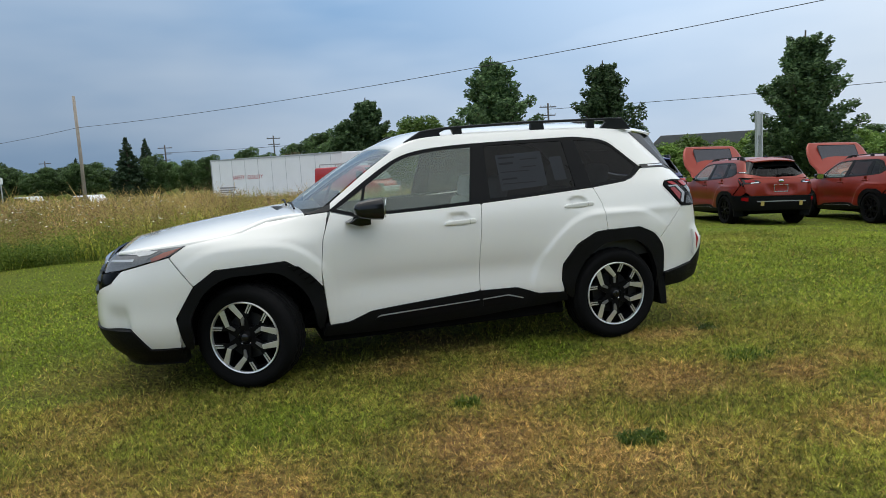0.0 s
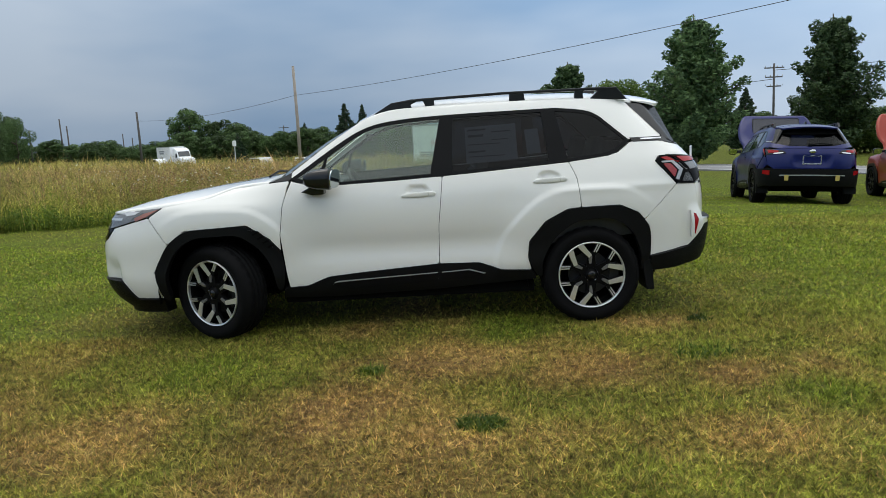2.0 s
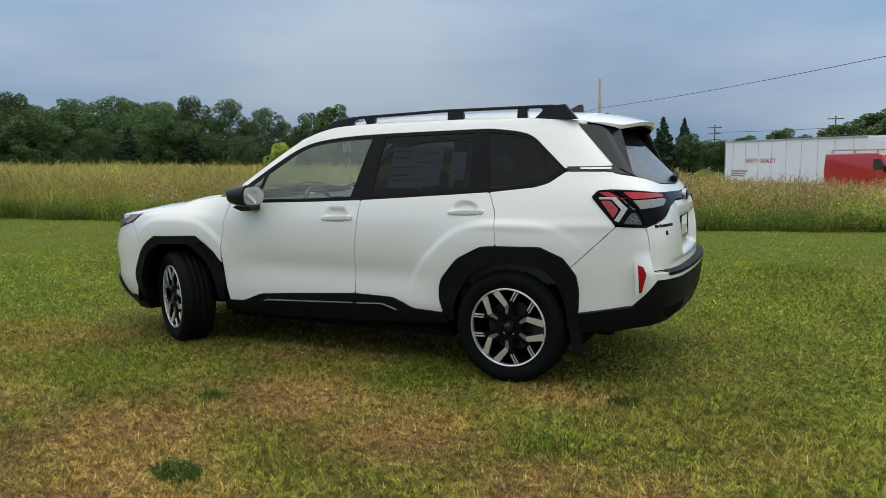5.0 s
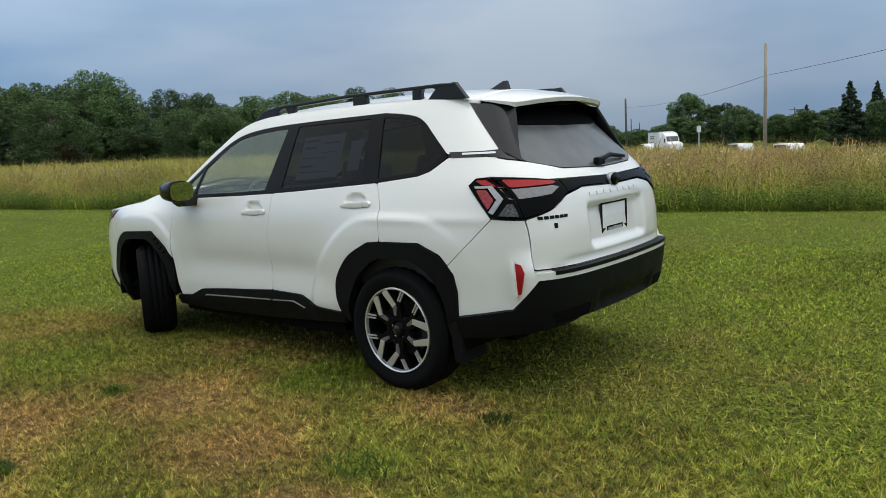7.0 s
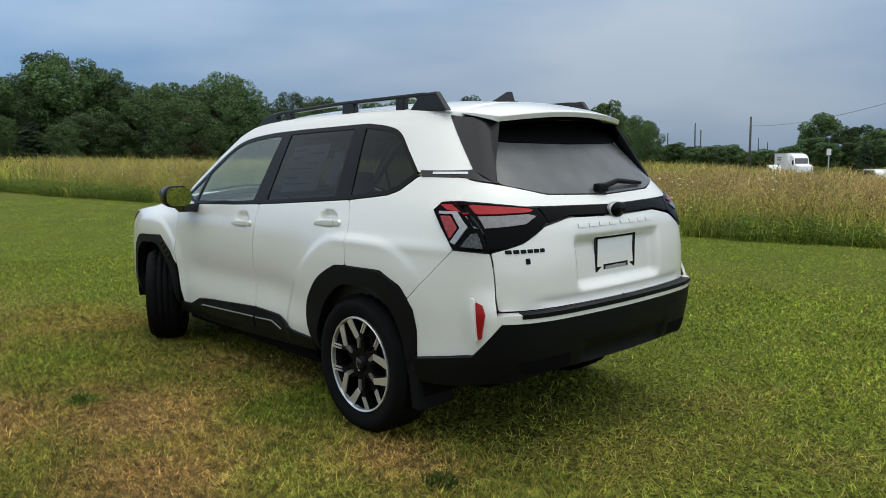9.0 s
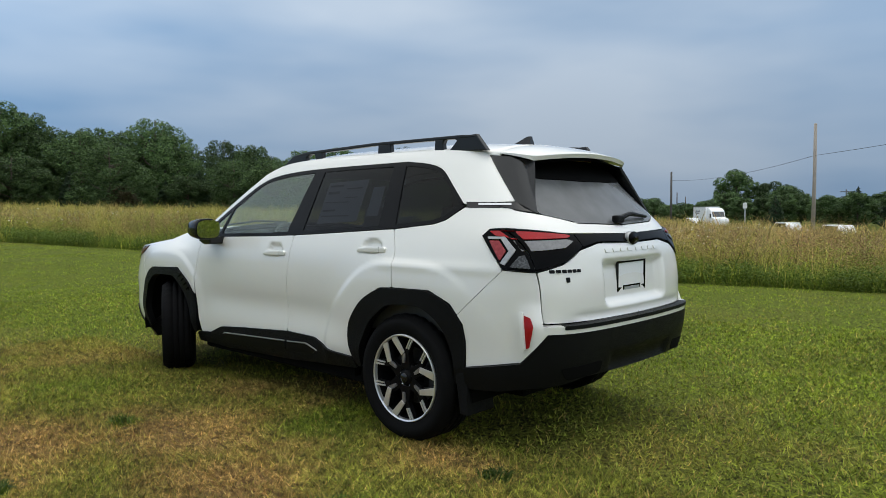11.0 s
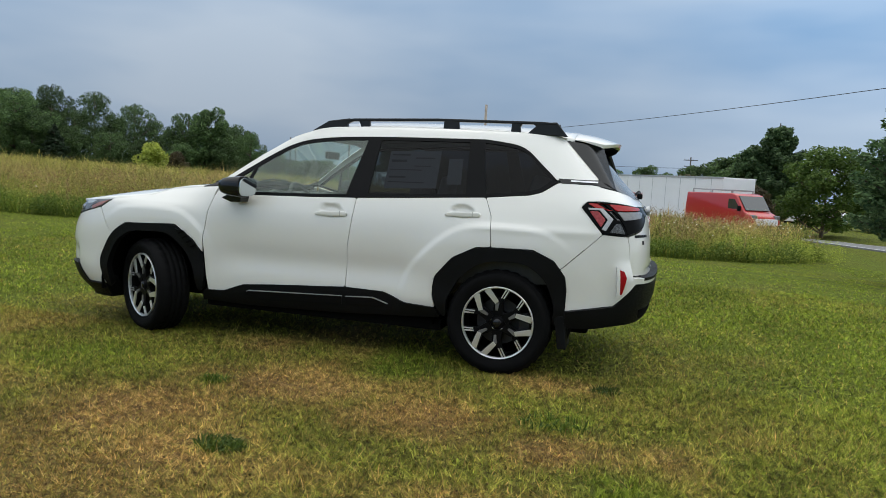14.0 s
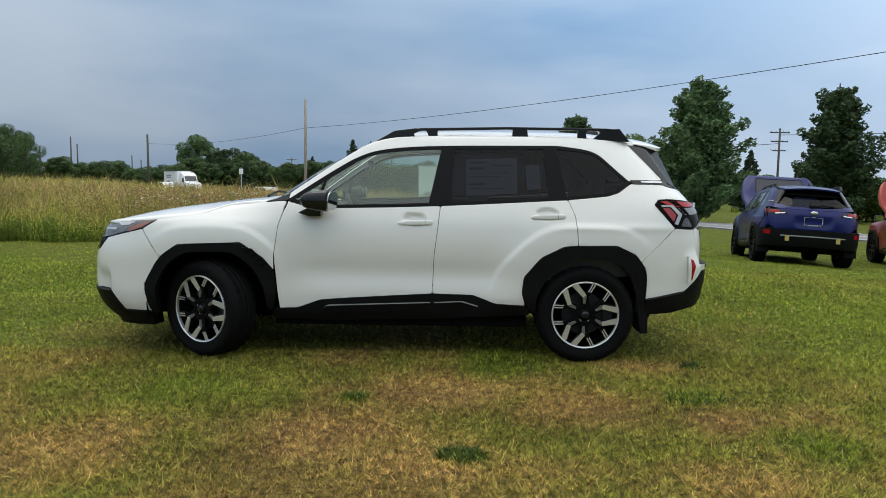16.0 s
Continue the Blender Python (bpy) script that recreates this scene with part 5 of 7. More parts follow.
        bars(-0.70, -0.52, 0.942, 0.958, 6, M["satin_black"], 0.004)
        bars(-0.625, -0.60, 0.895, 0.920, 1, M["satin_black"], 0.004)
        bars(-0.30, 0.0, 1.030, 1.050, 4, P_, 0.005)
        bars(0.012, 0.312, 1.030, 1.050, 4, P_, 0.005)
        emb = lathe([(0.056, -0.004), (0.0585, -0.007), (0.062, -0.005), (0.063, 0.004), (0.06, 0.02)], 40)
        for v in emb.verts:
            v.co = Vector((2.237 - v.co.y, v.co.x, 1.098 + v.co.z * 0.6))
        part("emblem", emb, M["grey_insert"], car, "oval chrome badge", True)
        core = lathe([(0.001, -0.008), (0.058, -0.007), (0.0595, 0.006)], 40)
        for v in core.verts:
            v.co = Vector((2.238 - v.co.y, v.co.x, 1.098 + v.co.z * 0.6))
        part("emblem", core, M["lamp_black"], car, "", True)
        px = 2.228
    else:
        whole(sh, "hatch_lower", R((0.78, 1.10), (0.56, 1.133), (0.0, 1.12), (0.0, 0.72), (0.66, 0.72), (0.76, 0.80)), P_, car, r=0.02, h=hh, dent=lambda V: 0.6 * recess(V / sz))
        pair(sh, "tail_lamp", [("s", 1.845, 1.12), ("s", 1.88, 1.155), ("r", 0.78, 1.155), ("r", 0.78, 0.95), ("s", 2.05, 0.99)], M["gloss_black"], car, r=0, lift=0.012, depth=0.05, h=hh)
        pair(sh, "tail_lamp", [("s", 1.95, 1.12), ("r", 0.79, 1.125), ("r", 0.79, 1.0), ("s", 2.06, 1.01)], M["red_lens"], car, r=0, gap=0, lift=0.02, depth=0.02, h=hh, label="red tail lamp lens")
        pair(sh, "hatch_lamp", R((0.77, 1.12), (0.50, 1.085), (0.45, 1.03), (0.77, 1.0)), M["gloss_black"], car, r=0.01, lift=0.01, depth=0.02, h=hh)
        pair(sh, "hatch_lamp", R((0.74, 1.10), (0.58, 1.08), (0.58, 1.045), (0.74, 1.04)), M["red_lens"], car, r=0.01, gap=0, lift=0.016, depth=0.01, h=hh)
        pair(sh, "hatch_lamp", R((0.66, 1.035), (0.50, 1.05), (0.50, 1.03), (0.66, 1.012)), M["chrome"], car, r=0.004, gap=0, lift=0.018, depth=0.01, h=hh)
        pair(sh, "rear_bumper_corner", [("s", 2.05, 0.985), ("r", 0.775, 0.945), ("r", 0.76, 0.80), ("r", 0.80, 0.74), ("s", 2.05, 0.72), ("s", 1.785, 0.72)], P_, car, r=0, h=hh)
        whole(sh, "rear_bumper", [("s", 1.782, 0.715), ("s", 2.05, 0.72), ("r", 0.76, 0.735), ("r", 0.64, 0.718), ("r", 0.0, 0.718), ("r", 0.0, 0.40), ("r", 0.76, 0.38), ("s", 1.95, 0.36), ("s", 1.78, 0.36)], M["clad"], car, r=0, gap=0.001, lift=0.04, depth=0.10, h=hh)
        whole(sh, "bumper_line", R((0.55, 0.605), (0.0, 0.612), (0.0, 0.590), (0.55, 0.585)), M["grey_insert"], car, r=0, gap=0, lift=0.05, depth=0.01, h=hh)
        pair(sh, "bumper_tab", R((0.47, 0.60), (0.40, 0.60), (0.40, 0.50), (0.47, 0.50)), M["yellow_mark"], car, r=0.01, gap=0, lift=0.053, depth=0.01, h=hh, label="small yellow tab")
        pair(sh, "rear_reflector", R((0.79, 0.69), (0.70, 0.69), (0.70, 0.60), (0.79, 0.62)), M["red_lens"], car, r=0.01, gap=0, lift=0.046, depth=0.01, h=hh)
        emb = lathe([(0.001, -0.012), (0.05, -0.010), (0.062, -0.004), (0.06, 0.02)], 24)
        for v in emb.verts:
            v.co = Vector((2.256 * sz[0] - v.co.y, v.co.x, (1.07 + v.co.z * 0.6) * sz[2]))
        part("emblem", emb, M["chrome"], car, "oval chrome badge", True)
        px = 2.245 * sz[0]
    zc = 0.895 * sz[2]
    plate = part("number_plate", box(px - 0.006, px + 0.002, -0.150, 0.150, zc - 0.072, zc + 0.072, 0.004), M["paper"] if big else M[paint], car, "blank plate in a frame")
    fr = bmesh.new()
    for y0, y1, z0, z1 in ((-0.162, 0.162, 0.070, 0.085), (-0.162, 0.162, -0.088, -0.060), (-0.162, -0.146, -0.088, 0.085), (0.146, 0.162, -0.088, 0.085)):
        join(fr, box(px - 0.004, px + 0.008, y0, y1, zc + z0, zc + z1, 0.003))
    part("plate_frame", fr, M["gloss_black"] if big else M["chrome"], plate)
    if big:
        part("plate_strip", box(px + 0.001, px + 0.009, -0.10, 0.10, zc - 0.086, zc - 0.052, 0.002), M["gloss_black"], plate, "dark name strip")
    part("plate_print", box(px + 0.007, px + 0.010, -0.085, 0.085, zc - 0.078, zc - 0.062, 0.001), M["grey_insert"], plate)

    # nose
    pair(sh, "head_lamp", [("s", -1.755, 0.962), ("s", -1.868, 0.90), ("f", 0.70, 0.825), ("f", 0.56, 0.80), ("f", 0.53, 0.86), ("f", 0.55, 0.925), ("f", 0.70, 0.94)], M["smoke_lens"], car, r=0, lift=0.004, depth=0.04, h=hh, label="clear head lamp over a grey reflector")
    pair(sh, "head_lamp_lens", [("s", -1.785, 0.950), ("s", -1.868, 0.907), ("s", -1.975, 0.872), ("s", -1.985, 0.893), ("s", -1.90, 0.926)], M["amber_lens"], car, r=0, gap=0, lift=0.008, depth=0.005, h=0.02, label="dull amber side lens")
    pair(sh, "head_lamp_lens", [("s", -1.90, 0.934), ("s", -1.995, 0.898), ("s", -2.02, 0.868), ("f", 0.60, 0.858), ("f", 0.57, 0.918), ("s", -2.06, 0.938)], M["smoke_lens"], car, r=0, gap=0, lift=0.007, depth=0.005, h=0.02)
    pair(sh, "light_guide", [("s", -1.93, 0.939), ("s", -1.985, 0.915), ("s", -2.055, 0.908), ("s", -2.075, 0.918), ("f", 0.60, 0.914), ("f", 0.58, 0.925), ("s", -2.06, 0.938)], M["lamp_chrome"], car, r=0, gap=0, lift=0.011, depth=0.004, h=0.02, label="bright white running light strip")
    pair(sh, "light_guide", [("s", -2.09, 0.893), ("f", 0.60, 0.886), ("f", 0.60, 0.872), ("s", -2.10, 0.878)], M["lamp_chrome"], car, r=0, gap=0, lift=0.011, depth=0.004, h=0.02)
    pair(sh, "front_air_guide", [("f", 0.70, 0.82), ("f", 0.66, 0.745), ("f", 0.52, 0.69), ("f", 0.52, 0.795)], M["lamp_black"], car, r=0, lift=0.0, h=hh)
    whole(sh, "grille", Fr((0.52, 0.925), (0.0, 0.925), (0.0, 0.60), (0.50, 0.66)), M["lamp_black"], car, r=0.01, lift=-0.012, h=hh)
    for i in range(4):
        z = 0.66 + 0.065 * i
        whole(sh, "grille_slat", Fr((0.51, z + 0.018), (0.0, z + 0.018), (0.0, z), (0.51, z)), M["satin_black"] if i != 3 else M["chrome"], car, r=0, gap=0, lift=0.006, depth=0.02, h=0.05)
    whole(sh, "front_bumper", [("s", -1.868, 0.895), ("f", 0.705, 0.82), ("f", 0.665, 0.74), ("f", 0.52, 0.685), ("f", 0.50, 0.655), ("f", 0.0, 0.595), ("f", 0.0, 0.44), ("f", 0.66, 0.442), ("s", -2.15, 0.437), ("s", -2.04, 0.300), ("s", -1.81, 0.30), ("s", -1.85, 0.50), ("s", -1.72, 0.70)], P_, car, r=0, h=hh,
          dent=lambda V: -0.032 * (1 - ease(V[:, 2], 0.50, 0.62)) * ease(np.abs(V[:, 1]), 0.60, 0.70) * (1 - ease(np.abs(V[:, 1]), 0.735, 0.755)) * ease(-V[:, 0], 2.0, 2.05))
    whole(sh, "front_bumper_lip", [("f", 0.0, 0.438), ("f", 0.66, 0.440), ("s", -2.15, 0.435), ("s", -2.04, 0.298), ("s", -1.81, 0.298), ("s", -1.82, 0.185), ("f", 0.60, 0.175), ("f", 0.0, 0.175)], M["clad"], car, r=0, gap=0, lift=0.012, depth=0.12, h=hh)

    # glass and sheet metal on top
    post_z = [1.150, 1.370, 1.497]
    post_x = [-0.830, -0.515, -0.300]
    vv = []
    for w in np.linspace(0, 1, 12):
        z = 1.150 + 0.347 * w
        x = float(np.interp(z, post_z, post_x))
        half = seam_y(sh, x, z) - 0.012
        for t in np.linspace(-1, 1, 25):
            vv.append(((x - (0.17 * (1 - w) + 0.10 * w * (1 - w)) * (1 - t * t)) * sz[0], half * t * sz[1], (z + (-0.035 * (1 - w) + 0.033 * w) * (1 - abs(t) ** 2.6) - 0.004) * sz[2]))
    screen = part("windscreen", mesh_of("windscreen", vv, [(i * 25 + k, i * 25 + k + 25, i * 25 + k + 26, i * 25 + k + 1) for i in range(11) for k in range(24)], M["glass_screen"], True), None, car)
    panes.append(screen)
    xs = np.linspace(-2.145, -0.96, 26)
    lift_up = Matrix.Identity(4)
    hood = top_sheet("bonnet", [x * sz[0] for x in xs], lambda x: max(0.02, seam_y(sh, x / sz[0], float(seam_z(np.array(x / sz[0])))) - 0.010) * sz[1],
                     lambda x, y, t: float(seam_z(np.array(x / sz[0])) + (crown_z(np.array(x / sz[0])) - seam_z(np.array(x / sz[0]))) * (1 - abs(t) ** 3.5) + 0.004) * sz[2], P_, car, "raised bonnet" if bonnet_open else "")
    if bonnet_open:
        hinge = Vector((-0.98 * sz[0], 0, 1.10 * sz[2]))
        hood.matrix_basis = Matrix.Translation(hinge) @ Matrix.Rotation(radians(58), 4, "Y") @ Matrix.Translation(-hinge)
        ins = top_sheet("bonnet_liner", [x * sz[0] for x in np.linspace(-2.10, -0.98, 16)], lambda x: max(0.02, seam_y(sh, x / sz[0], float(seam_z(np.array(x / sz[0])))) - 0.015) * sz[1],
                        lambda x, y, t: float(seam_z(np.array(x / sz[0])) + 0.05 * ease(x / sz[0], -2.2, -1.6) * (1 - t ** 2) - 0.02) * sz[2], M[inner_paint], car, "inner side of the raised bonnet")
        ins.matrix_basis = hood.matrix_basis
        pad = part("bonnet_liner", box(-1.92, -1.10, -0.50, 0.50, 0.950, 0.972, 0.03), M["pad_grey"], car, "dark insulation pad")
        pad.matrix_basis = hood.matrix_basis
        part("engine", box(-1.95, -1.1, -0.6, 0.6, 0.45, 0.84, 0.05), M["cabin"], car)
        part("bonnet_stay", tube([(-1.9, 0.5, 0.86), (-1.35, 0.5, 1.45)], 0.008, 6), M["cabin"], car)
    roof_z = curve([p[0] for p in ROOFLINE[2:]], [p[1] for p in ROOFLINE[2:]])
    top_sheet("roof", [x * sz[0] for x in np.linspace(-0.30, 1.72, 40)], lambda x: (seam_y(sh, x / sz[0], float(roof_z(np.array(x / sz[0])))) - 0.001) * sz[1],
              lambda x, y, t: float(roof_z(np.array(x / sz[0])) + 0.042 * (1 - abs(t) ** 2.6) * ease(x / sz[0], -0.55, 0.1) + 0.025 * (1 - abs(t) ** 2.6)) * sz[2], P_, car, "", 28, 0.02)
    top_sheet("headliner", [x * sz[0] for x in np.linspace(-0.20, 1.68, 12)], lambda x: (seam_y(sh, x / sz[0], float(roof_z(np.array(x / sz[0])))) - 0.03) * sz[1],
              lambda x, y, t: float(roof_z(np.array(x / sz[0])) - 0.035) * sz[2], M["cabin_light"], car, "", 8, 0.01)
    # spoiler over the rear glass
    y_end = seam_y(sh, 1.72, 1.565)

    def lip(u, t):
        reach = 0.285 - 0.055 * t * t - 0.035 * abs(t) ** 10
        zr = 1.563 + 0.067 * (1 - abs(t) ** 2.6)
        zt = 1.536 + 0.030 * (1 - t * t)
        return (1.722 + u * reach) * sz[0], y_end * t * (1 - 0.10 * u * u) * sz[1], (zr + (zt - zr) * (0.45 * u + 0.55 * u * u)) * sz[2]

    us, ts = np.linspace(0, 1, 8), np.linspace(-1, 1, 29)
    vv = [lip(u, t) for t in ts for u in us]
    m0 = len(vv)
    vv += [(x - (0.010 if i % 8 == 7 else 0), y, z - (0.004 + 0.018 * us[i % 8])) for i, (x, y, z) in enumerate(vv)]
    ff = []
    for i in range(28):
        for k in range(7):
            a = i * 8 + k
            ff += [(a, a + 8, a + 9, a + 1), (m0 + a, m0 + a + 1, m0 + a + 9, m0 + a + 8)]
        a = i * 8 + 7
        ff.append((a, a + 8, m0 + a + 8, m0 + a))
    for a0 in (0, 28 * 8):
        for k in range(7):
            q = (a0 + k, a0 + k + 1, m0 + a0 + k + 1, m0 + a0 + k)
            ff.append(q if a0 == 0 else q[::-1])
    spm = mesh_of("roof_spoiler", vv, ff, P_, True)
    spm.polygons.foreach_set("use_smooth", [len(set(v // m0 for v in f)) == 1 for f in ff])
    spoiler = part("roof_spoiler", spm, None, car)
    vv = [(x - 0.004 - 0.02 * u, y * 0.985, z - 0.026 - 0.012 * u) for t in ts for u in us for x, y, z in [lip(u, t)]]
    part("spoiler_underside", mesh_of("spoiler_underside", vv, [(i * 8 + k, i * 8 + k + 1, i * 8 + k + 9, i * 8 + k + 8) for i in range(28) for k in range(7)], M["under"]), None, spoiler)
    # black sheet over the glass top: dark underside and the spoiler's shade as colour
    whole(sh, "spoiler_box", R((0.535, 1.432), (0.40, 1.418), (0.0, 1.412), (0.0, 1.585), (0.42, 1.575), (0.47, 1.55)), M["under"], spoiler, r=0, gap=0, lift=0.006, depth=0.02, h=0.04)
    for sgn in (-1, 1):
        def on_shell(kind, v, z):
            p = sh.points(np.array([sh.q_of(kind, v, z)]), np.array([z]))[0]
            return Vector((p[0], -sgn * p[1], p[2]))
        corner = Vector(lip(1.0, sgn * 0.985))
        corner.z -= 0.020 * sz[2]
        corner.x -= 0.012
        rows = []
        for f in np.linspace(0, 1, 9):
            outer = on_shell("s", 1.712 + 0.243 * f, 1.552 - 0.257 * f)
            pane = on_shell("r", 0.49 + 0.11 * f, 1.53 - 0.297 * f)
            edge = corner.lerp(on_shell("r", 0.615, 1.240) + Vector((0.012, 0, 0)), f ** 0.85)
            rows.append((outer + Vector((0, sgn * 0.004, 0)), outer.lerp(edge, 0.5) + Vector((0, sgn * 0.010, 0.004)), edge, edge.lerp(pane, 0.25) - Vector((0, sgn * 0.012, 0)), pane - Vector((0.004, 0, 0))))
        vv = [tuple(p) for row in rows for p in row]
        ff = [(i * 5 + k, i * 5 + k + 1, i * 5 + k + 6, i * 5 + k + 5) for i in range(8) for k in range(4)]
        part("spoiler_cheek", mesh_of("spoiler_cheek", vv, ff if sgn < 0 else [f[::-1] for f in ff], M["pillar_black"], True), None, spoiler, "black side deflector beside the rear glass")
    part("brake_light", box(1.885 * sz[0], 1.90 * sz[0], -0.12, 0.12, 1.530 * sz[2], 1.544 * sz[2], 0.003), M["dark_red_lens"], spoiler)
    top_sheet("cowl", [x * sz[0] for x in np.linspace(-1.10, -0.80, 8)], lambda x: 0.74 * sz[1], lambda x, y, t: (1.075 + 0.05 * (1 - t * t) + 0.03 * ease(x / sz[0], -1.0, -0.85)) * sz[2], M["clad"], car, "", 14, 0.03)
    pair(sh, "cowl_corner", S((-0.97, 1.104), (-0.80, 1.116), (-0.80, 1.163), (-0.90, 1.122)), M["gloss_black"], car, r=0, gap=0, lift=0.001, h=hh)
    for y0, y1 in ((-0.55, 0.02), (0.05, 0.55)):
        part("wiper", tube([(-1.0 * sz[0], y0, 1.135 * sz[2]), (-0.99 * sz[0], (y0 + y1) / 2, 1.165 * sz[2]), (-0.985 * sz[0], y1, 1.150 * sz[2])], 0.008, 6), M["clad"], car)
    wz = 1.20 * sz[2]
    wip = tube([(2.16 * sz[0], -0.03, wz), (2.155 * sz[0], 0.12, wz + 0.03), (2.13 * sz[0], 0.36, wz + 0.012)], 0.016, 8, 0.010)
    join(wip, box(2.145 * sz[0], 2.185 * sz[0], -0.07, 0.01, wz - 0.02, wz + 0.022, 0.012))
    part("rear_wiper", wip, M["clad"], car)

    # rails, fin, mirrors, handles
    for sgn in (-1, 1):
        y0, y1 = sorted((sgn * 0.550 * sz[1], sgn * 0.586 * sz[1]))
        rail = part("roof_rail", prism([(x * sz[0], z * sz[2]) for x, z in ((-0.06, 1.620), (0.0, 1.637), (0.14, 1.653), (0.77, 1.671), (1.50, 1.671), (1.60, 1.664), (1.60, 1.650), (0.77, 1.651), (0.14, 1.632))], y0, y1, 0.006), M["rail_black"], car, "raised black roof rail")
        for foot in (((-0.19, 1.555), (-0.06, 1.630), (0.10, 1.652), (0.15, 1.640), (0.085, 1.612), (0.10, 1.57)), ((0.20, 1.575), (0.185, 1.618), (0.17, 1.64), (0.26, 1.648), (0.26, 1.58)), ((0.81, 1.59), (0.815, 1.656), (0.92, 1.656), (0.93, 1.59)),
                     ((1.29, 1.59), (1.295, 1.656), (1.37, 1.656), (1.355, 1.63), (1.36, 1.59)), ((1.40, 1.585), (1.43, 1.612), (1.46, 1.64), (1.43, 1.66), (1.60, 1.670), (1.68, 1.575))):
            part("rail_foot", prism([(x * sz[0], z * sz[2]) for x, z in foot], y0 + 0.001, y1 - 0.001, 0.006), M["rail_black"], rail)
        # mirror
        mir = part("door_mirror", mirror_shell(sgn, sz), M["gloss_black"], car, "black door mirror", True)
        part("mirror_glass", mirror_pane(sgn, sz), M["mirror"], mir)
        part("mirror_foot", prism([(-0.70, 1.035), (-0.64, 1.065), (-0.54, 1.065), (-0.54, 1.012), (-0.62, 1.008)], *sorted((sgn * 0.835, sgn * 0.965)), 0.008), M["gloss_black"], mir)
        # handles
        for ob, hx, hz in ((doors[0] if sgn < 0 else doors[1], 0.115, 0.968), (rdoors[0] if sgn < 0 else rdoors[1], 1.055, 1.022)):
            y = seam_y(sh, hx, hz) * sz[1]
            hb = prism([(hx - 0.125, hz - 0.004), (hx - 0.11, hz + 0.012), (hx - 0.04, hz + 0.020), (hx + 0.11, hz + 0.024), (hx + 0.125, hz + 0.012), (hx + 0.115, hz - 0.010), (hx + 0.0, hz - 0.014), (hx - 0.11, hz - 0.014)], *sorted((sgn * (y + 0.012), sgn * (y + 0.036))), 0.009)
            for v in hb.verts:
                v.co.x, v.co.z = v.co.x * sz[0], v.co.z * sz[2]
            hd = part("door_handle", hb, P_, ob)
            part("lock_cover", box((hx + 0.068) * sz[0], (hx + 0.070) * sz[0], *sorted((sgn * (y + 0.020), sgn * (y + 0.0365))), (hz - 0.010) * sz[2], (hz + 0.022) * sz[2]), M["satin_black"], hd)
    fin = bmesh.new()
    prof = [((1.34, 1.63), 0.030), ((1.46, 1.665), 0.022), ((1.53, 1.70), 0.010), ((1.555, 1.70), 0.008), ((1.565, 1.63), 0.028)]
    prev = None
    lo = [fin.verts.new((x * sz[0], s * w, z * sz[2])) for (x, z), w in prof for s in (-1, 1)]
    for i in range(len(prof) - 1):
        a, b, c, d = lo[2 * i], lo[2 * i + 1], lo[2 * i + 3], lo[2 * i + 2]
        fin.faces.new((a, b, c, d))
    fin.faces.new([lo[2 * i] for i in range(len(prof))])
    fin.faces.new([lo[2 * i + 1] for i in range(len(prof))][::-1])
    bmesh.ops.recalc_face_normals(fin, faces=fin.faces[:])
    part("roof_aerial", fin, M["gloss_black"], car, "shark-fin aerial")

    # cabin
    pair(sh, "door_card", S((-0.80, 1.09), (1.60, 1.16), (1.70, 0.60), (-0.80, 0.45)), M["cabin"], car, r=0, gap=0, lift=-0.075, depth=0, h=0.12)
    part("floor_pan", box(-1.0, 2.02 * sz[0], -0.66, 0.66, 0.32, 0.42, 0.03), M["under"], car)
    part("nose_block", box(-2.05 * sz[0], -1.0, -0.58, 0.58, 0.24, 0.60, 0.05), M["under"], car)
    part("underbody", box(-0.90, 0.93, -0.80, 0.80, 0.215, 0.30, 0.02), M["under"], car)
    part("rear_subframe", box(1.0, 1.9 * sz[0], -0.55, 0.55, 0.25, 0.36, 0.03), M["under"], car)
    for wx in (-1.355, 1.335):
        for sgn in (-1, 1):
            arc = [(wx + 0.46 * math.cos(a), 0.33 + 0.46 * math.sin(a)) for a in np.linspace(-0.15, math.pi + 0.15, 18)]
            y0, y1 = sgn * 0.845, sgn * 0.52
            vv = [(x * sz[0], y, z * sz[2]) for x, z in arc for y in (y0, y1)]
            ff = [(2 * i, 2 * i + 1, 2 * i + 3, 2 * i + 2) for i in range(17)]
            n0 = len(vv)
            vv.append((wx * sz[0], y1, 0.3))
            ff += [(2 * i + 1, n0, 2 * i + 3) for i in range(17)]
            part("wheel_liner", mesh_of("wheel_liner", vv, ff, M["under"]), None, car)
    dash = prism([(-1.02, 0.70), (-1.05, 1.02), (-0.85, 1.075), (-0.55, 1.06), (-0.48, 0.98), (-0.55, 0.72)], -0.72, 0.72, 0.03)
    part("dashboard", dash, M["cabin"], car)
    if big:
        part("dash_screen", box(-0.50, -0.485, -0.14, 0.14, 0.86, 1.06, 0.008), M["gloss_black"], car)
    part("steering_wheel", ring_bm(0.18, 0.016, (-0.34, -0.37, 0.99), 24), M["cabin"], car, "", True)
    part("steering_boss", box(-0.40, -0.34, -0.44, -0.30, 0.93, 1.05, 0.02), M["cabin"], car)
    for sgn in (-1, 1):
        seat(car, 0.25, sgn * 0.37, 0.50, M["seat"] if big else M["cabin"])
        seat(car, 1.12, sgn * 0.37, 0.54, M["seat"] if big else M["cabin"], True)
    part("cabin_mirror", box(-0.30, -0.275, -0.12, 0.12, 1.36, 1.42, 0.012), M["cabin"], car)
    part("load_cover", box(1.42, 1.95 * sz[0], -0.62, 0.62, 0.92, 0.94, 0.01), M["cabin"], car)
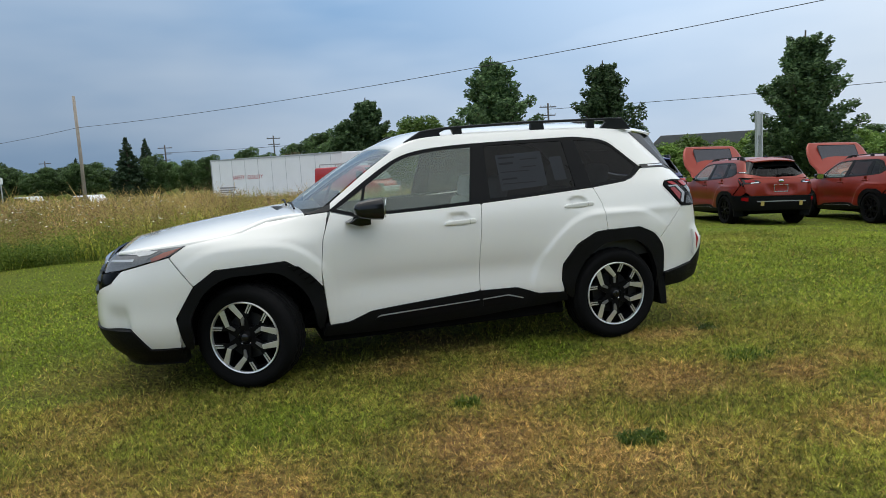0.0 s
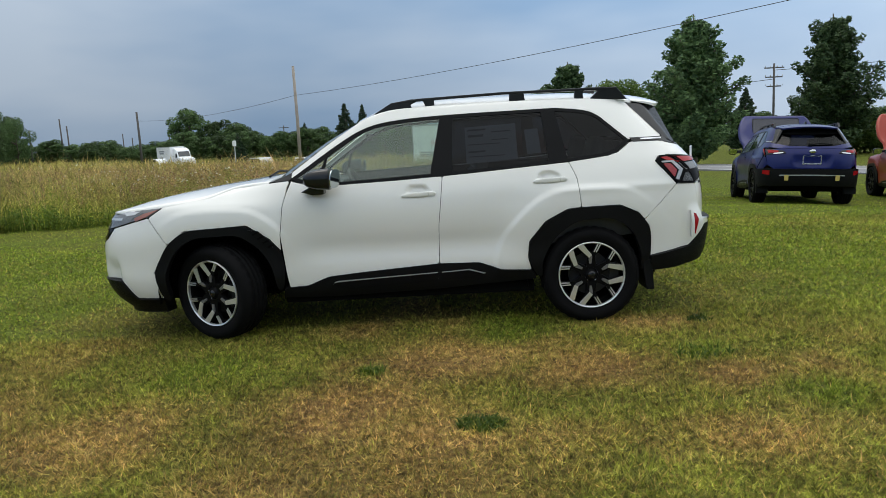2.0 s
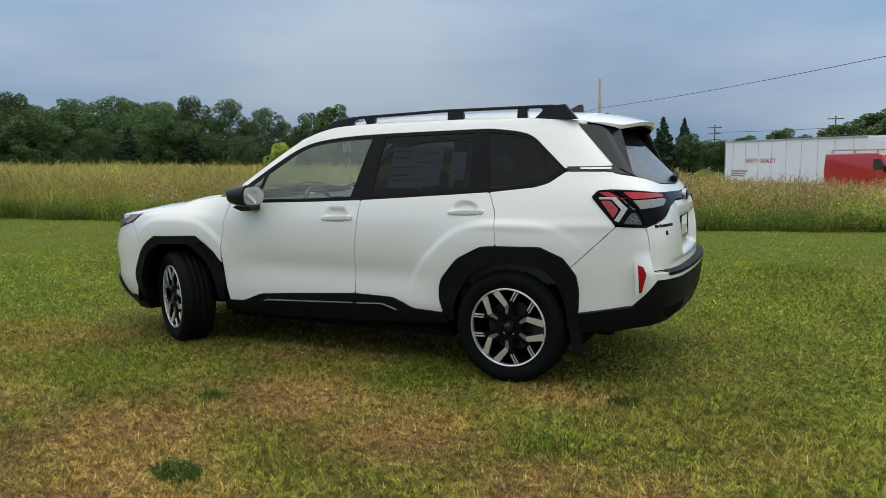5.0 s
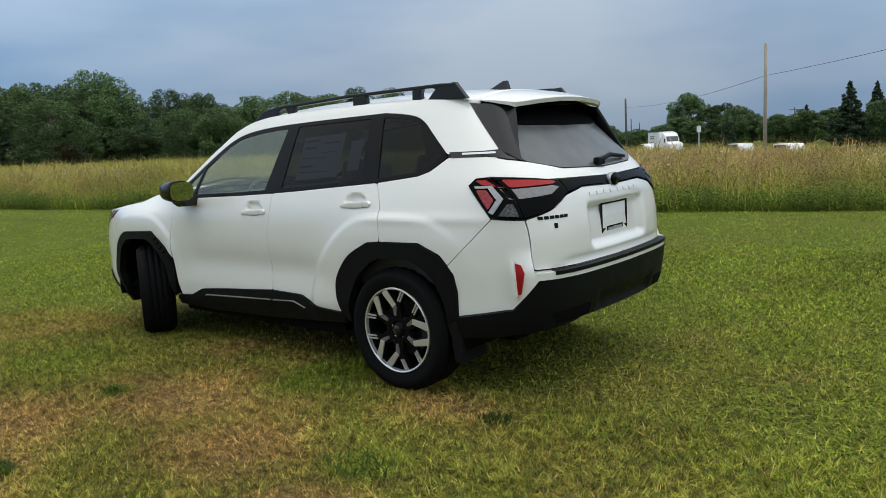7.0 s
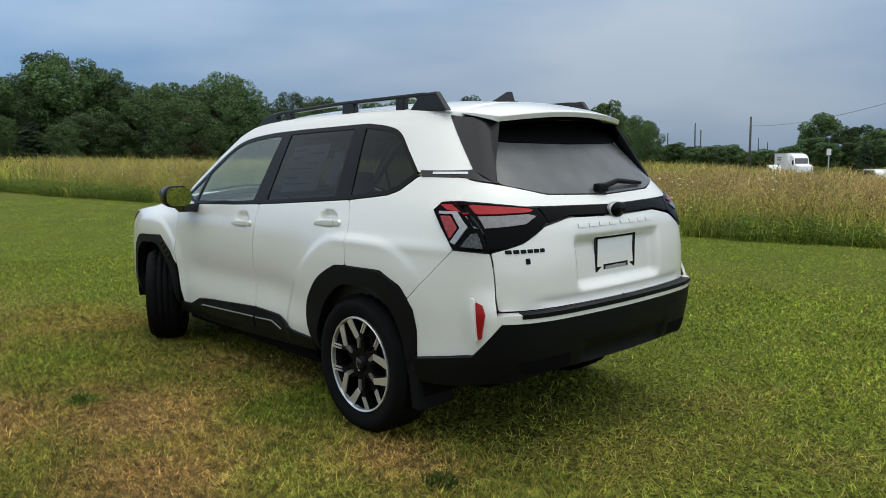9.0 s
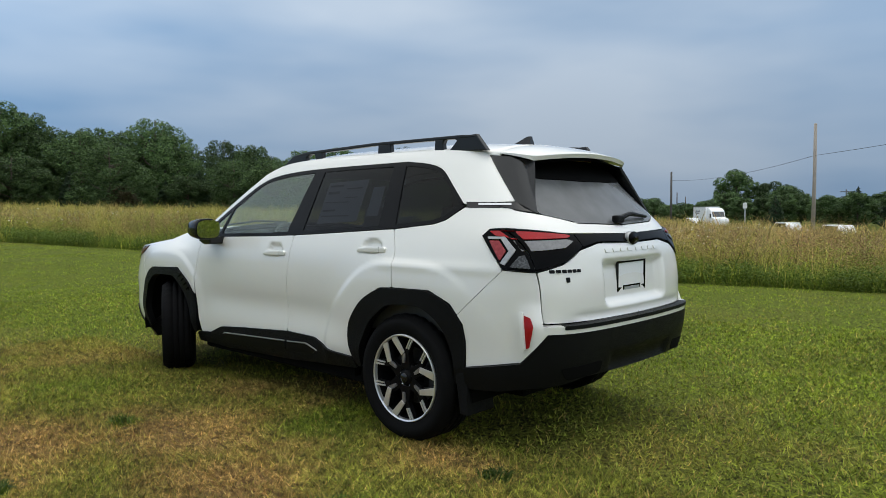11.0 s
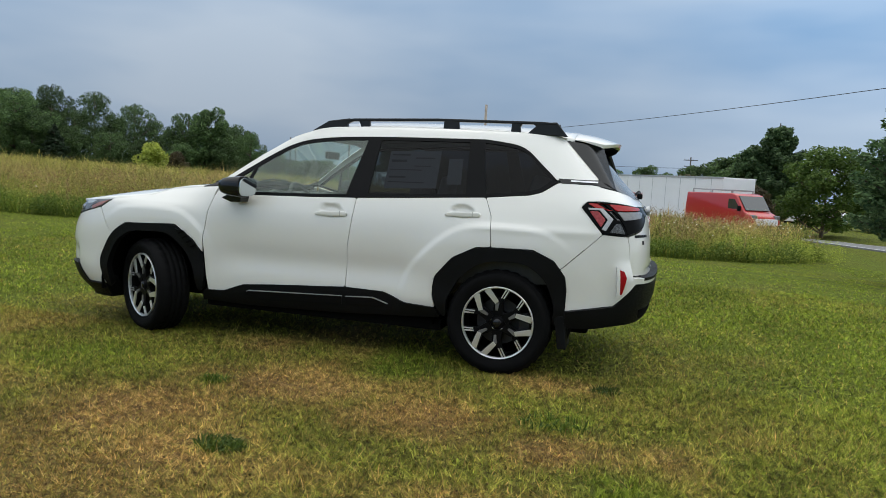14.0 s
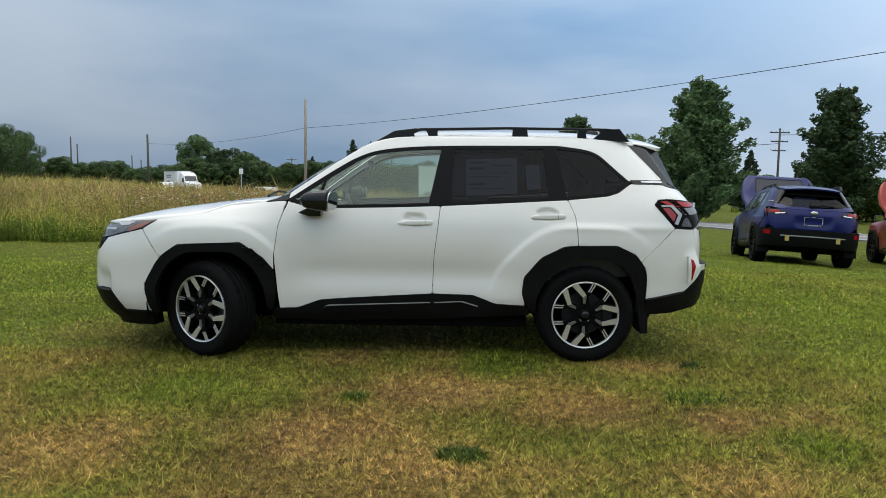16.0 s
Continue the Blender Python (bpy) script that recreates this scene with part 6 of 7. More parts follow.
    for v in panes:
        v.visible_shadow = False

    # wheels: the front pair may be turned
    for wx, st in ((-1.355, steer), (1.335, 0.0)):
        for sgn in (-1, 1):
            turn = Matrix.Rotation(radians(st) + (math.pi if sgn > 0 else 0), 4, "Z")
            king = Matrix.Translation((wx * sz[0], sgn * (0.89 * sz[1] - 0.14), 0.33))
            wheel(car, king @ turn @ Matrix.Translation((0, -0.14, 0)), not big)
    for sgn in (-1, 1):
        part("mud_flap", prism([(1.735, 0.20), (1.70, 0.42), (1.775, 0.42), (1.79, 0.20)], *sorted((sgn * 0.66, sgn * 0.875)), 0.006), M["clad"], car)
    if big:
        # papers on the inside of the rear side window
        V, N, F, dp = skin(sh, S((0.47, 1.17), (0.84, 1.19), (0.84, 1.445), (0.47, 1.43)), r=0.004, gap=0, lift=-0.010, depth=0.0, h=0.06)
        paper = part("window_sticker", skin_mesh("window_sticker", V, N, F, 0, M["paper"]), None, car, "white price sheet with grey print")
        for z0, x0, x1, hgt in ((1.40, 0.49, 0.62, 0.012), (1.355, 0.49, 0.60, 0.016), (1.30, 0.49, 0.72, 0.006), (1.245, 0.49, 0.61, 0.012), (1.215, 0.49, 0.75, 0.006), (1.385, 0.66, 0.80, 0.008), (1.33, 0.66, 0.78, 0.006)):
            V, N, F, dp = skin(sh, S((x0, z0), (x1, z0 + 0.004), (x1, z0 + 0.004 + hgt), (x0, z0 + hgt)), r=0, gap=0, lift=-0.0085, depth=0, h=0.05)
            part("print_bar", skin_mesh("print_bar", V, N, F, 0, M["ink"]), None, paper)
        V, N, F, dp = skin(sh, S((0.91, 1.22), (1.01, 1.225), (1.0, 1.40), (0.90, 1.395)), r=0.004, gap=0, lift=-0.012, depth=0.0, h=0.06)
        part("window_sticker", skin_mesh("window_sticker", V, N, F, 0, M["paper"]), None, car, "smaller pale sheet")
    return car


def ring_bm(R_, r, c, segs):
    """A steering wheel's rim, tilted to the driver."""
    bm = bmesh.new()
    rows = []
    tilt = Matrix.Rotation(radians(-28), 4, "Y")
    for i in range(segs):
        a = 2 * math.pi * i / segs
        rows.append([bm.verts.new(Vector(c) + tilt @ Vector((r * math.sin(b), (R_ + r * math.cos(b)) * math.cos(a), (R_ + r * math.cos(b)) * math.sin(a)))) for b in np.linspace(0, 2 * math.pi, 8, endpoint=False)])
    for i in range(segs):
        a, b = rows[i], rows[(i + 1) % segs]
        for k in range(8):
            bm.faces.new((a[k], a[(k + 1) % 8], b[(k + 1) % 8], b[k]))
    bmesh.ops.recalc_face_normals(bm, faces=bm.faces[:])
    return bm


def mirror_shell(sgn, sz):
    """Rounded mirror housing, open edge towards the tail."""
    bm = bmesh.new()
    bmesh.ops.create_uvsphere(bm, u_segments=28, v_segments=18, radius=1.0)
    for v in bm.verts:
        x, y, z = v.co
        e = 0.62
        sx = math.copysign(abs(x) ** e, x)
        sy, szz = math.copysign(abs(y) ** e, y), math.copysign(abs(z) ** e, z)
        px = -0.485 + (sx * 0.180 if sx < 0 else sx * 0.010)
        fall = 1 - 0.18 * max(0.0, -sx)
        v.co = (px * sz[0], sgn * (1.025 + (sy * sgn) * 0.085 * fall), (1.122 + szz * 0.074 * fall) * sz[2])
    bmesh.ops.recalc_face_normals(bm, faces=bm.faces[:])
    return bm


def mirror_pane(sgn, sz):
    """The mirror's glass, a rounded sheet at the housing's rear edge."""
    o = [(sgn * (1.025 + 0.074 * math.copysign(abs(math.cos(a)) ** 0.62, math.cos(a))), (1.122 + 0.063 * math.copysign(abs(math.sin(a)) ** 0.62, math.sin(a))) * sz[2]) for a in np.linspace(0, 2 * math.pi, 28, endpoint=False)]
    bm = prism(o, -0.476 * sz[0], -0.470 * sz[0], 0.0, "x")
    for v in bm.verts:
        v.co.x += 0.024 + 0.10 * (v.co.z - 1.122 * sz[2]) - 0.30 * (abs(v.co.y) - 1.025)
    return bm


def seat(car, x, y, z, material, rear=False):
    s = part("seat", box(x - 0.28, x + 0.22, y - 0.24, y + 0.24, z - 0.12, z + 0.08, 0.06, segs=3), material, car, "", True)
    b = box(-0.07, 0.07, -0.235, 0.235, 0.0, 0.60, 0.06, segs=3)
    part("seat_back", b, material, s, "", True, pose(x + 0.20, y, z, 0, 14 if not rear else 18, 0))
    h = box(-0.05, 0.05, -0.13, 0.13, 0.60, 0.79, 0.045, segs=3)
    part("head_rest", h, material, s, "", True, pose(x + 0.20, y, z - 0.0, 0, 13, 0))


white_car = suv("car", "pearl white estate car with black cladding, parked on a lawn", "white", pose(0, 0.008, 0, 0, 0, -0.8), "forward", steer=-28)

# ---- parked cars with raised bonnets ----
def settle(x, y, turn):
    """A pose on the sloping lawn, all four wheels on the ground."""
    e = 1.2
    gx_ = float(ground_z(x + e, y) - ground_z(x - e, y)) / (2 * e)
    gy_ = float(ground_z(x, y + e) - ground_z(x, y - e)) / (2 * e)
    tilt = Vector((0, 0, 1)).rotation_difference(Vector((-gx_, -gy_, 1))).to_matrix().to_4x4()
    return Matrix.Translation((x, y, float(ground_z(x, y)) + 0.01)) @ tilt @ Matrix.Rotation(radians(turn), 4, "Z")



blue_car = suv("car", "dark blue compact estate car, bonnet raised, on the lawn", "blue", pose(0, 0, 0), "compact", True, "blue_matt")
blue_car["group"] = "cars parked with raised bonnets"
blue_car.matrix_basis = settle(7.77, 9.4, -105)
orange_car = suv("car", "burnt orange compact estate car, bonnet raised, on the lawn", "orange", pose(0, 0, 0), "compact", True, "orange_matt")
orange_car["group"] = "cars parked with raised bonnets"
orange_car.matrix_basis = settle(11.0, 9.35, -105)
orange_car2 = copy_thing(orange_car, settle(13.6, 7.75, -105))

# ---- trees, poles, cables ----
def leaf_cloud(name, clumps, per, size, material, seed, flat=0.6):
    """A crown of leaves: around each clump's middle many small folded leaves, thicker towards the rim."""
    rng = np.random.RandomState(seed)
    C = np.array([c[:3] for c in clumps])
    R = np.array([c[3] for c in clumps])
    wgt = R ** 2 / np.sum(R ** 2)
    k = per * len(clumps)
    idx = rng.choice(len(clumps), k, p=wgt)
    d = rng.randn(k, 3)
    d /= np.linalg.norm(d, axis=1)[:, None]
    rad = R[idx] * (0.55 + 0.5 * rng.rand(k) ** 0.6)
    P = C[idx] + d * rad[:, None] * np.array([1, 1, flat])
    a = rng.randn(k, 3)
    a[:, 2] *= 0.6
    a /= np.linalg.norm(a, axis=1)[:, None]
    b = np.cross(a, d + 0.5 * rng.randn(k, 3))
    b /= np.maximum(np.linalg.norm(b, axis=1)[:, None], 1e-6)
    s = (size * (0.6 + 0.8 * rng.rand(k)))[:, None]
    V = np.stack([P - a * s, P - b * s * 0.5, P + a * s, P + b * s * 0.5], 1)
    V[:, 1:4:2, 2] -= s * 0.25
    me = bpy.data.meshes.new(name)
    me.vertices.add(k * 4)
    me.vertices.foreach_set("co", V.ravel().astype(np.float32))
    me.loops.add(k * 4)
    me.loops.foreach_set("vertex_index", np.arange(k * 4, dtype=np.int32))
    me.polygons.add(k)
    me.polygons.foreach_set("loop_start", np.arange(0, k * 4, 4, dtype=np.int32))
    me.materials.append(material)
    me.update(calc_edges=True)
    return me


def tree(kind, height, seed, material, leaf=0.16, per=170, label="", category="tree"):
    """A tree with tapered trunk, limbs and a crown of leaves; kind sets the crown's outline."""
    rng = np.random.RandomState(seed)
    ob = thing(category.replace(" ", "_"), label, category)
    clumps, limbs = [], bmesh.new()
    n = {"maple": 0, "round": 46, "spruce": 110, "bush": 30, "wood": 42}[kind]
    for i in range(66 if kind == "maple" else 0):
        # rising branches, each with clumps that shrink towards its tip
        f = (i + rng.rand()) / 66
        a, z0 = i * 2.4 + 0.8 * rng.rand(), height * (0.07 + 0.76 * f)
        reach = height * (0.025 + 0.31 * min(1.0, 0.7 + 1.8 * f) * (1 - f) ** 0.85) * (0.72 + 0.45 * rng.rand())
        rise = math.tan(radians(10 + 44 * f + 14 * rng.rand()))
        for q in (0.22, 0.45, 0.66, 0.84, 1.0):
            w = reach * q
            clumps.append((w * math.cos(a), w * math.sin(a), min(0.985 * height, z0 + w * rise), height * (0.066 - 0.036 * q) * (1.1 - 0.35 * f) * (0.8 + 0.45 * rng.rand())))
        join(limbs, tube([(0, 0, z0 - 0.02 * height), (w * 0.5 * math.cos(a), w * 0.5 * math.sin(a), z0 + w * 0.45 * rise), clumps[-1][:3]], height * 0.009, 5, height * 0.002))
    for i in range(n):
        f = (i + rng.rand()) / n
        a = i * 2.4 + rng.rand()
        if kind == "spruce":
            z = height * (0.06 + 0.93 * f)
            w = height * 0.27 * (1 - f) ** 0.8 * (0.45 + 0.6 * rng.rand())
            r = height * 0.085 * (1.12 - f)
        elif kind == "bush":
            z = height * (0.15 + 0.7 * f)
            w = height * 0.5 * math.sin(math.pi * min(1, 0.25 + 0.72 * f)) * rng.rand() ** 0.5
            r = height * (0.16 + 0.1 * rng.rand())
        else:
            z = height * ((0.04 if kind == "wood" else 0.14) + 0.84 * f)
            w = height * 0.38 * math.sin(math.pi * min(1, 0.22 + 0.70 * f)) ** 0.6 * (0.35 + 0.75 * rng.rand())
            r = height * (0.07 + 0.09 * rng.rand())
        c = (w * math.cos(a), w * math.sin(a), z, r)
        clumps.append(c)
        if i % 3 == 0 and kind != "bush":
            z0 = max(0.05 * height, z - w * (0.2 if kind == "spruce" else 0.75))
            join(limbs, tube([(0, 0, z0), (c[0] * 0.5, c[1] * 0.5, (z0 + z) / 2 - 0.03 * height), (c[0], c[1], z)], height * 0.012, 5, height * 0.003))
    top = 0.5 if kind == "bush" else 0.93
    tr = tube([(0, 0, -0.3), (0.01 * height, 0, 0.3 * height), (0, 0.01 * height, top * height)], height * 0.022, 8, height * 0.004)
    part("trunk", join(tr, limbs), M["bark"], ob)
    part("crown", leaf_cloud("crown", clumps, per, leaf, material, seed, {"spruce": 0.45, "maple": 1.1}.get(kind, 0.75)), material, ob)
    return ob


def plant_at(ob, x, y, turn=0.0, size=1.0, squash=1.0):
    ob.scale = (size * squash, size * squash, size)
    ob.location = (x, y, float(ground_z(x, y)) - 0.03)
    ob.rotation_euler = (0, 0, turn)
    return ob


def plant_copy(ob, x, y, turn, size, squash=1.0, label=""):
    c = copy_thing(ob, pose(0, 0, 0))
    plant_at(c, x, y, turn, size, squash)
    if label:
        c["label"] = label
    return c


def polar(az, d, ox=0.2, oy=-6.0):
    """A place by its bearing from the lawn (degrees clockwise from straight over the car) and distance."""
    return ox + d * math.sin(radians(az)), oy + d * math.cos(radians(az))


maple = tree("maple", 9.5, 1, M["leaf_maple"], 0.115, 140, "dense upright maple tree with dark green leaves", "tree")
plant_at(maple, 15.3, 35.5, 0, 0.95, 1.12)
plant_copy(maple, 27.2, 42.8, 2.0, 1.05, 1.08)
plant_copy(maple, *polar(44.3, 50, -1.6, -5.7), 4.0, 1.02, 1.18)
maple_small = tree("maple", 8.0, 5, M["leaf_maple"], 0.115, 130, "maple tree with dark green leaves beyond the road", "tree")
plant_at(maple_small, 13.2, 61.4, 0, 1.16, 1.2)
plant_copy(maple_small, 11.2, 62.5, 1.0, 0.9)
round_tree = tree("round", 5.6, 8, M["leaf_light"], 0.11, 300, "rounded light green tree on the verge beyond the road", "tree")
plant_at(round_tree, 13.9, 47.0, 0, 1.0, 1.1)
oak = tree("wood", 14.0, 12, M["leaf_wood"], 0.17, 360, "broad woodland tree with dark green leaves", "tree")
oak2 = tree("wood", 11.5, 14, M["leaf_wood"], 0.17, 360, "woodland tree with dense dark foliage", "tree")
spruce = tree("spruce", 6.5, 16, M["leaf_pine"], 0.15, 130, "dark conical spruce beyond the meadow", "spruce tree")
scrub = tree("bush", 3.6, 18, M["leaf_brown"], 0.13, 150, "reddish brown scrub bush", "bush")
bush = tree("bush", 3.0, 20, M["leaf_light"], 0.12, 150, "light green bush beyond the road", "bush")
plant_at(oak, *polar(-61, 112))
plant_at(oak2, *polar(-66, 110))
plant_at(spruce, *polar(-6.3, 84))
plant_at(scrub, *polar(4.2, 62))
plant_at(bush, *polar(31.0, 60), 0, 1.1, 1.3)
wood_rng = np.random.RandomState(77)
az = -90.0
while az < -29.5:
    az += 0.6 + 1.1 * wood_rng.rand()
    swell = float(np.interp(az, [-88, -78, -74, -70, -66, -62, -57, -52, -44, -36, -29], [1.02, 1.08, 1.25, 1.04, 0.96, 1.10, 0.92, 0.82, 0.79, 0.74, 0.66]))
    size = swell * (0.70 + 0.40 * wood_rng.rand())
    tall = wood_rng.rand() < 0.5
    plant_copy(oak if tall else oak2, *polar(az, 114 + 16 * wood_rng.rand()), wood_rng.rand() * 6, size * (1.0 if tall else 1.15), 0.75 + 0.4 * wood_rng.rand())
az = -88.0
while az < -31:
    az += 0.7 + 2.0 * wood_rng.rand()
    kind_ = wood_rng.choice([0, 1, 2])
    size = 0.30 + 0.38 * wood_rng.rand()
    plant_copy((oak2, oak, spruce)[kind_], *polar(az, 98 + 10 * wood_rng.rand()), wood_rng.rand() * 6, size * (1.6 if kind_ == 2 else 1), 1.0 + 0.5 * wood_rng.rand(), "lower young tree at the edge of the wood")

for x_, y_, s_ in ((8.5, -17.5, 0.70), (13.0, -15.5, 0.62), (4.5, -21.0, 0.66)):
    plant_copy(oak, x_, y_, x_, s_, 0.9, "tall dark tree at the back of the lawn")

# ---- weeds that stand in clumps in the meadow ----
def weed_clumps(name, spots, per, leaf, material, seed, label, flat=1.0):
    """Clumps of small leaves; each spot is x, y, radius, height of its top."""
    clumps = []
    for x, y, r, top in spots:
        z = float(ground_z(x, y))
        steps = max(1, int(round(top / (1.4 * r))))
        for i in range(steps):
            f = (i + 0.5) / steps
            clumps.append((x, y, z + top * f * 0.92, r * (1.1 - 0.35 * f)))
    tagged(new(name, leaf_cloud(name, clumps, per, leaf, material, seed, flat)), label, "weeds", kind="stuff")


def scatter(n, depth0, depth1, x0, x1, seed, cell, cut):
    """Spots in the meadow between two depths behind its mown edge, gathered in drifts."""
    rng = np.random.RandomState(seed)
    out = []
    while len(out) < n:
        x = x0 + (x1 - x0) * rng.rand()
        y = float(np.interp(x, EDGE_X, EDGE_Y)) + depth0 + (depth1 - depth0) * rng.rand() ** 1.4
        if value_noise(x, y, cell, seed + 1) > cut and bool(in_field(np.array([x]), np.array([y]), 0.02)[0]):
            out.append((x, y, rng.rand(), rng.rand()))
    return out


weed_clumps("edge_weed_clumps", [(x, y, 0.10 + 0.16 * a, 0.16 + 0.34 * b) for x, y, a, b in scatter(1500, 0.02, 1.3, -26, 8, 81, 0.9, 0.30)], 70, 0.020, M["edge_weed"], 82, "rank dark green weeds along the edge of the mown lawn")
weed_clumps("green_meadow_clumps", [(x, y, 0.14 + 0.22 * a, 0.40 + 0.42 * b) for x, y, a, b in scatter(1500, 0.4, 12.0, -26, 8, 83, 1.8, 0.42)], 60, 0.019, M["tall_green"], 84, "leafy green weeds standing in the meadow")
weed_clumps("brown_meadow_clumps", [(x, y, 0.12 + 0.20 * a, 0.60 + 0.40 * b) for x, y, a, b in scatter(1300, 1.5, 16.0, -24, 8, 85, 3.0, 0.45)], 34, 0.019, M["tall_brown"], 86, "brown seed heads of weeds in the meadow", 1.3)
weed_clumps("straw_meadow_clumps", [(x, y, 0.12 + 0.20 * a, 0.55 + 0.40 * b) for x, y, a, b in scatter(1300, 0.8, 16.0, -26, 4, 87, 2.4, 0.45)], 34, 0.019, M["tall_straw"], 88, "straw-coloured weeds in the meadow", 1.3)
rng_ = np.random.RandomState(90)
weed_clumps("verge_weed_clumps", [(4.2 + 2.9 * u + 0.5 * rng_.randn(), 12.8 + 3.8 * u + 0.5 * rng_.randn(), 0.15 + 0.15 * rng_.rand(), 0.35 + 0.35 * rng_.rand()) for u in rng_.rand(130)], 60, 0.020, M["tall_green"], 89, "rough green weeds at the end of the meadow")

# ---- poles and cables ----
def utility_pole(x, y, top, label, arms=0, r=0.13, wood="silhouette_pole"):
    z = float(ground_z(x, y))
    ob = thing("utility_pole", label, "utility pole", Matrix.Translation((x, y, z)))
    part("shaft", tube([(0, 0, -0.2), (0.02, 0, top * 0.5), (0, 0, top)], r, 10, r * 0.72), M[wood], ob, "", True)
    for i in range(arms):
        h = top - 0.45 - 0.95 * i
        arm = part("cross_arm", box(-1.05 + 0.15 * i, 1.05 - 0.15 * i, -0.05, 0.05, h - 0.06, h + 0.06, 0.01), M[wood], ob)
        for k in (-0.9, -0.35, 0.35, 0.9):
            part("insulator", lathe_up([(0.03, 0.0), (0.05, 0.05), (0.03, 0.1), (0.045, 0.14), (0.001, 0.17)], (k, 0, h + 0.06)), M["galv"], arm)
    return ob


def lathe_up(profile, c):
    bm = lathe(profile, 8)
    for v in bm.verts:
        v.co = Vector((v.co.x + c[0], v.co.z + c[1], v.co.y + c[2]))
    return bm


def cable(a, b, sag, label, r=0.013):
    pts = []
    for i in range(33):
        t = i / 32
        p = Vector(a).lerp(Vector(b), t)
        p.z -= sag * 4 * t * (1 - t)
        pts.append(p)
    tagged(part("power_cable", tube(pts, r, 6), M["cable"]), label, "cable")


P1, P2 = (-9.19, 47.71), (-32.5, 78.2)
g1, g2 = float(ground_z(*P1)), float(ground_z(*P2))
utility_pole(*P1, 6.75 - g1, "weathered grey wooden utility pole standing in the meadow", wood="wood_pole")
utility_pole(*P2, 5.6 - g2, "distant slim wooden utility pole by the road", r=0.15)
cable((P1[0], P1[1], 4.7), (37.4, -13.3, 8.46), 1.2, "thin black overhead cable from the meadow pole")
cable((P1[0], P1[1], 4.7), (P2[0], P2[1], 4.6), 0.5, "thin black overhead cable between two poles")
for px_, py_, top_, arms_ in ((36.9, 71.6, 7.0, 3), (-7.0, 118.0, 5.8, 3), (9.5, 114.0, 6.4, 2), (-30.0, 150.0, 4.9, 3), (-38.0, 152.0, 4.6, 2)):
    utility_pole(px_, py_, top_ - float(ground_z(px_, py_)), "distant wooden power pole with cross arms", arms_, 0.14)
for az_, el_, d_ in ((-28.1, 1.7, 150), (-26.2, 2.4, 150), (-25.8, 1.9, 150), (-29.5, 1.1, 190), (-22.3, 1.2, 190), (-21.7, 0.9, 190), (-18.5, 1.3, 170), (-19.2, 1.0, 170)):
    x_, y_ = polar(az_, d_)
    utility_pole(x_, y_, 1.3 + d_ * math.tan(radians(el_)) - float(ground_z(x_, y_)), "slim distant lamp or power pole", 0, 0.16)
cable((36.9, 71.6, 6.3), (90, 20, 7.5), 0.6, "distant overhead power cable beyond the trees", 0.03)
cable((36.9, 71.6, 5.4), (-7.0, 118.0, 4.6), 0.6, "distant overhead power cable beyond the trees", 0.03)


# ---- more trees, bushes, hedges ----
def more(ob, spots, label=""):
    rng = np.random.RandomState(len(spots) * 7 + 1)
    for x, y, s, q in spots:
        plant_copy(ob, x, y, rng.rand() * 6, s, q, label)


more(spruce, [(-7.6, 84.0, 1.0, 0.9), (-16.5, 95.0, 0.75, 1.0), (*polar(-14.4, 100), 0.72, 1.0), (31.5, 66.0, 0.95, 1.1)])
leafy_far = tree("round", 6.0, 23, M["leaf_wood"], 0.13, 240, "rounded dark green tree beyond the meadow", "tree")
plant_at(leafy_far, -43.5, 130.5, 0.5, 1.45)
more(leafy_far, [(-38.5, 131.0, 1.1, 1.2), (-34.0, 128.0, 1.0, 1.3), (*polar(-32.0, 108), 1.45, 0.85), (*polar(-31.0, 112), 0.95, 1.1), (*polar(-9.3, 98), 0.65, 1.3), (*polar(-11.3, 104), 0.6, 1.4), (*polar(-4.7, 86), 0.7, 1.0),
                 (*polar(-2.0, 88), 0.6, 1.2), (*polar(-0.8, 84), 0.65, 1.1), (*polar(1.8, 74), 0.7, 1.0), (*polar(3.0, 72), 0.6, 1.1), (*polar(5.4, 70), 0.75, 1.2), (*polar(7.6, 74), 0.95, 1.2), (*polar(9.0, 70), 0.85, 1.2), (*polar(17.0, 80), 1.0, 1.2), (*polar(19.0, 84), 0.9, 1.2)])
more(leafy_far, [(*polar(a, 114 + (i * 7) % 13), 0.56 + 0.16 * ((i * 5) % 4) / 3, 1.5) for i, a in enumerate(np.arange(-27, 10, 1.25))], "low dark tree in the row beyond the road")
more(scrub, [(*polar(a, 58 + (i * 3) % 7), 0.85 + 0.12 * (i % 3), 1.1) for i, a in enumerate((1.8, 3.0, 5.2, 6.3, 7.4, 8.6, 9.8))])
yellow_bush = tree("bush", 3.4, 25, M["leaf_yellow"], 0.15, 130, "bright yellow-green rounded bush in front of the wood", "bush")
plant_at(yellow_bush, *polar(-35.6, 92), 0, 1.05, 0.95)
more(scrub, [(*polar(-34.0, 94), 0.75, 0.9), (*polar(-63.0, 98), 0.9, 1.2)], "dull brown-green shrub at the edge of the wood")
more(bush, [(*polar(a, 60 + (i * 5) % 9), 1.0 + 0.2 * (i % 2), 1.3) for i, a in enumerate((33.5, 35.4, 37.6, 40.0, 42.5, 46.0, 48.5, 50.5))], "rounded green bush beyond the road")
more(leafy_far, [(*polar(a, 175 + (i * 11) % 25), 0.55 + 0.2 * ((i * 7) % 5) / 5, 2.2) for i, a in enumerate(np.arange(-30.5, -8, 0.9))], "low far tree on the skyline")
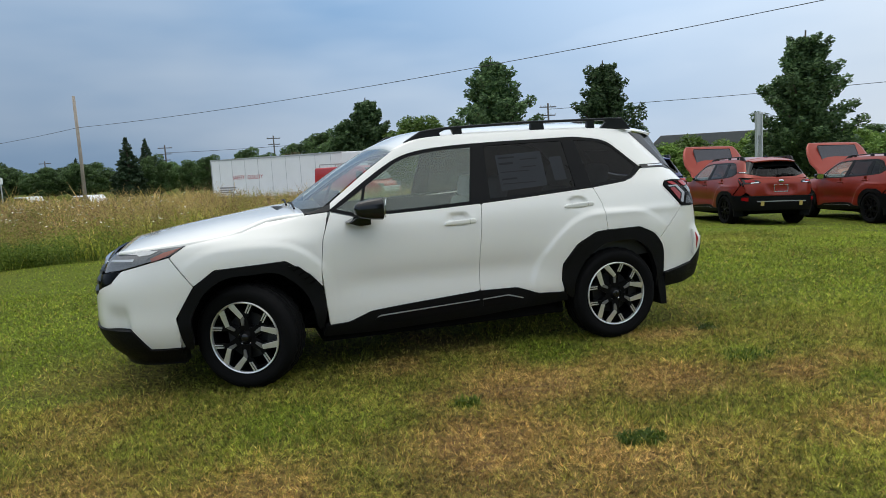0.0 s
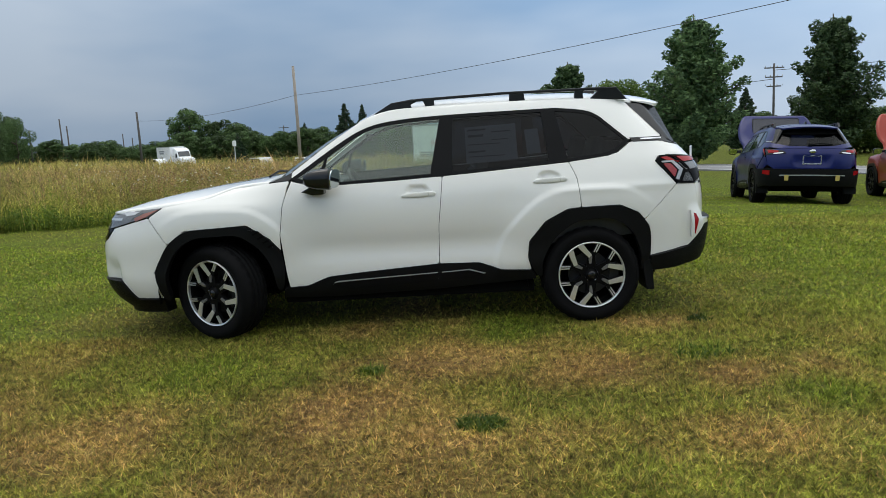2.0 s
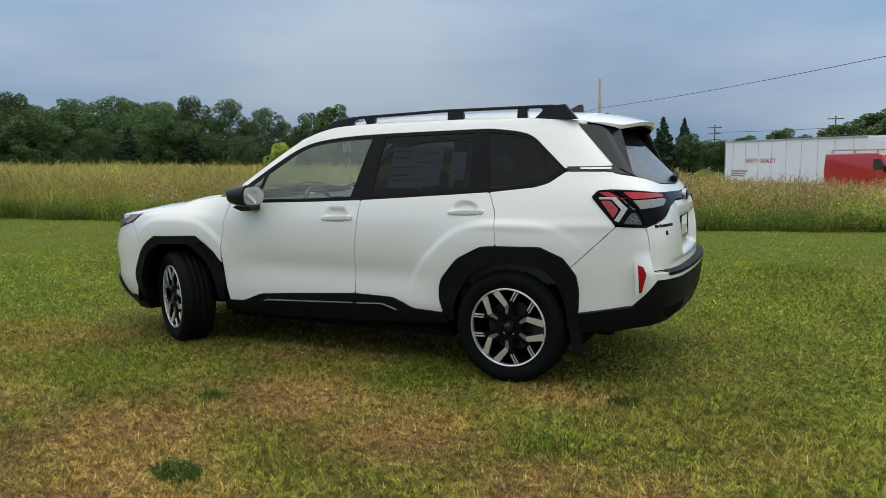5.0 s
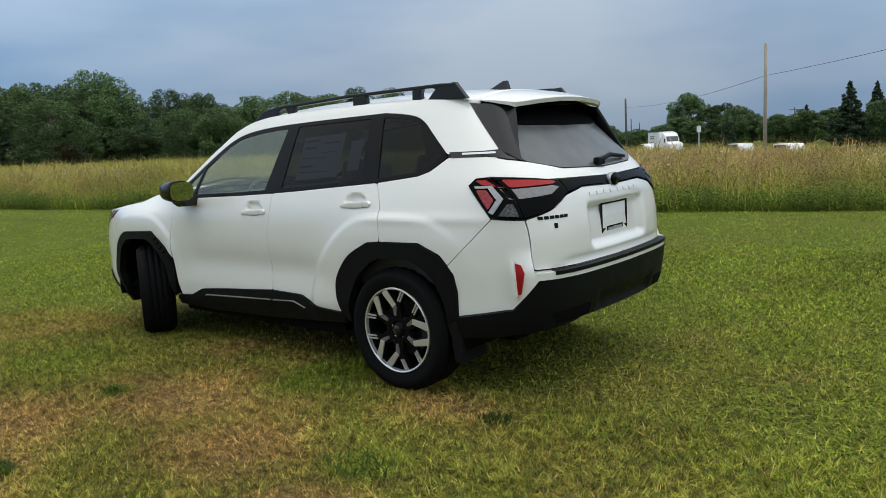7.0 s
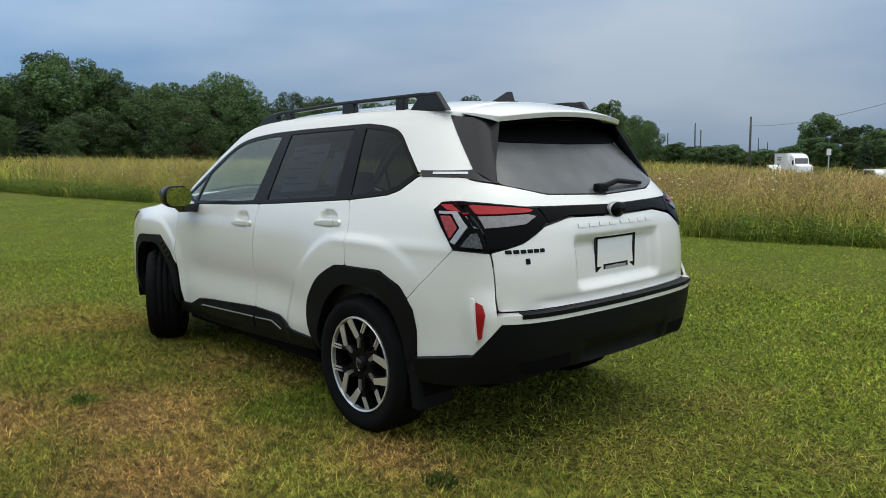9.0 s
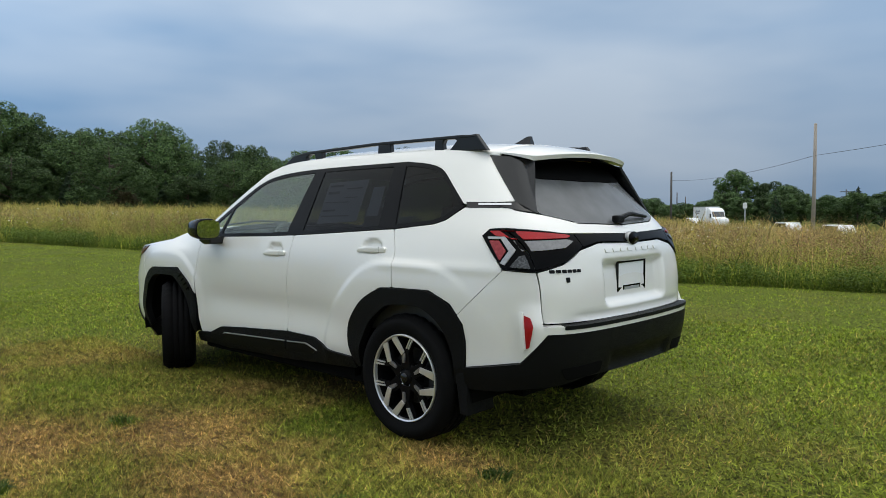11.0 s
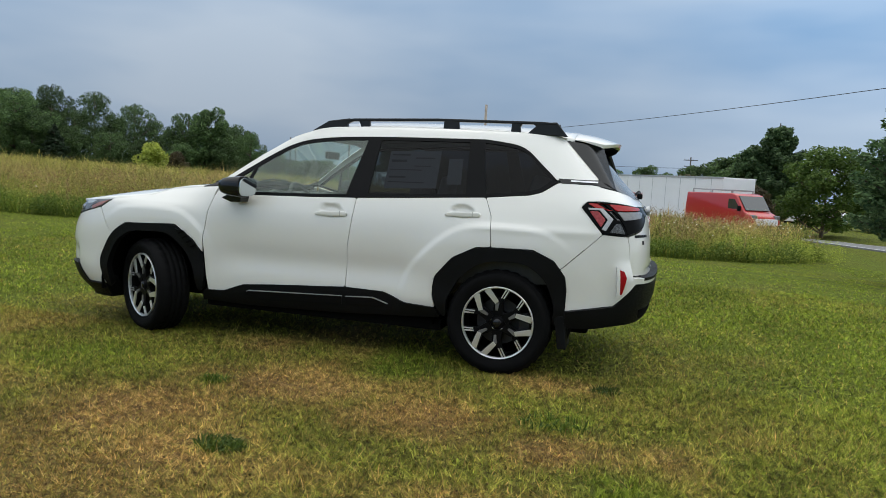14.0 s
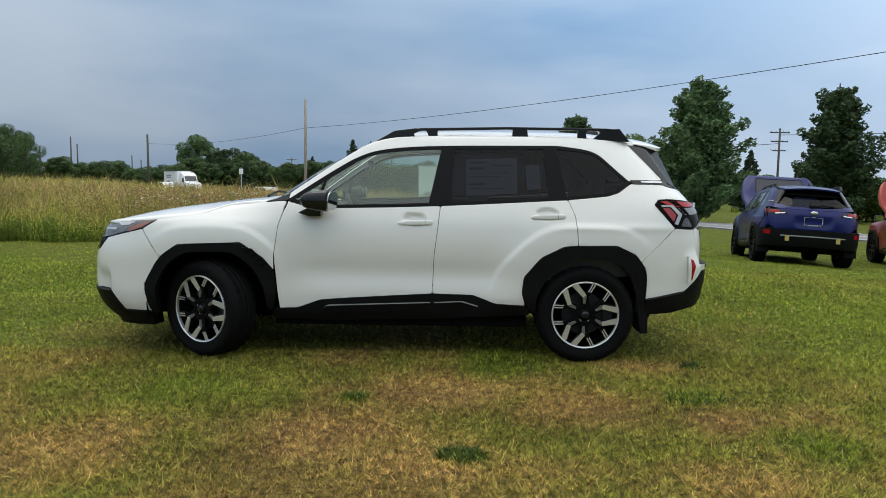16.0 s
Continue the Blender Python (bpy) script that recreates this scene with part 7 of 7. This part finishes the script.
more(leafy_far, [(*polar(a, 120 + (i * 11) % 25), 0.75, 1.8) for i, a in enumerate(np.arange(22, 60, 2.6))], "low far tree on the skyline")


# ---- traffic and far vehicles ----
def far_wheel(parent, x, y, r=0.33):
    bm = lathe([(0.001, -0.10), (r * 0.6, -0.10), (r * 0.62, -0.12), (r, -0.10), (r, 0.10), (0.001, 0.10)], 20)
    for v in bm.verts:
        v.co += Vector((x, y, r))
    part("wheel", bm, M["rubber"], parent)


def far_car(label, paint, at, kind="saloon"):
    """A small far-off vehicle, nose towards -x."""
    ob = thing("pickup_truck" if kind == "pickup" else "car", label, "pickup" if kind == "pickup" else "car", at)
    low = [(-2.2, 0.30), (-2.22, 0.65), (-1.95, 0.80), (-1.1, 0.92), (2.1, 0.95), (2.2, 0.70), (2.18, 0.30)]
    top = {"saloon": [(-1.15, 0.91), (-0.35, 1.42), (0.95, 1.44), (1.75, 0.94)], "estate": [(-1.2, 0.91), (-0.45, 1.60), (1.85, 1.60), (2.1, 0.94)], "pickup": [(-0.9, 0.91), (-0.3, 1.62), (0.6, 1.62), (0.75, 0.94)]}[kind]
    part("body", prism(low, -0.86, 0.86, 0.07), M[paint], ob, "", True)
    cab = prism(top, -0.70, 0.70, 0.05)
    part("roof", cab, M[paint], ob, "", True)
    inner = [(top[0][0] + 0.18, top[0][1] + 0.03), (top[1][0] + 0.08, top[1][1] - 0.10), (top[2][0] - 0.08, top[2][1] - 0.10), (top[3][0] - 0.2, top[3][1] + 0.03)]
    part("side_window", prism(inner, -0.715, 0.715, 0.01), M["far_glass"], ob)
    for x in (-1.35, 1.35):
        for s in (-1, 1):
            far_wheel(ob, x, s * 0.78)
    for s in (-0.6, 0.6):
        part("tail_lamp", box(2.16, 2.23, s - 0.14, s + 0.14, 0.72, 0.86, 0.02), M["red_lens"], ob)
        part("head_lamp", box(-2.25, -2.15, s - 0.16, s + 0.16, 0.66, 0.78, 0.02), M["clear_lens"], ob)
    return ob


def on_road(y, off, turn=0.0):
    """A pose on the road near y, off from its middle, nose of a +x vehicle down the road."""
    x, y, nx_, ny_ = road_at(y)
    px, py = x + nx_ * off, y + ny_ * off
    return pose(px, py, float(ground_z(px, py)) + 0.06, 0, 0, math.degrees(math.atan2(-nx_, ny_)) + turn)


def letter(text, size, parent, m, material):
    c = bpy.data.curves.new("lettering", "FONT")
    c.body, c.size, c.extrude, c.align_x = text, size, 0.004, "LEFT"
    tmp = new("lettering", c)
    me = bpy.data.meshes.new_from_object(tmp.evaluated_get(bpy.context.evaluated_depsgraph_get()))
    bpy.data.objects.remove(tmp)
    me.materials.append(material)
    part("lettering", me, material, parent, at=m)


def box_trailer(name, label, at, length=13.5, tractor=False):
    """A long white box trailer, its front towards +x, with an optional tractor unit."""
    ob = thing(name, label, "truck", at)
    part("box_body", box(-length / 2, length / 2, -1.27, 1.27, 1.10, 3.95, 0.05), M["truck_white"], ob)
    for s in (-1, 1):
        part("top_rail", box(-length / 2 - 0.02, length / 2 + 0.02, s * 1.27 - 0.03, s * 1.27 + 0.03, 3.86, 3.97, 0.01), M["galv"], ob)
        part("bottom_rail", box(-length / 2 - 0.02, length / 2 + 0.02, s * 1.27 - 0.03, s * 1.27 + 0.03, 1.05, 1.20, 0.01), M["galv"], ob)
        for x in np.linspace(-length / 2 + 1.0, length / 2 - 1.0, 9):
            part("panel_joint", box(x - 0.015, x + 0.015, s * 1.272 - 0.004, s * 1.272 + 0.004, 1.2, 3.86), M["galv"], ob)
        part("corner_post", box(-length / 2 - 0.03, -length / 2 + 0.08, s * 1.25 - 0.03, s * 1.25 + 0.03, 1.05, 3.97, 0.01), M["galv"], ob)
    part("chassis", box(-length / 2 + 0.3, length / 2 - 0.3, -0.5, 0.5, 0.85, 1.1, 0.02), M["truck_grey"], ob)
    part("side_skirt", box(-length / 2 + 3.2, length / 2 - 3.6, -1.24, -1.20, 0.42, 1.08, 0.01), M["truck_white"], ob)
    for x in (-length / 2 + 1.1, -length / 2 + 2.3):
        for s in (-1, 1):
            far_wheel(ob, x, s * 1.08, 0.50)
    if tractor:
        x0 = length / 2 + 0.7
        cab = part("cab", prism([(x0, 0.7), (x0, 3.5), (x0 + 0.5, 3.75), (x0 + 1.6, 3.3), (x0 + 2.1, 2.2), (x0 + 3.6, 1.9), (x0 + 3.8, 0.7)], -1.15, 1.15, 0.08), M["truck_white"], ob, "", True)
        part("windscreen", prism([(x0 + 1.66, 3.1), (x0 + 2.06, 2.25), (x0 + 2.12, 2.27), (x0 + 1.72, 3.12)], -1.0, 1.0, 0.01), M["far_glass"], cab)
        part("side_window", box(x0 + 1.1, x0 + 1.75, -1.17, 1.17, 2.1, 2.8, 0.03), M["far_glass"], cab)
        part("bumper", box(x0 + 3.6, x0 + 3.95, -1.15, 1.15, 0.35, 0.85, 0.05), M["galv"], cab)
        for x in (x0 + 0.6, x0 + 3.0):
            for s in (-1, 1):
                far_wheel(ob, x, s * 1.05, 0.50)
    return ob


# nose of the lettered trailer points down the road, its long side to the lawn
trailer = box_trailer("box_trailer", "long white box trailer with red side lettering, on the road", on_road(46.6, 1.8))
letter("SAFETY \u00b7 QUALITY", 0.40, trailer, pose(-4.3, -1.279, 2.45, 90, 0, 0), M["red_van"])
for w_, z_ in ((1.9, 1.85), (1.7, 1.68), (1.5, 1.52)):
    part("lettering", box(-5.9, -5.9 + w_, -1.282, -1.274, z_ - 0.05, z_ + 0.05, 0.002), M["ink"], trailer)
truck = box_trailer("box_truck", "white tractor and box trailer on the far road", on_road(96.0, 1.8), 5.6, True)
truck.scale = (0.8, 0.8, 0.8)
for w_, z_ in ((2.6, 3.2), (2.2, 2.85), (1.8, 2.1)):
    part("lettering", box(-1.6, -1.6 + w_ * 0.8, -1.282, -1.274, z_ - 0.11, z_ + 0.11, 0.002), M["ink"], truck)
far_car("white pickup truck on the far road beyond the meadow", "truck_white", on_road(92.0, -1.8, 180), "pickup")
far_car("silver car passing beyond the tall meadow", "silver", on_road(70.0, -1.8, 180), "estate")
far_car("white car passing beyond the tall meadow", "truck_white", on_road(62.0, -1.8, 180), "estate")
for i_, (az_, d_, pt_, kd_) in enumerate(((11.5, 88, "truck_white", "saloon"), (13.2, 90, "silver", "saloon"), (14.6, 89, "truck_white", "estate"), (17.2, 91, "silver", "estate"), (18.6, 88, "truck_white", "saloon"), (12.3, 92, "truck_grey", "saloon"))):
    x_, y_ = polar(az_, d_)
    far_car("car parked far off under the trees", pt_, pose(x_, y_, float(ground_z(x_, y_)) - 0.02, 0, 0, 20 + 25 * i_), kd_)


def panel_van(at):
    """A tall red panel van with a ladder rack, nose towards +x."""
    ob = thing("panel_van", "red panel van with a roof rack, driving on the road", "van", at)
    part("body", prism([(-2.9, 0.35), (-2.95, 1.3), (-2.85, 2.30), (1.1, 2.35), (1.45, 2.25), (2.15, 1.35), (2.75, 1.12), (2.9, 0.80), (2.88, 0.35)], -1.0, 1.0, 0.08), M["red_van"], ob, "", True)
    part("windscreen", prism([(1.50, 2.20), (2.14, 1.40), (2.19, 1.42), (1.56, 2.22)], -0.88, 0.88, 0.01), M["far_glass"], ob)
    part("side_window", prism([(0.85, 1.45), (0.85, 2.02), (1.35, 2.02), (1.85, 1.45)], -1.012, 1.012, 0.01), M["far_glass"], ob)
    part("grille", box(2.80, 2.93, -0.8, 0.8, 0.62, 0.98, 0.03), M["paper"], ob, "white grille panel")
    part("bumper", box(2.70, 2.97, -0.98, 0.98, 0.32, 0.62, 0.05), M["clad"], ob)
    for s in (-1, 1):
        part("head_lamp", box(2.45, 2.88, s * 0.82 - 0.16, s * 0.82 + 0.16, 0.95, 1.18, 0.04), M["clear_lens"], ob)
        part("door_mirror", box(1.75, 1.9, s * 1.08 - 0.1, s * 1.08 + 0.1, 1.35, 1.65, 0.03), M["clad"], ob)
        rail = part("roof_rack", box(-2.6, 0.9, s * 0.75 - 0.03, s * 0.75 + 0.03, 2.47, 2.53, 0.01), M["galv"], ob)
        for x in (-2.6, -0.9, 0.85):
            part("rack_foot", box(x - 0.03, x + 0.03, s * 0.75 - 0.03, s * 0.75 + 0.03, 2.28, 2.48, 0.005), M["galv"], rail)
        for x in (-1.9, 1.95):
            far_wheel(ob, x, s * 0.86, 0.36)
    for x in (-2.5, -1.7, -0.9, -0.1, 0.7):
        part("rack_bar", box(x - 0.025, x + 0.025, -0.75, 0.75, 2.50, 2.55, 0.005), M["galv"], ob)
    return ob


van = panel_van(on_road(38.5, -1.6))
van.scale = (0.92, 0.92, 0.92)

# ---- signs, posts, low building ----
sx_, sy_ = 18.3, 16.8
sz_ = float(ground_z(sx_, sy_))
sign = thing("sign_posts", "pair of galvanised steel sign posts seen edge-on", "sign", pose(sx_, sy_, sz_, 0, 0, 20))
for k_ in (-0.16, 0.16):
    part("post", box(k_ - 0.05, k_ + 0.05, -0.05, 0.05, -0.2, 2.45 - sz_, 0.008), M["galv"], sign)
part("sign_panel", box(-0.12, 0.12, -0.02, 0.02, 1.6 - sz_, 2.4 - sz_, 0.005), M["galv"], sign)
x_, y_ = polar(17.9, 40, 1.7, -5.7)
marker = thing("marker_post", "small white marker post on the verge", "post", pose(x_, y_, float(ground_z(x_, y_))))
part("post", box(-0.05, 0.05, -0.02, 0.02, -0.1, 1.1, 0.005), M["paper"], marker)
x_, y_ = -15.0, 52.0
road_sign = thing("road_sign", "small white road sign on a post beyond the meadow", "road sign", pose(x_, y_, float(ground_z(x_, y_)), 0, 0, 10))
part("post", box(-0.04, 0.04, -0.04, 0.04, -0.1, 2.2, 0.005), M["galv"], road_sign)
part("sign_panel", box(-0.15, 0.15, -0.055, -0.035, 1.70, 2.12, 0.01), M["paper"], road_sign)
x_, y_ = polar(39.0, 92)
z_ = float(ground_z(x_, y_))
house = thing("low_building", "low dark-roofed building behind the far hedge", "building", pose(x_, y_, z_, 0, 0, -39))
part("wall", box(-9, 9, -4, 4, -0.3, 2.9, 0.02), M["galv"], house)
part("roof", prism([(-9.5, 2.85), (9.5, 2.85), (8.2, 4.2), (-8.2, 4.2)], -4.4, 4.4, 0.05), M["truck_grey"], house)
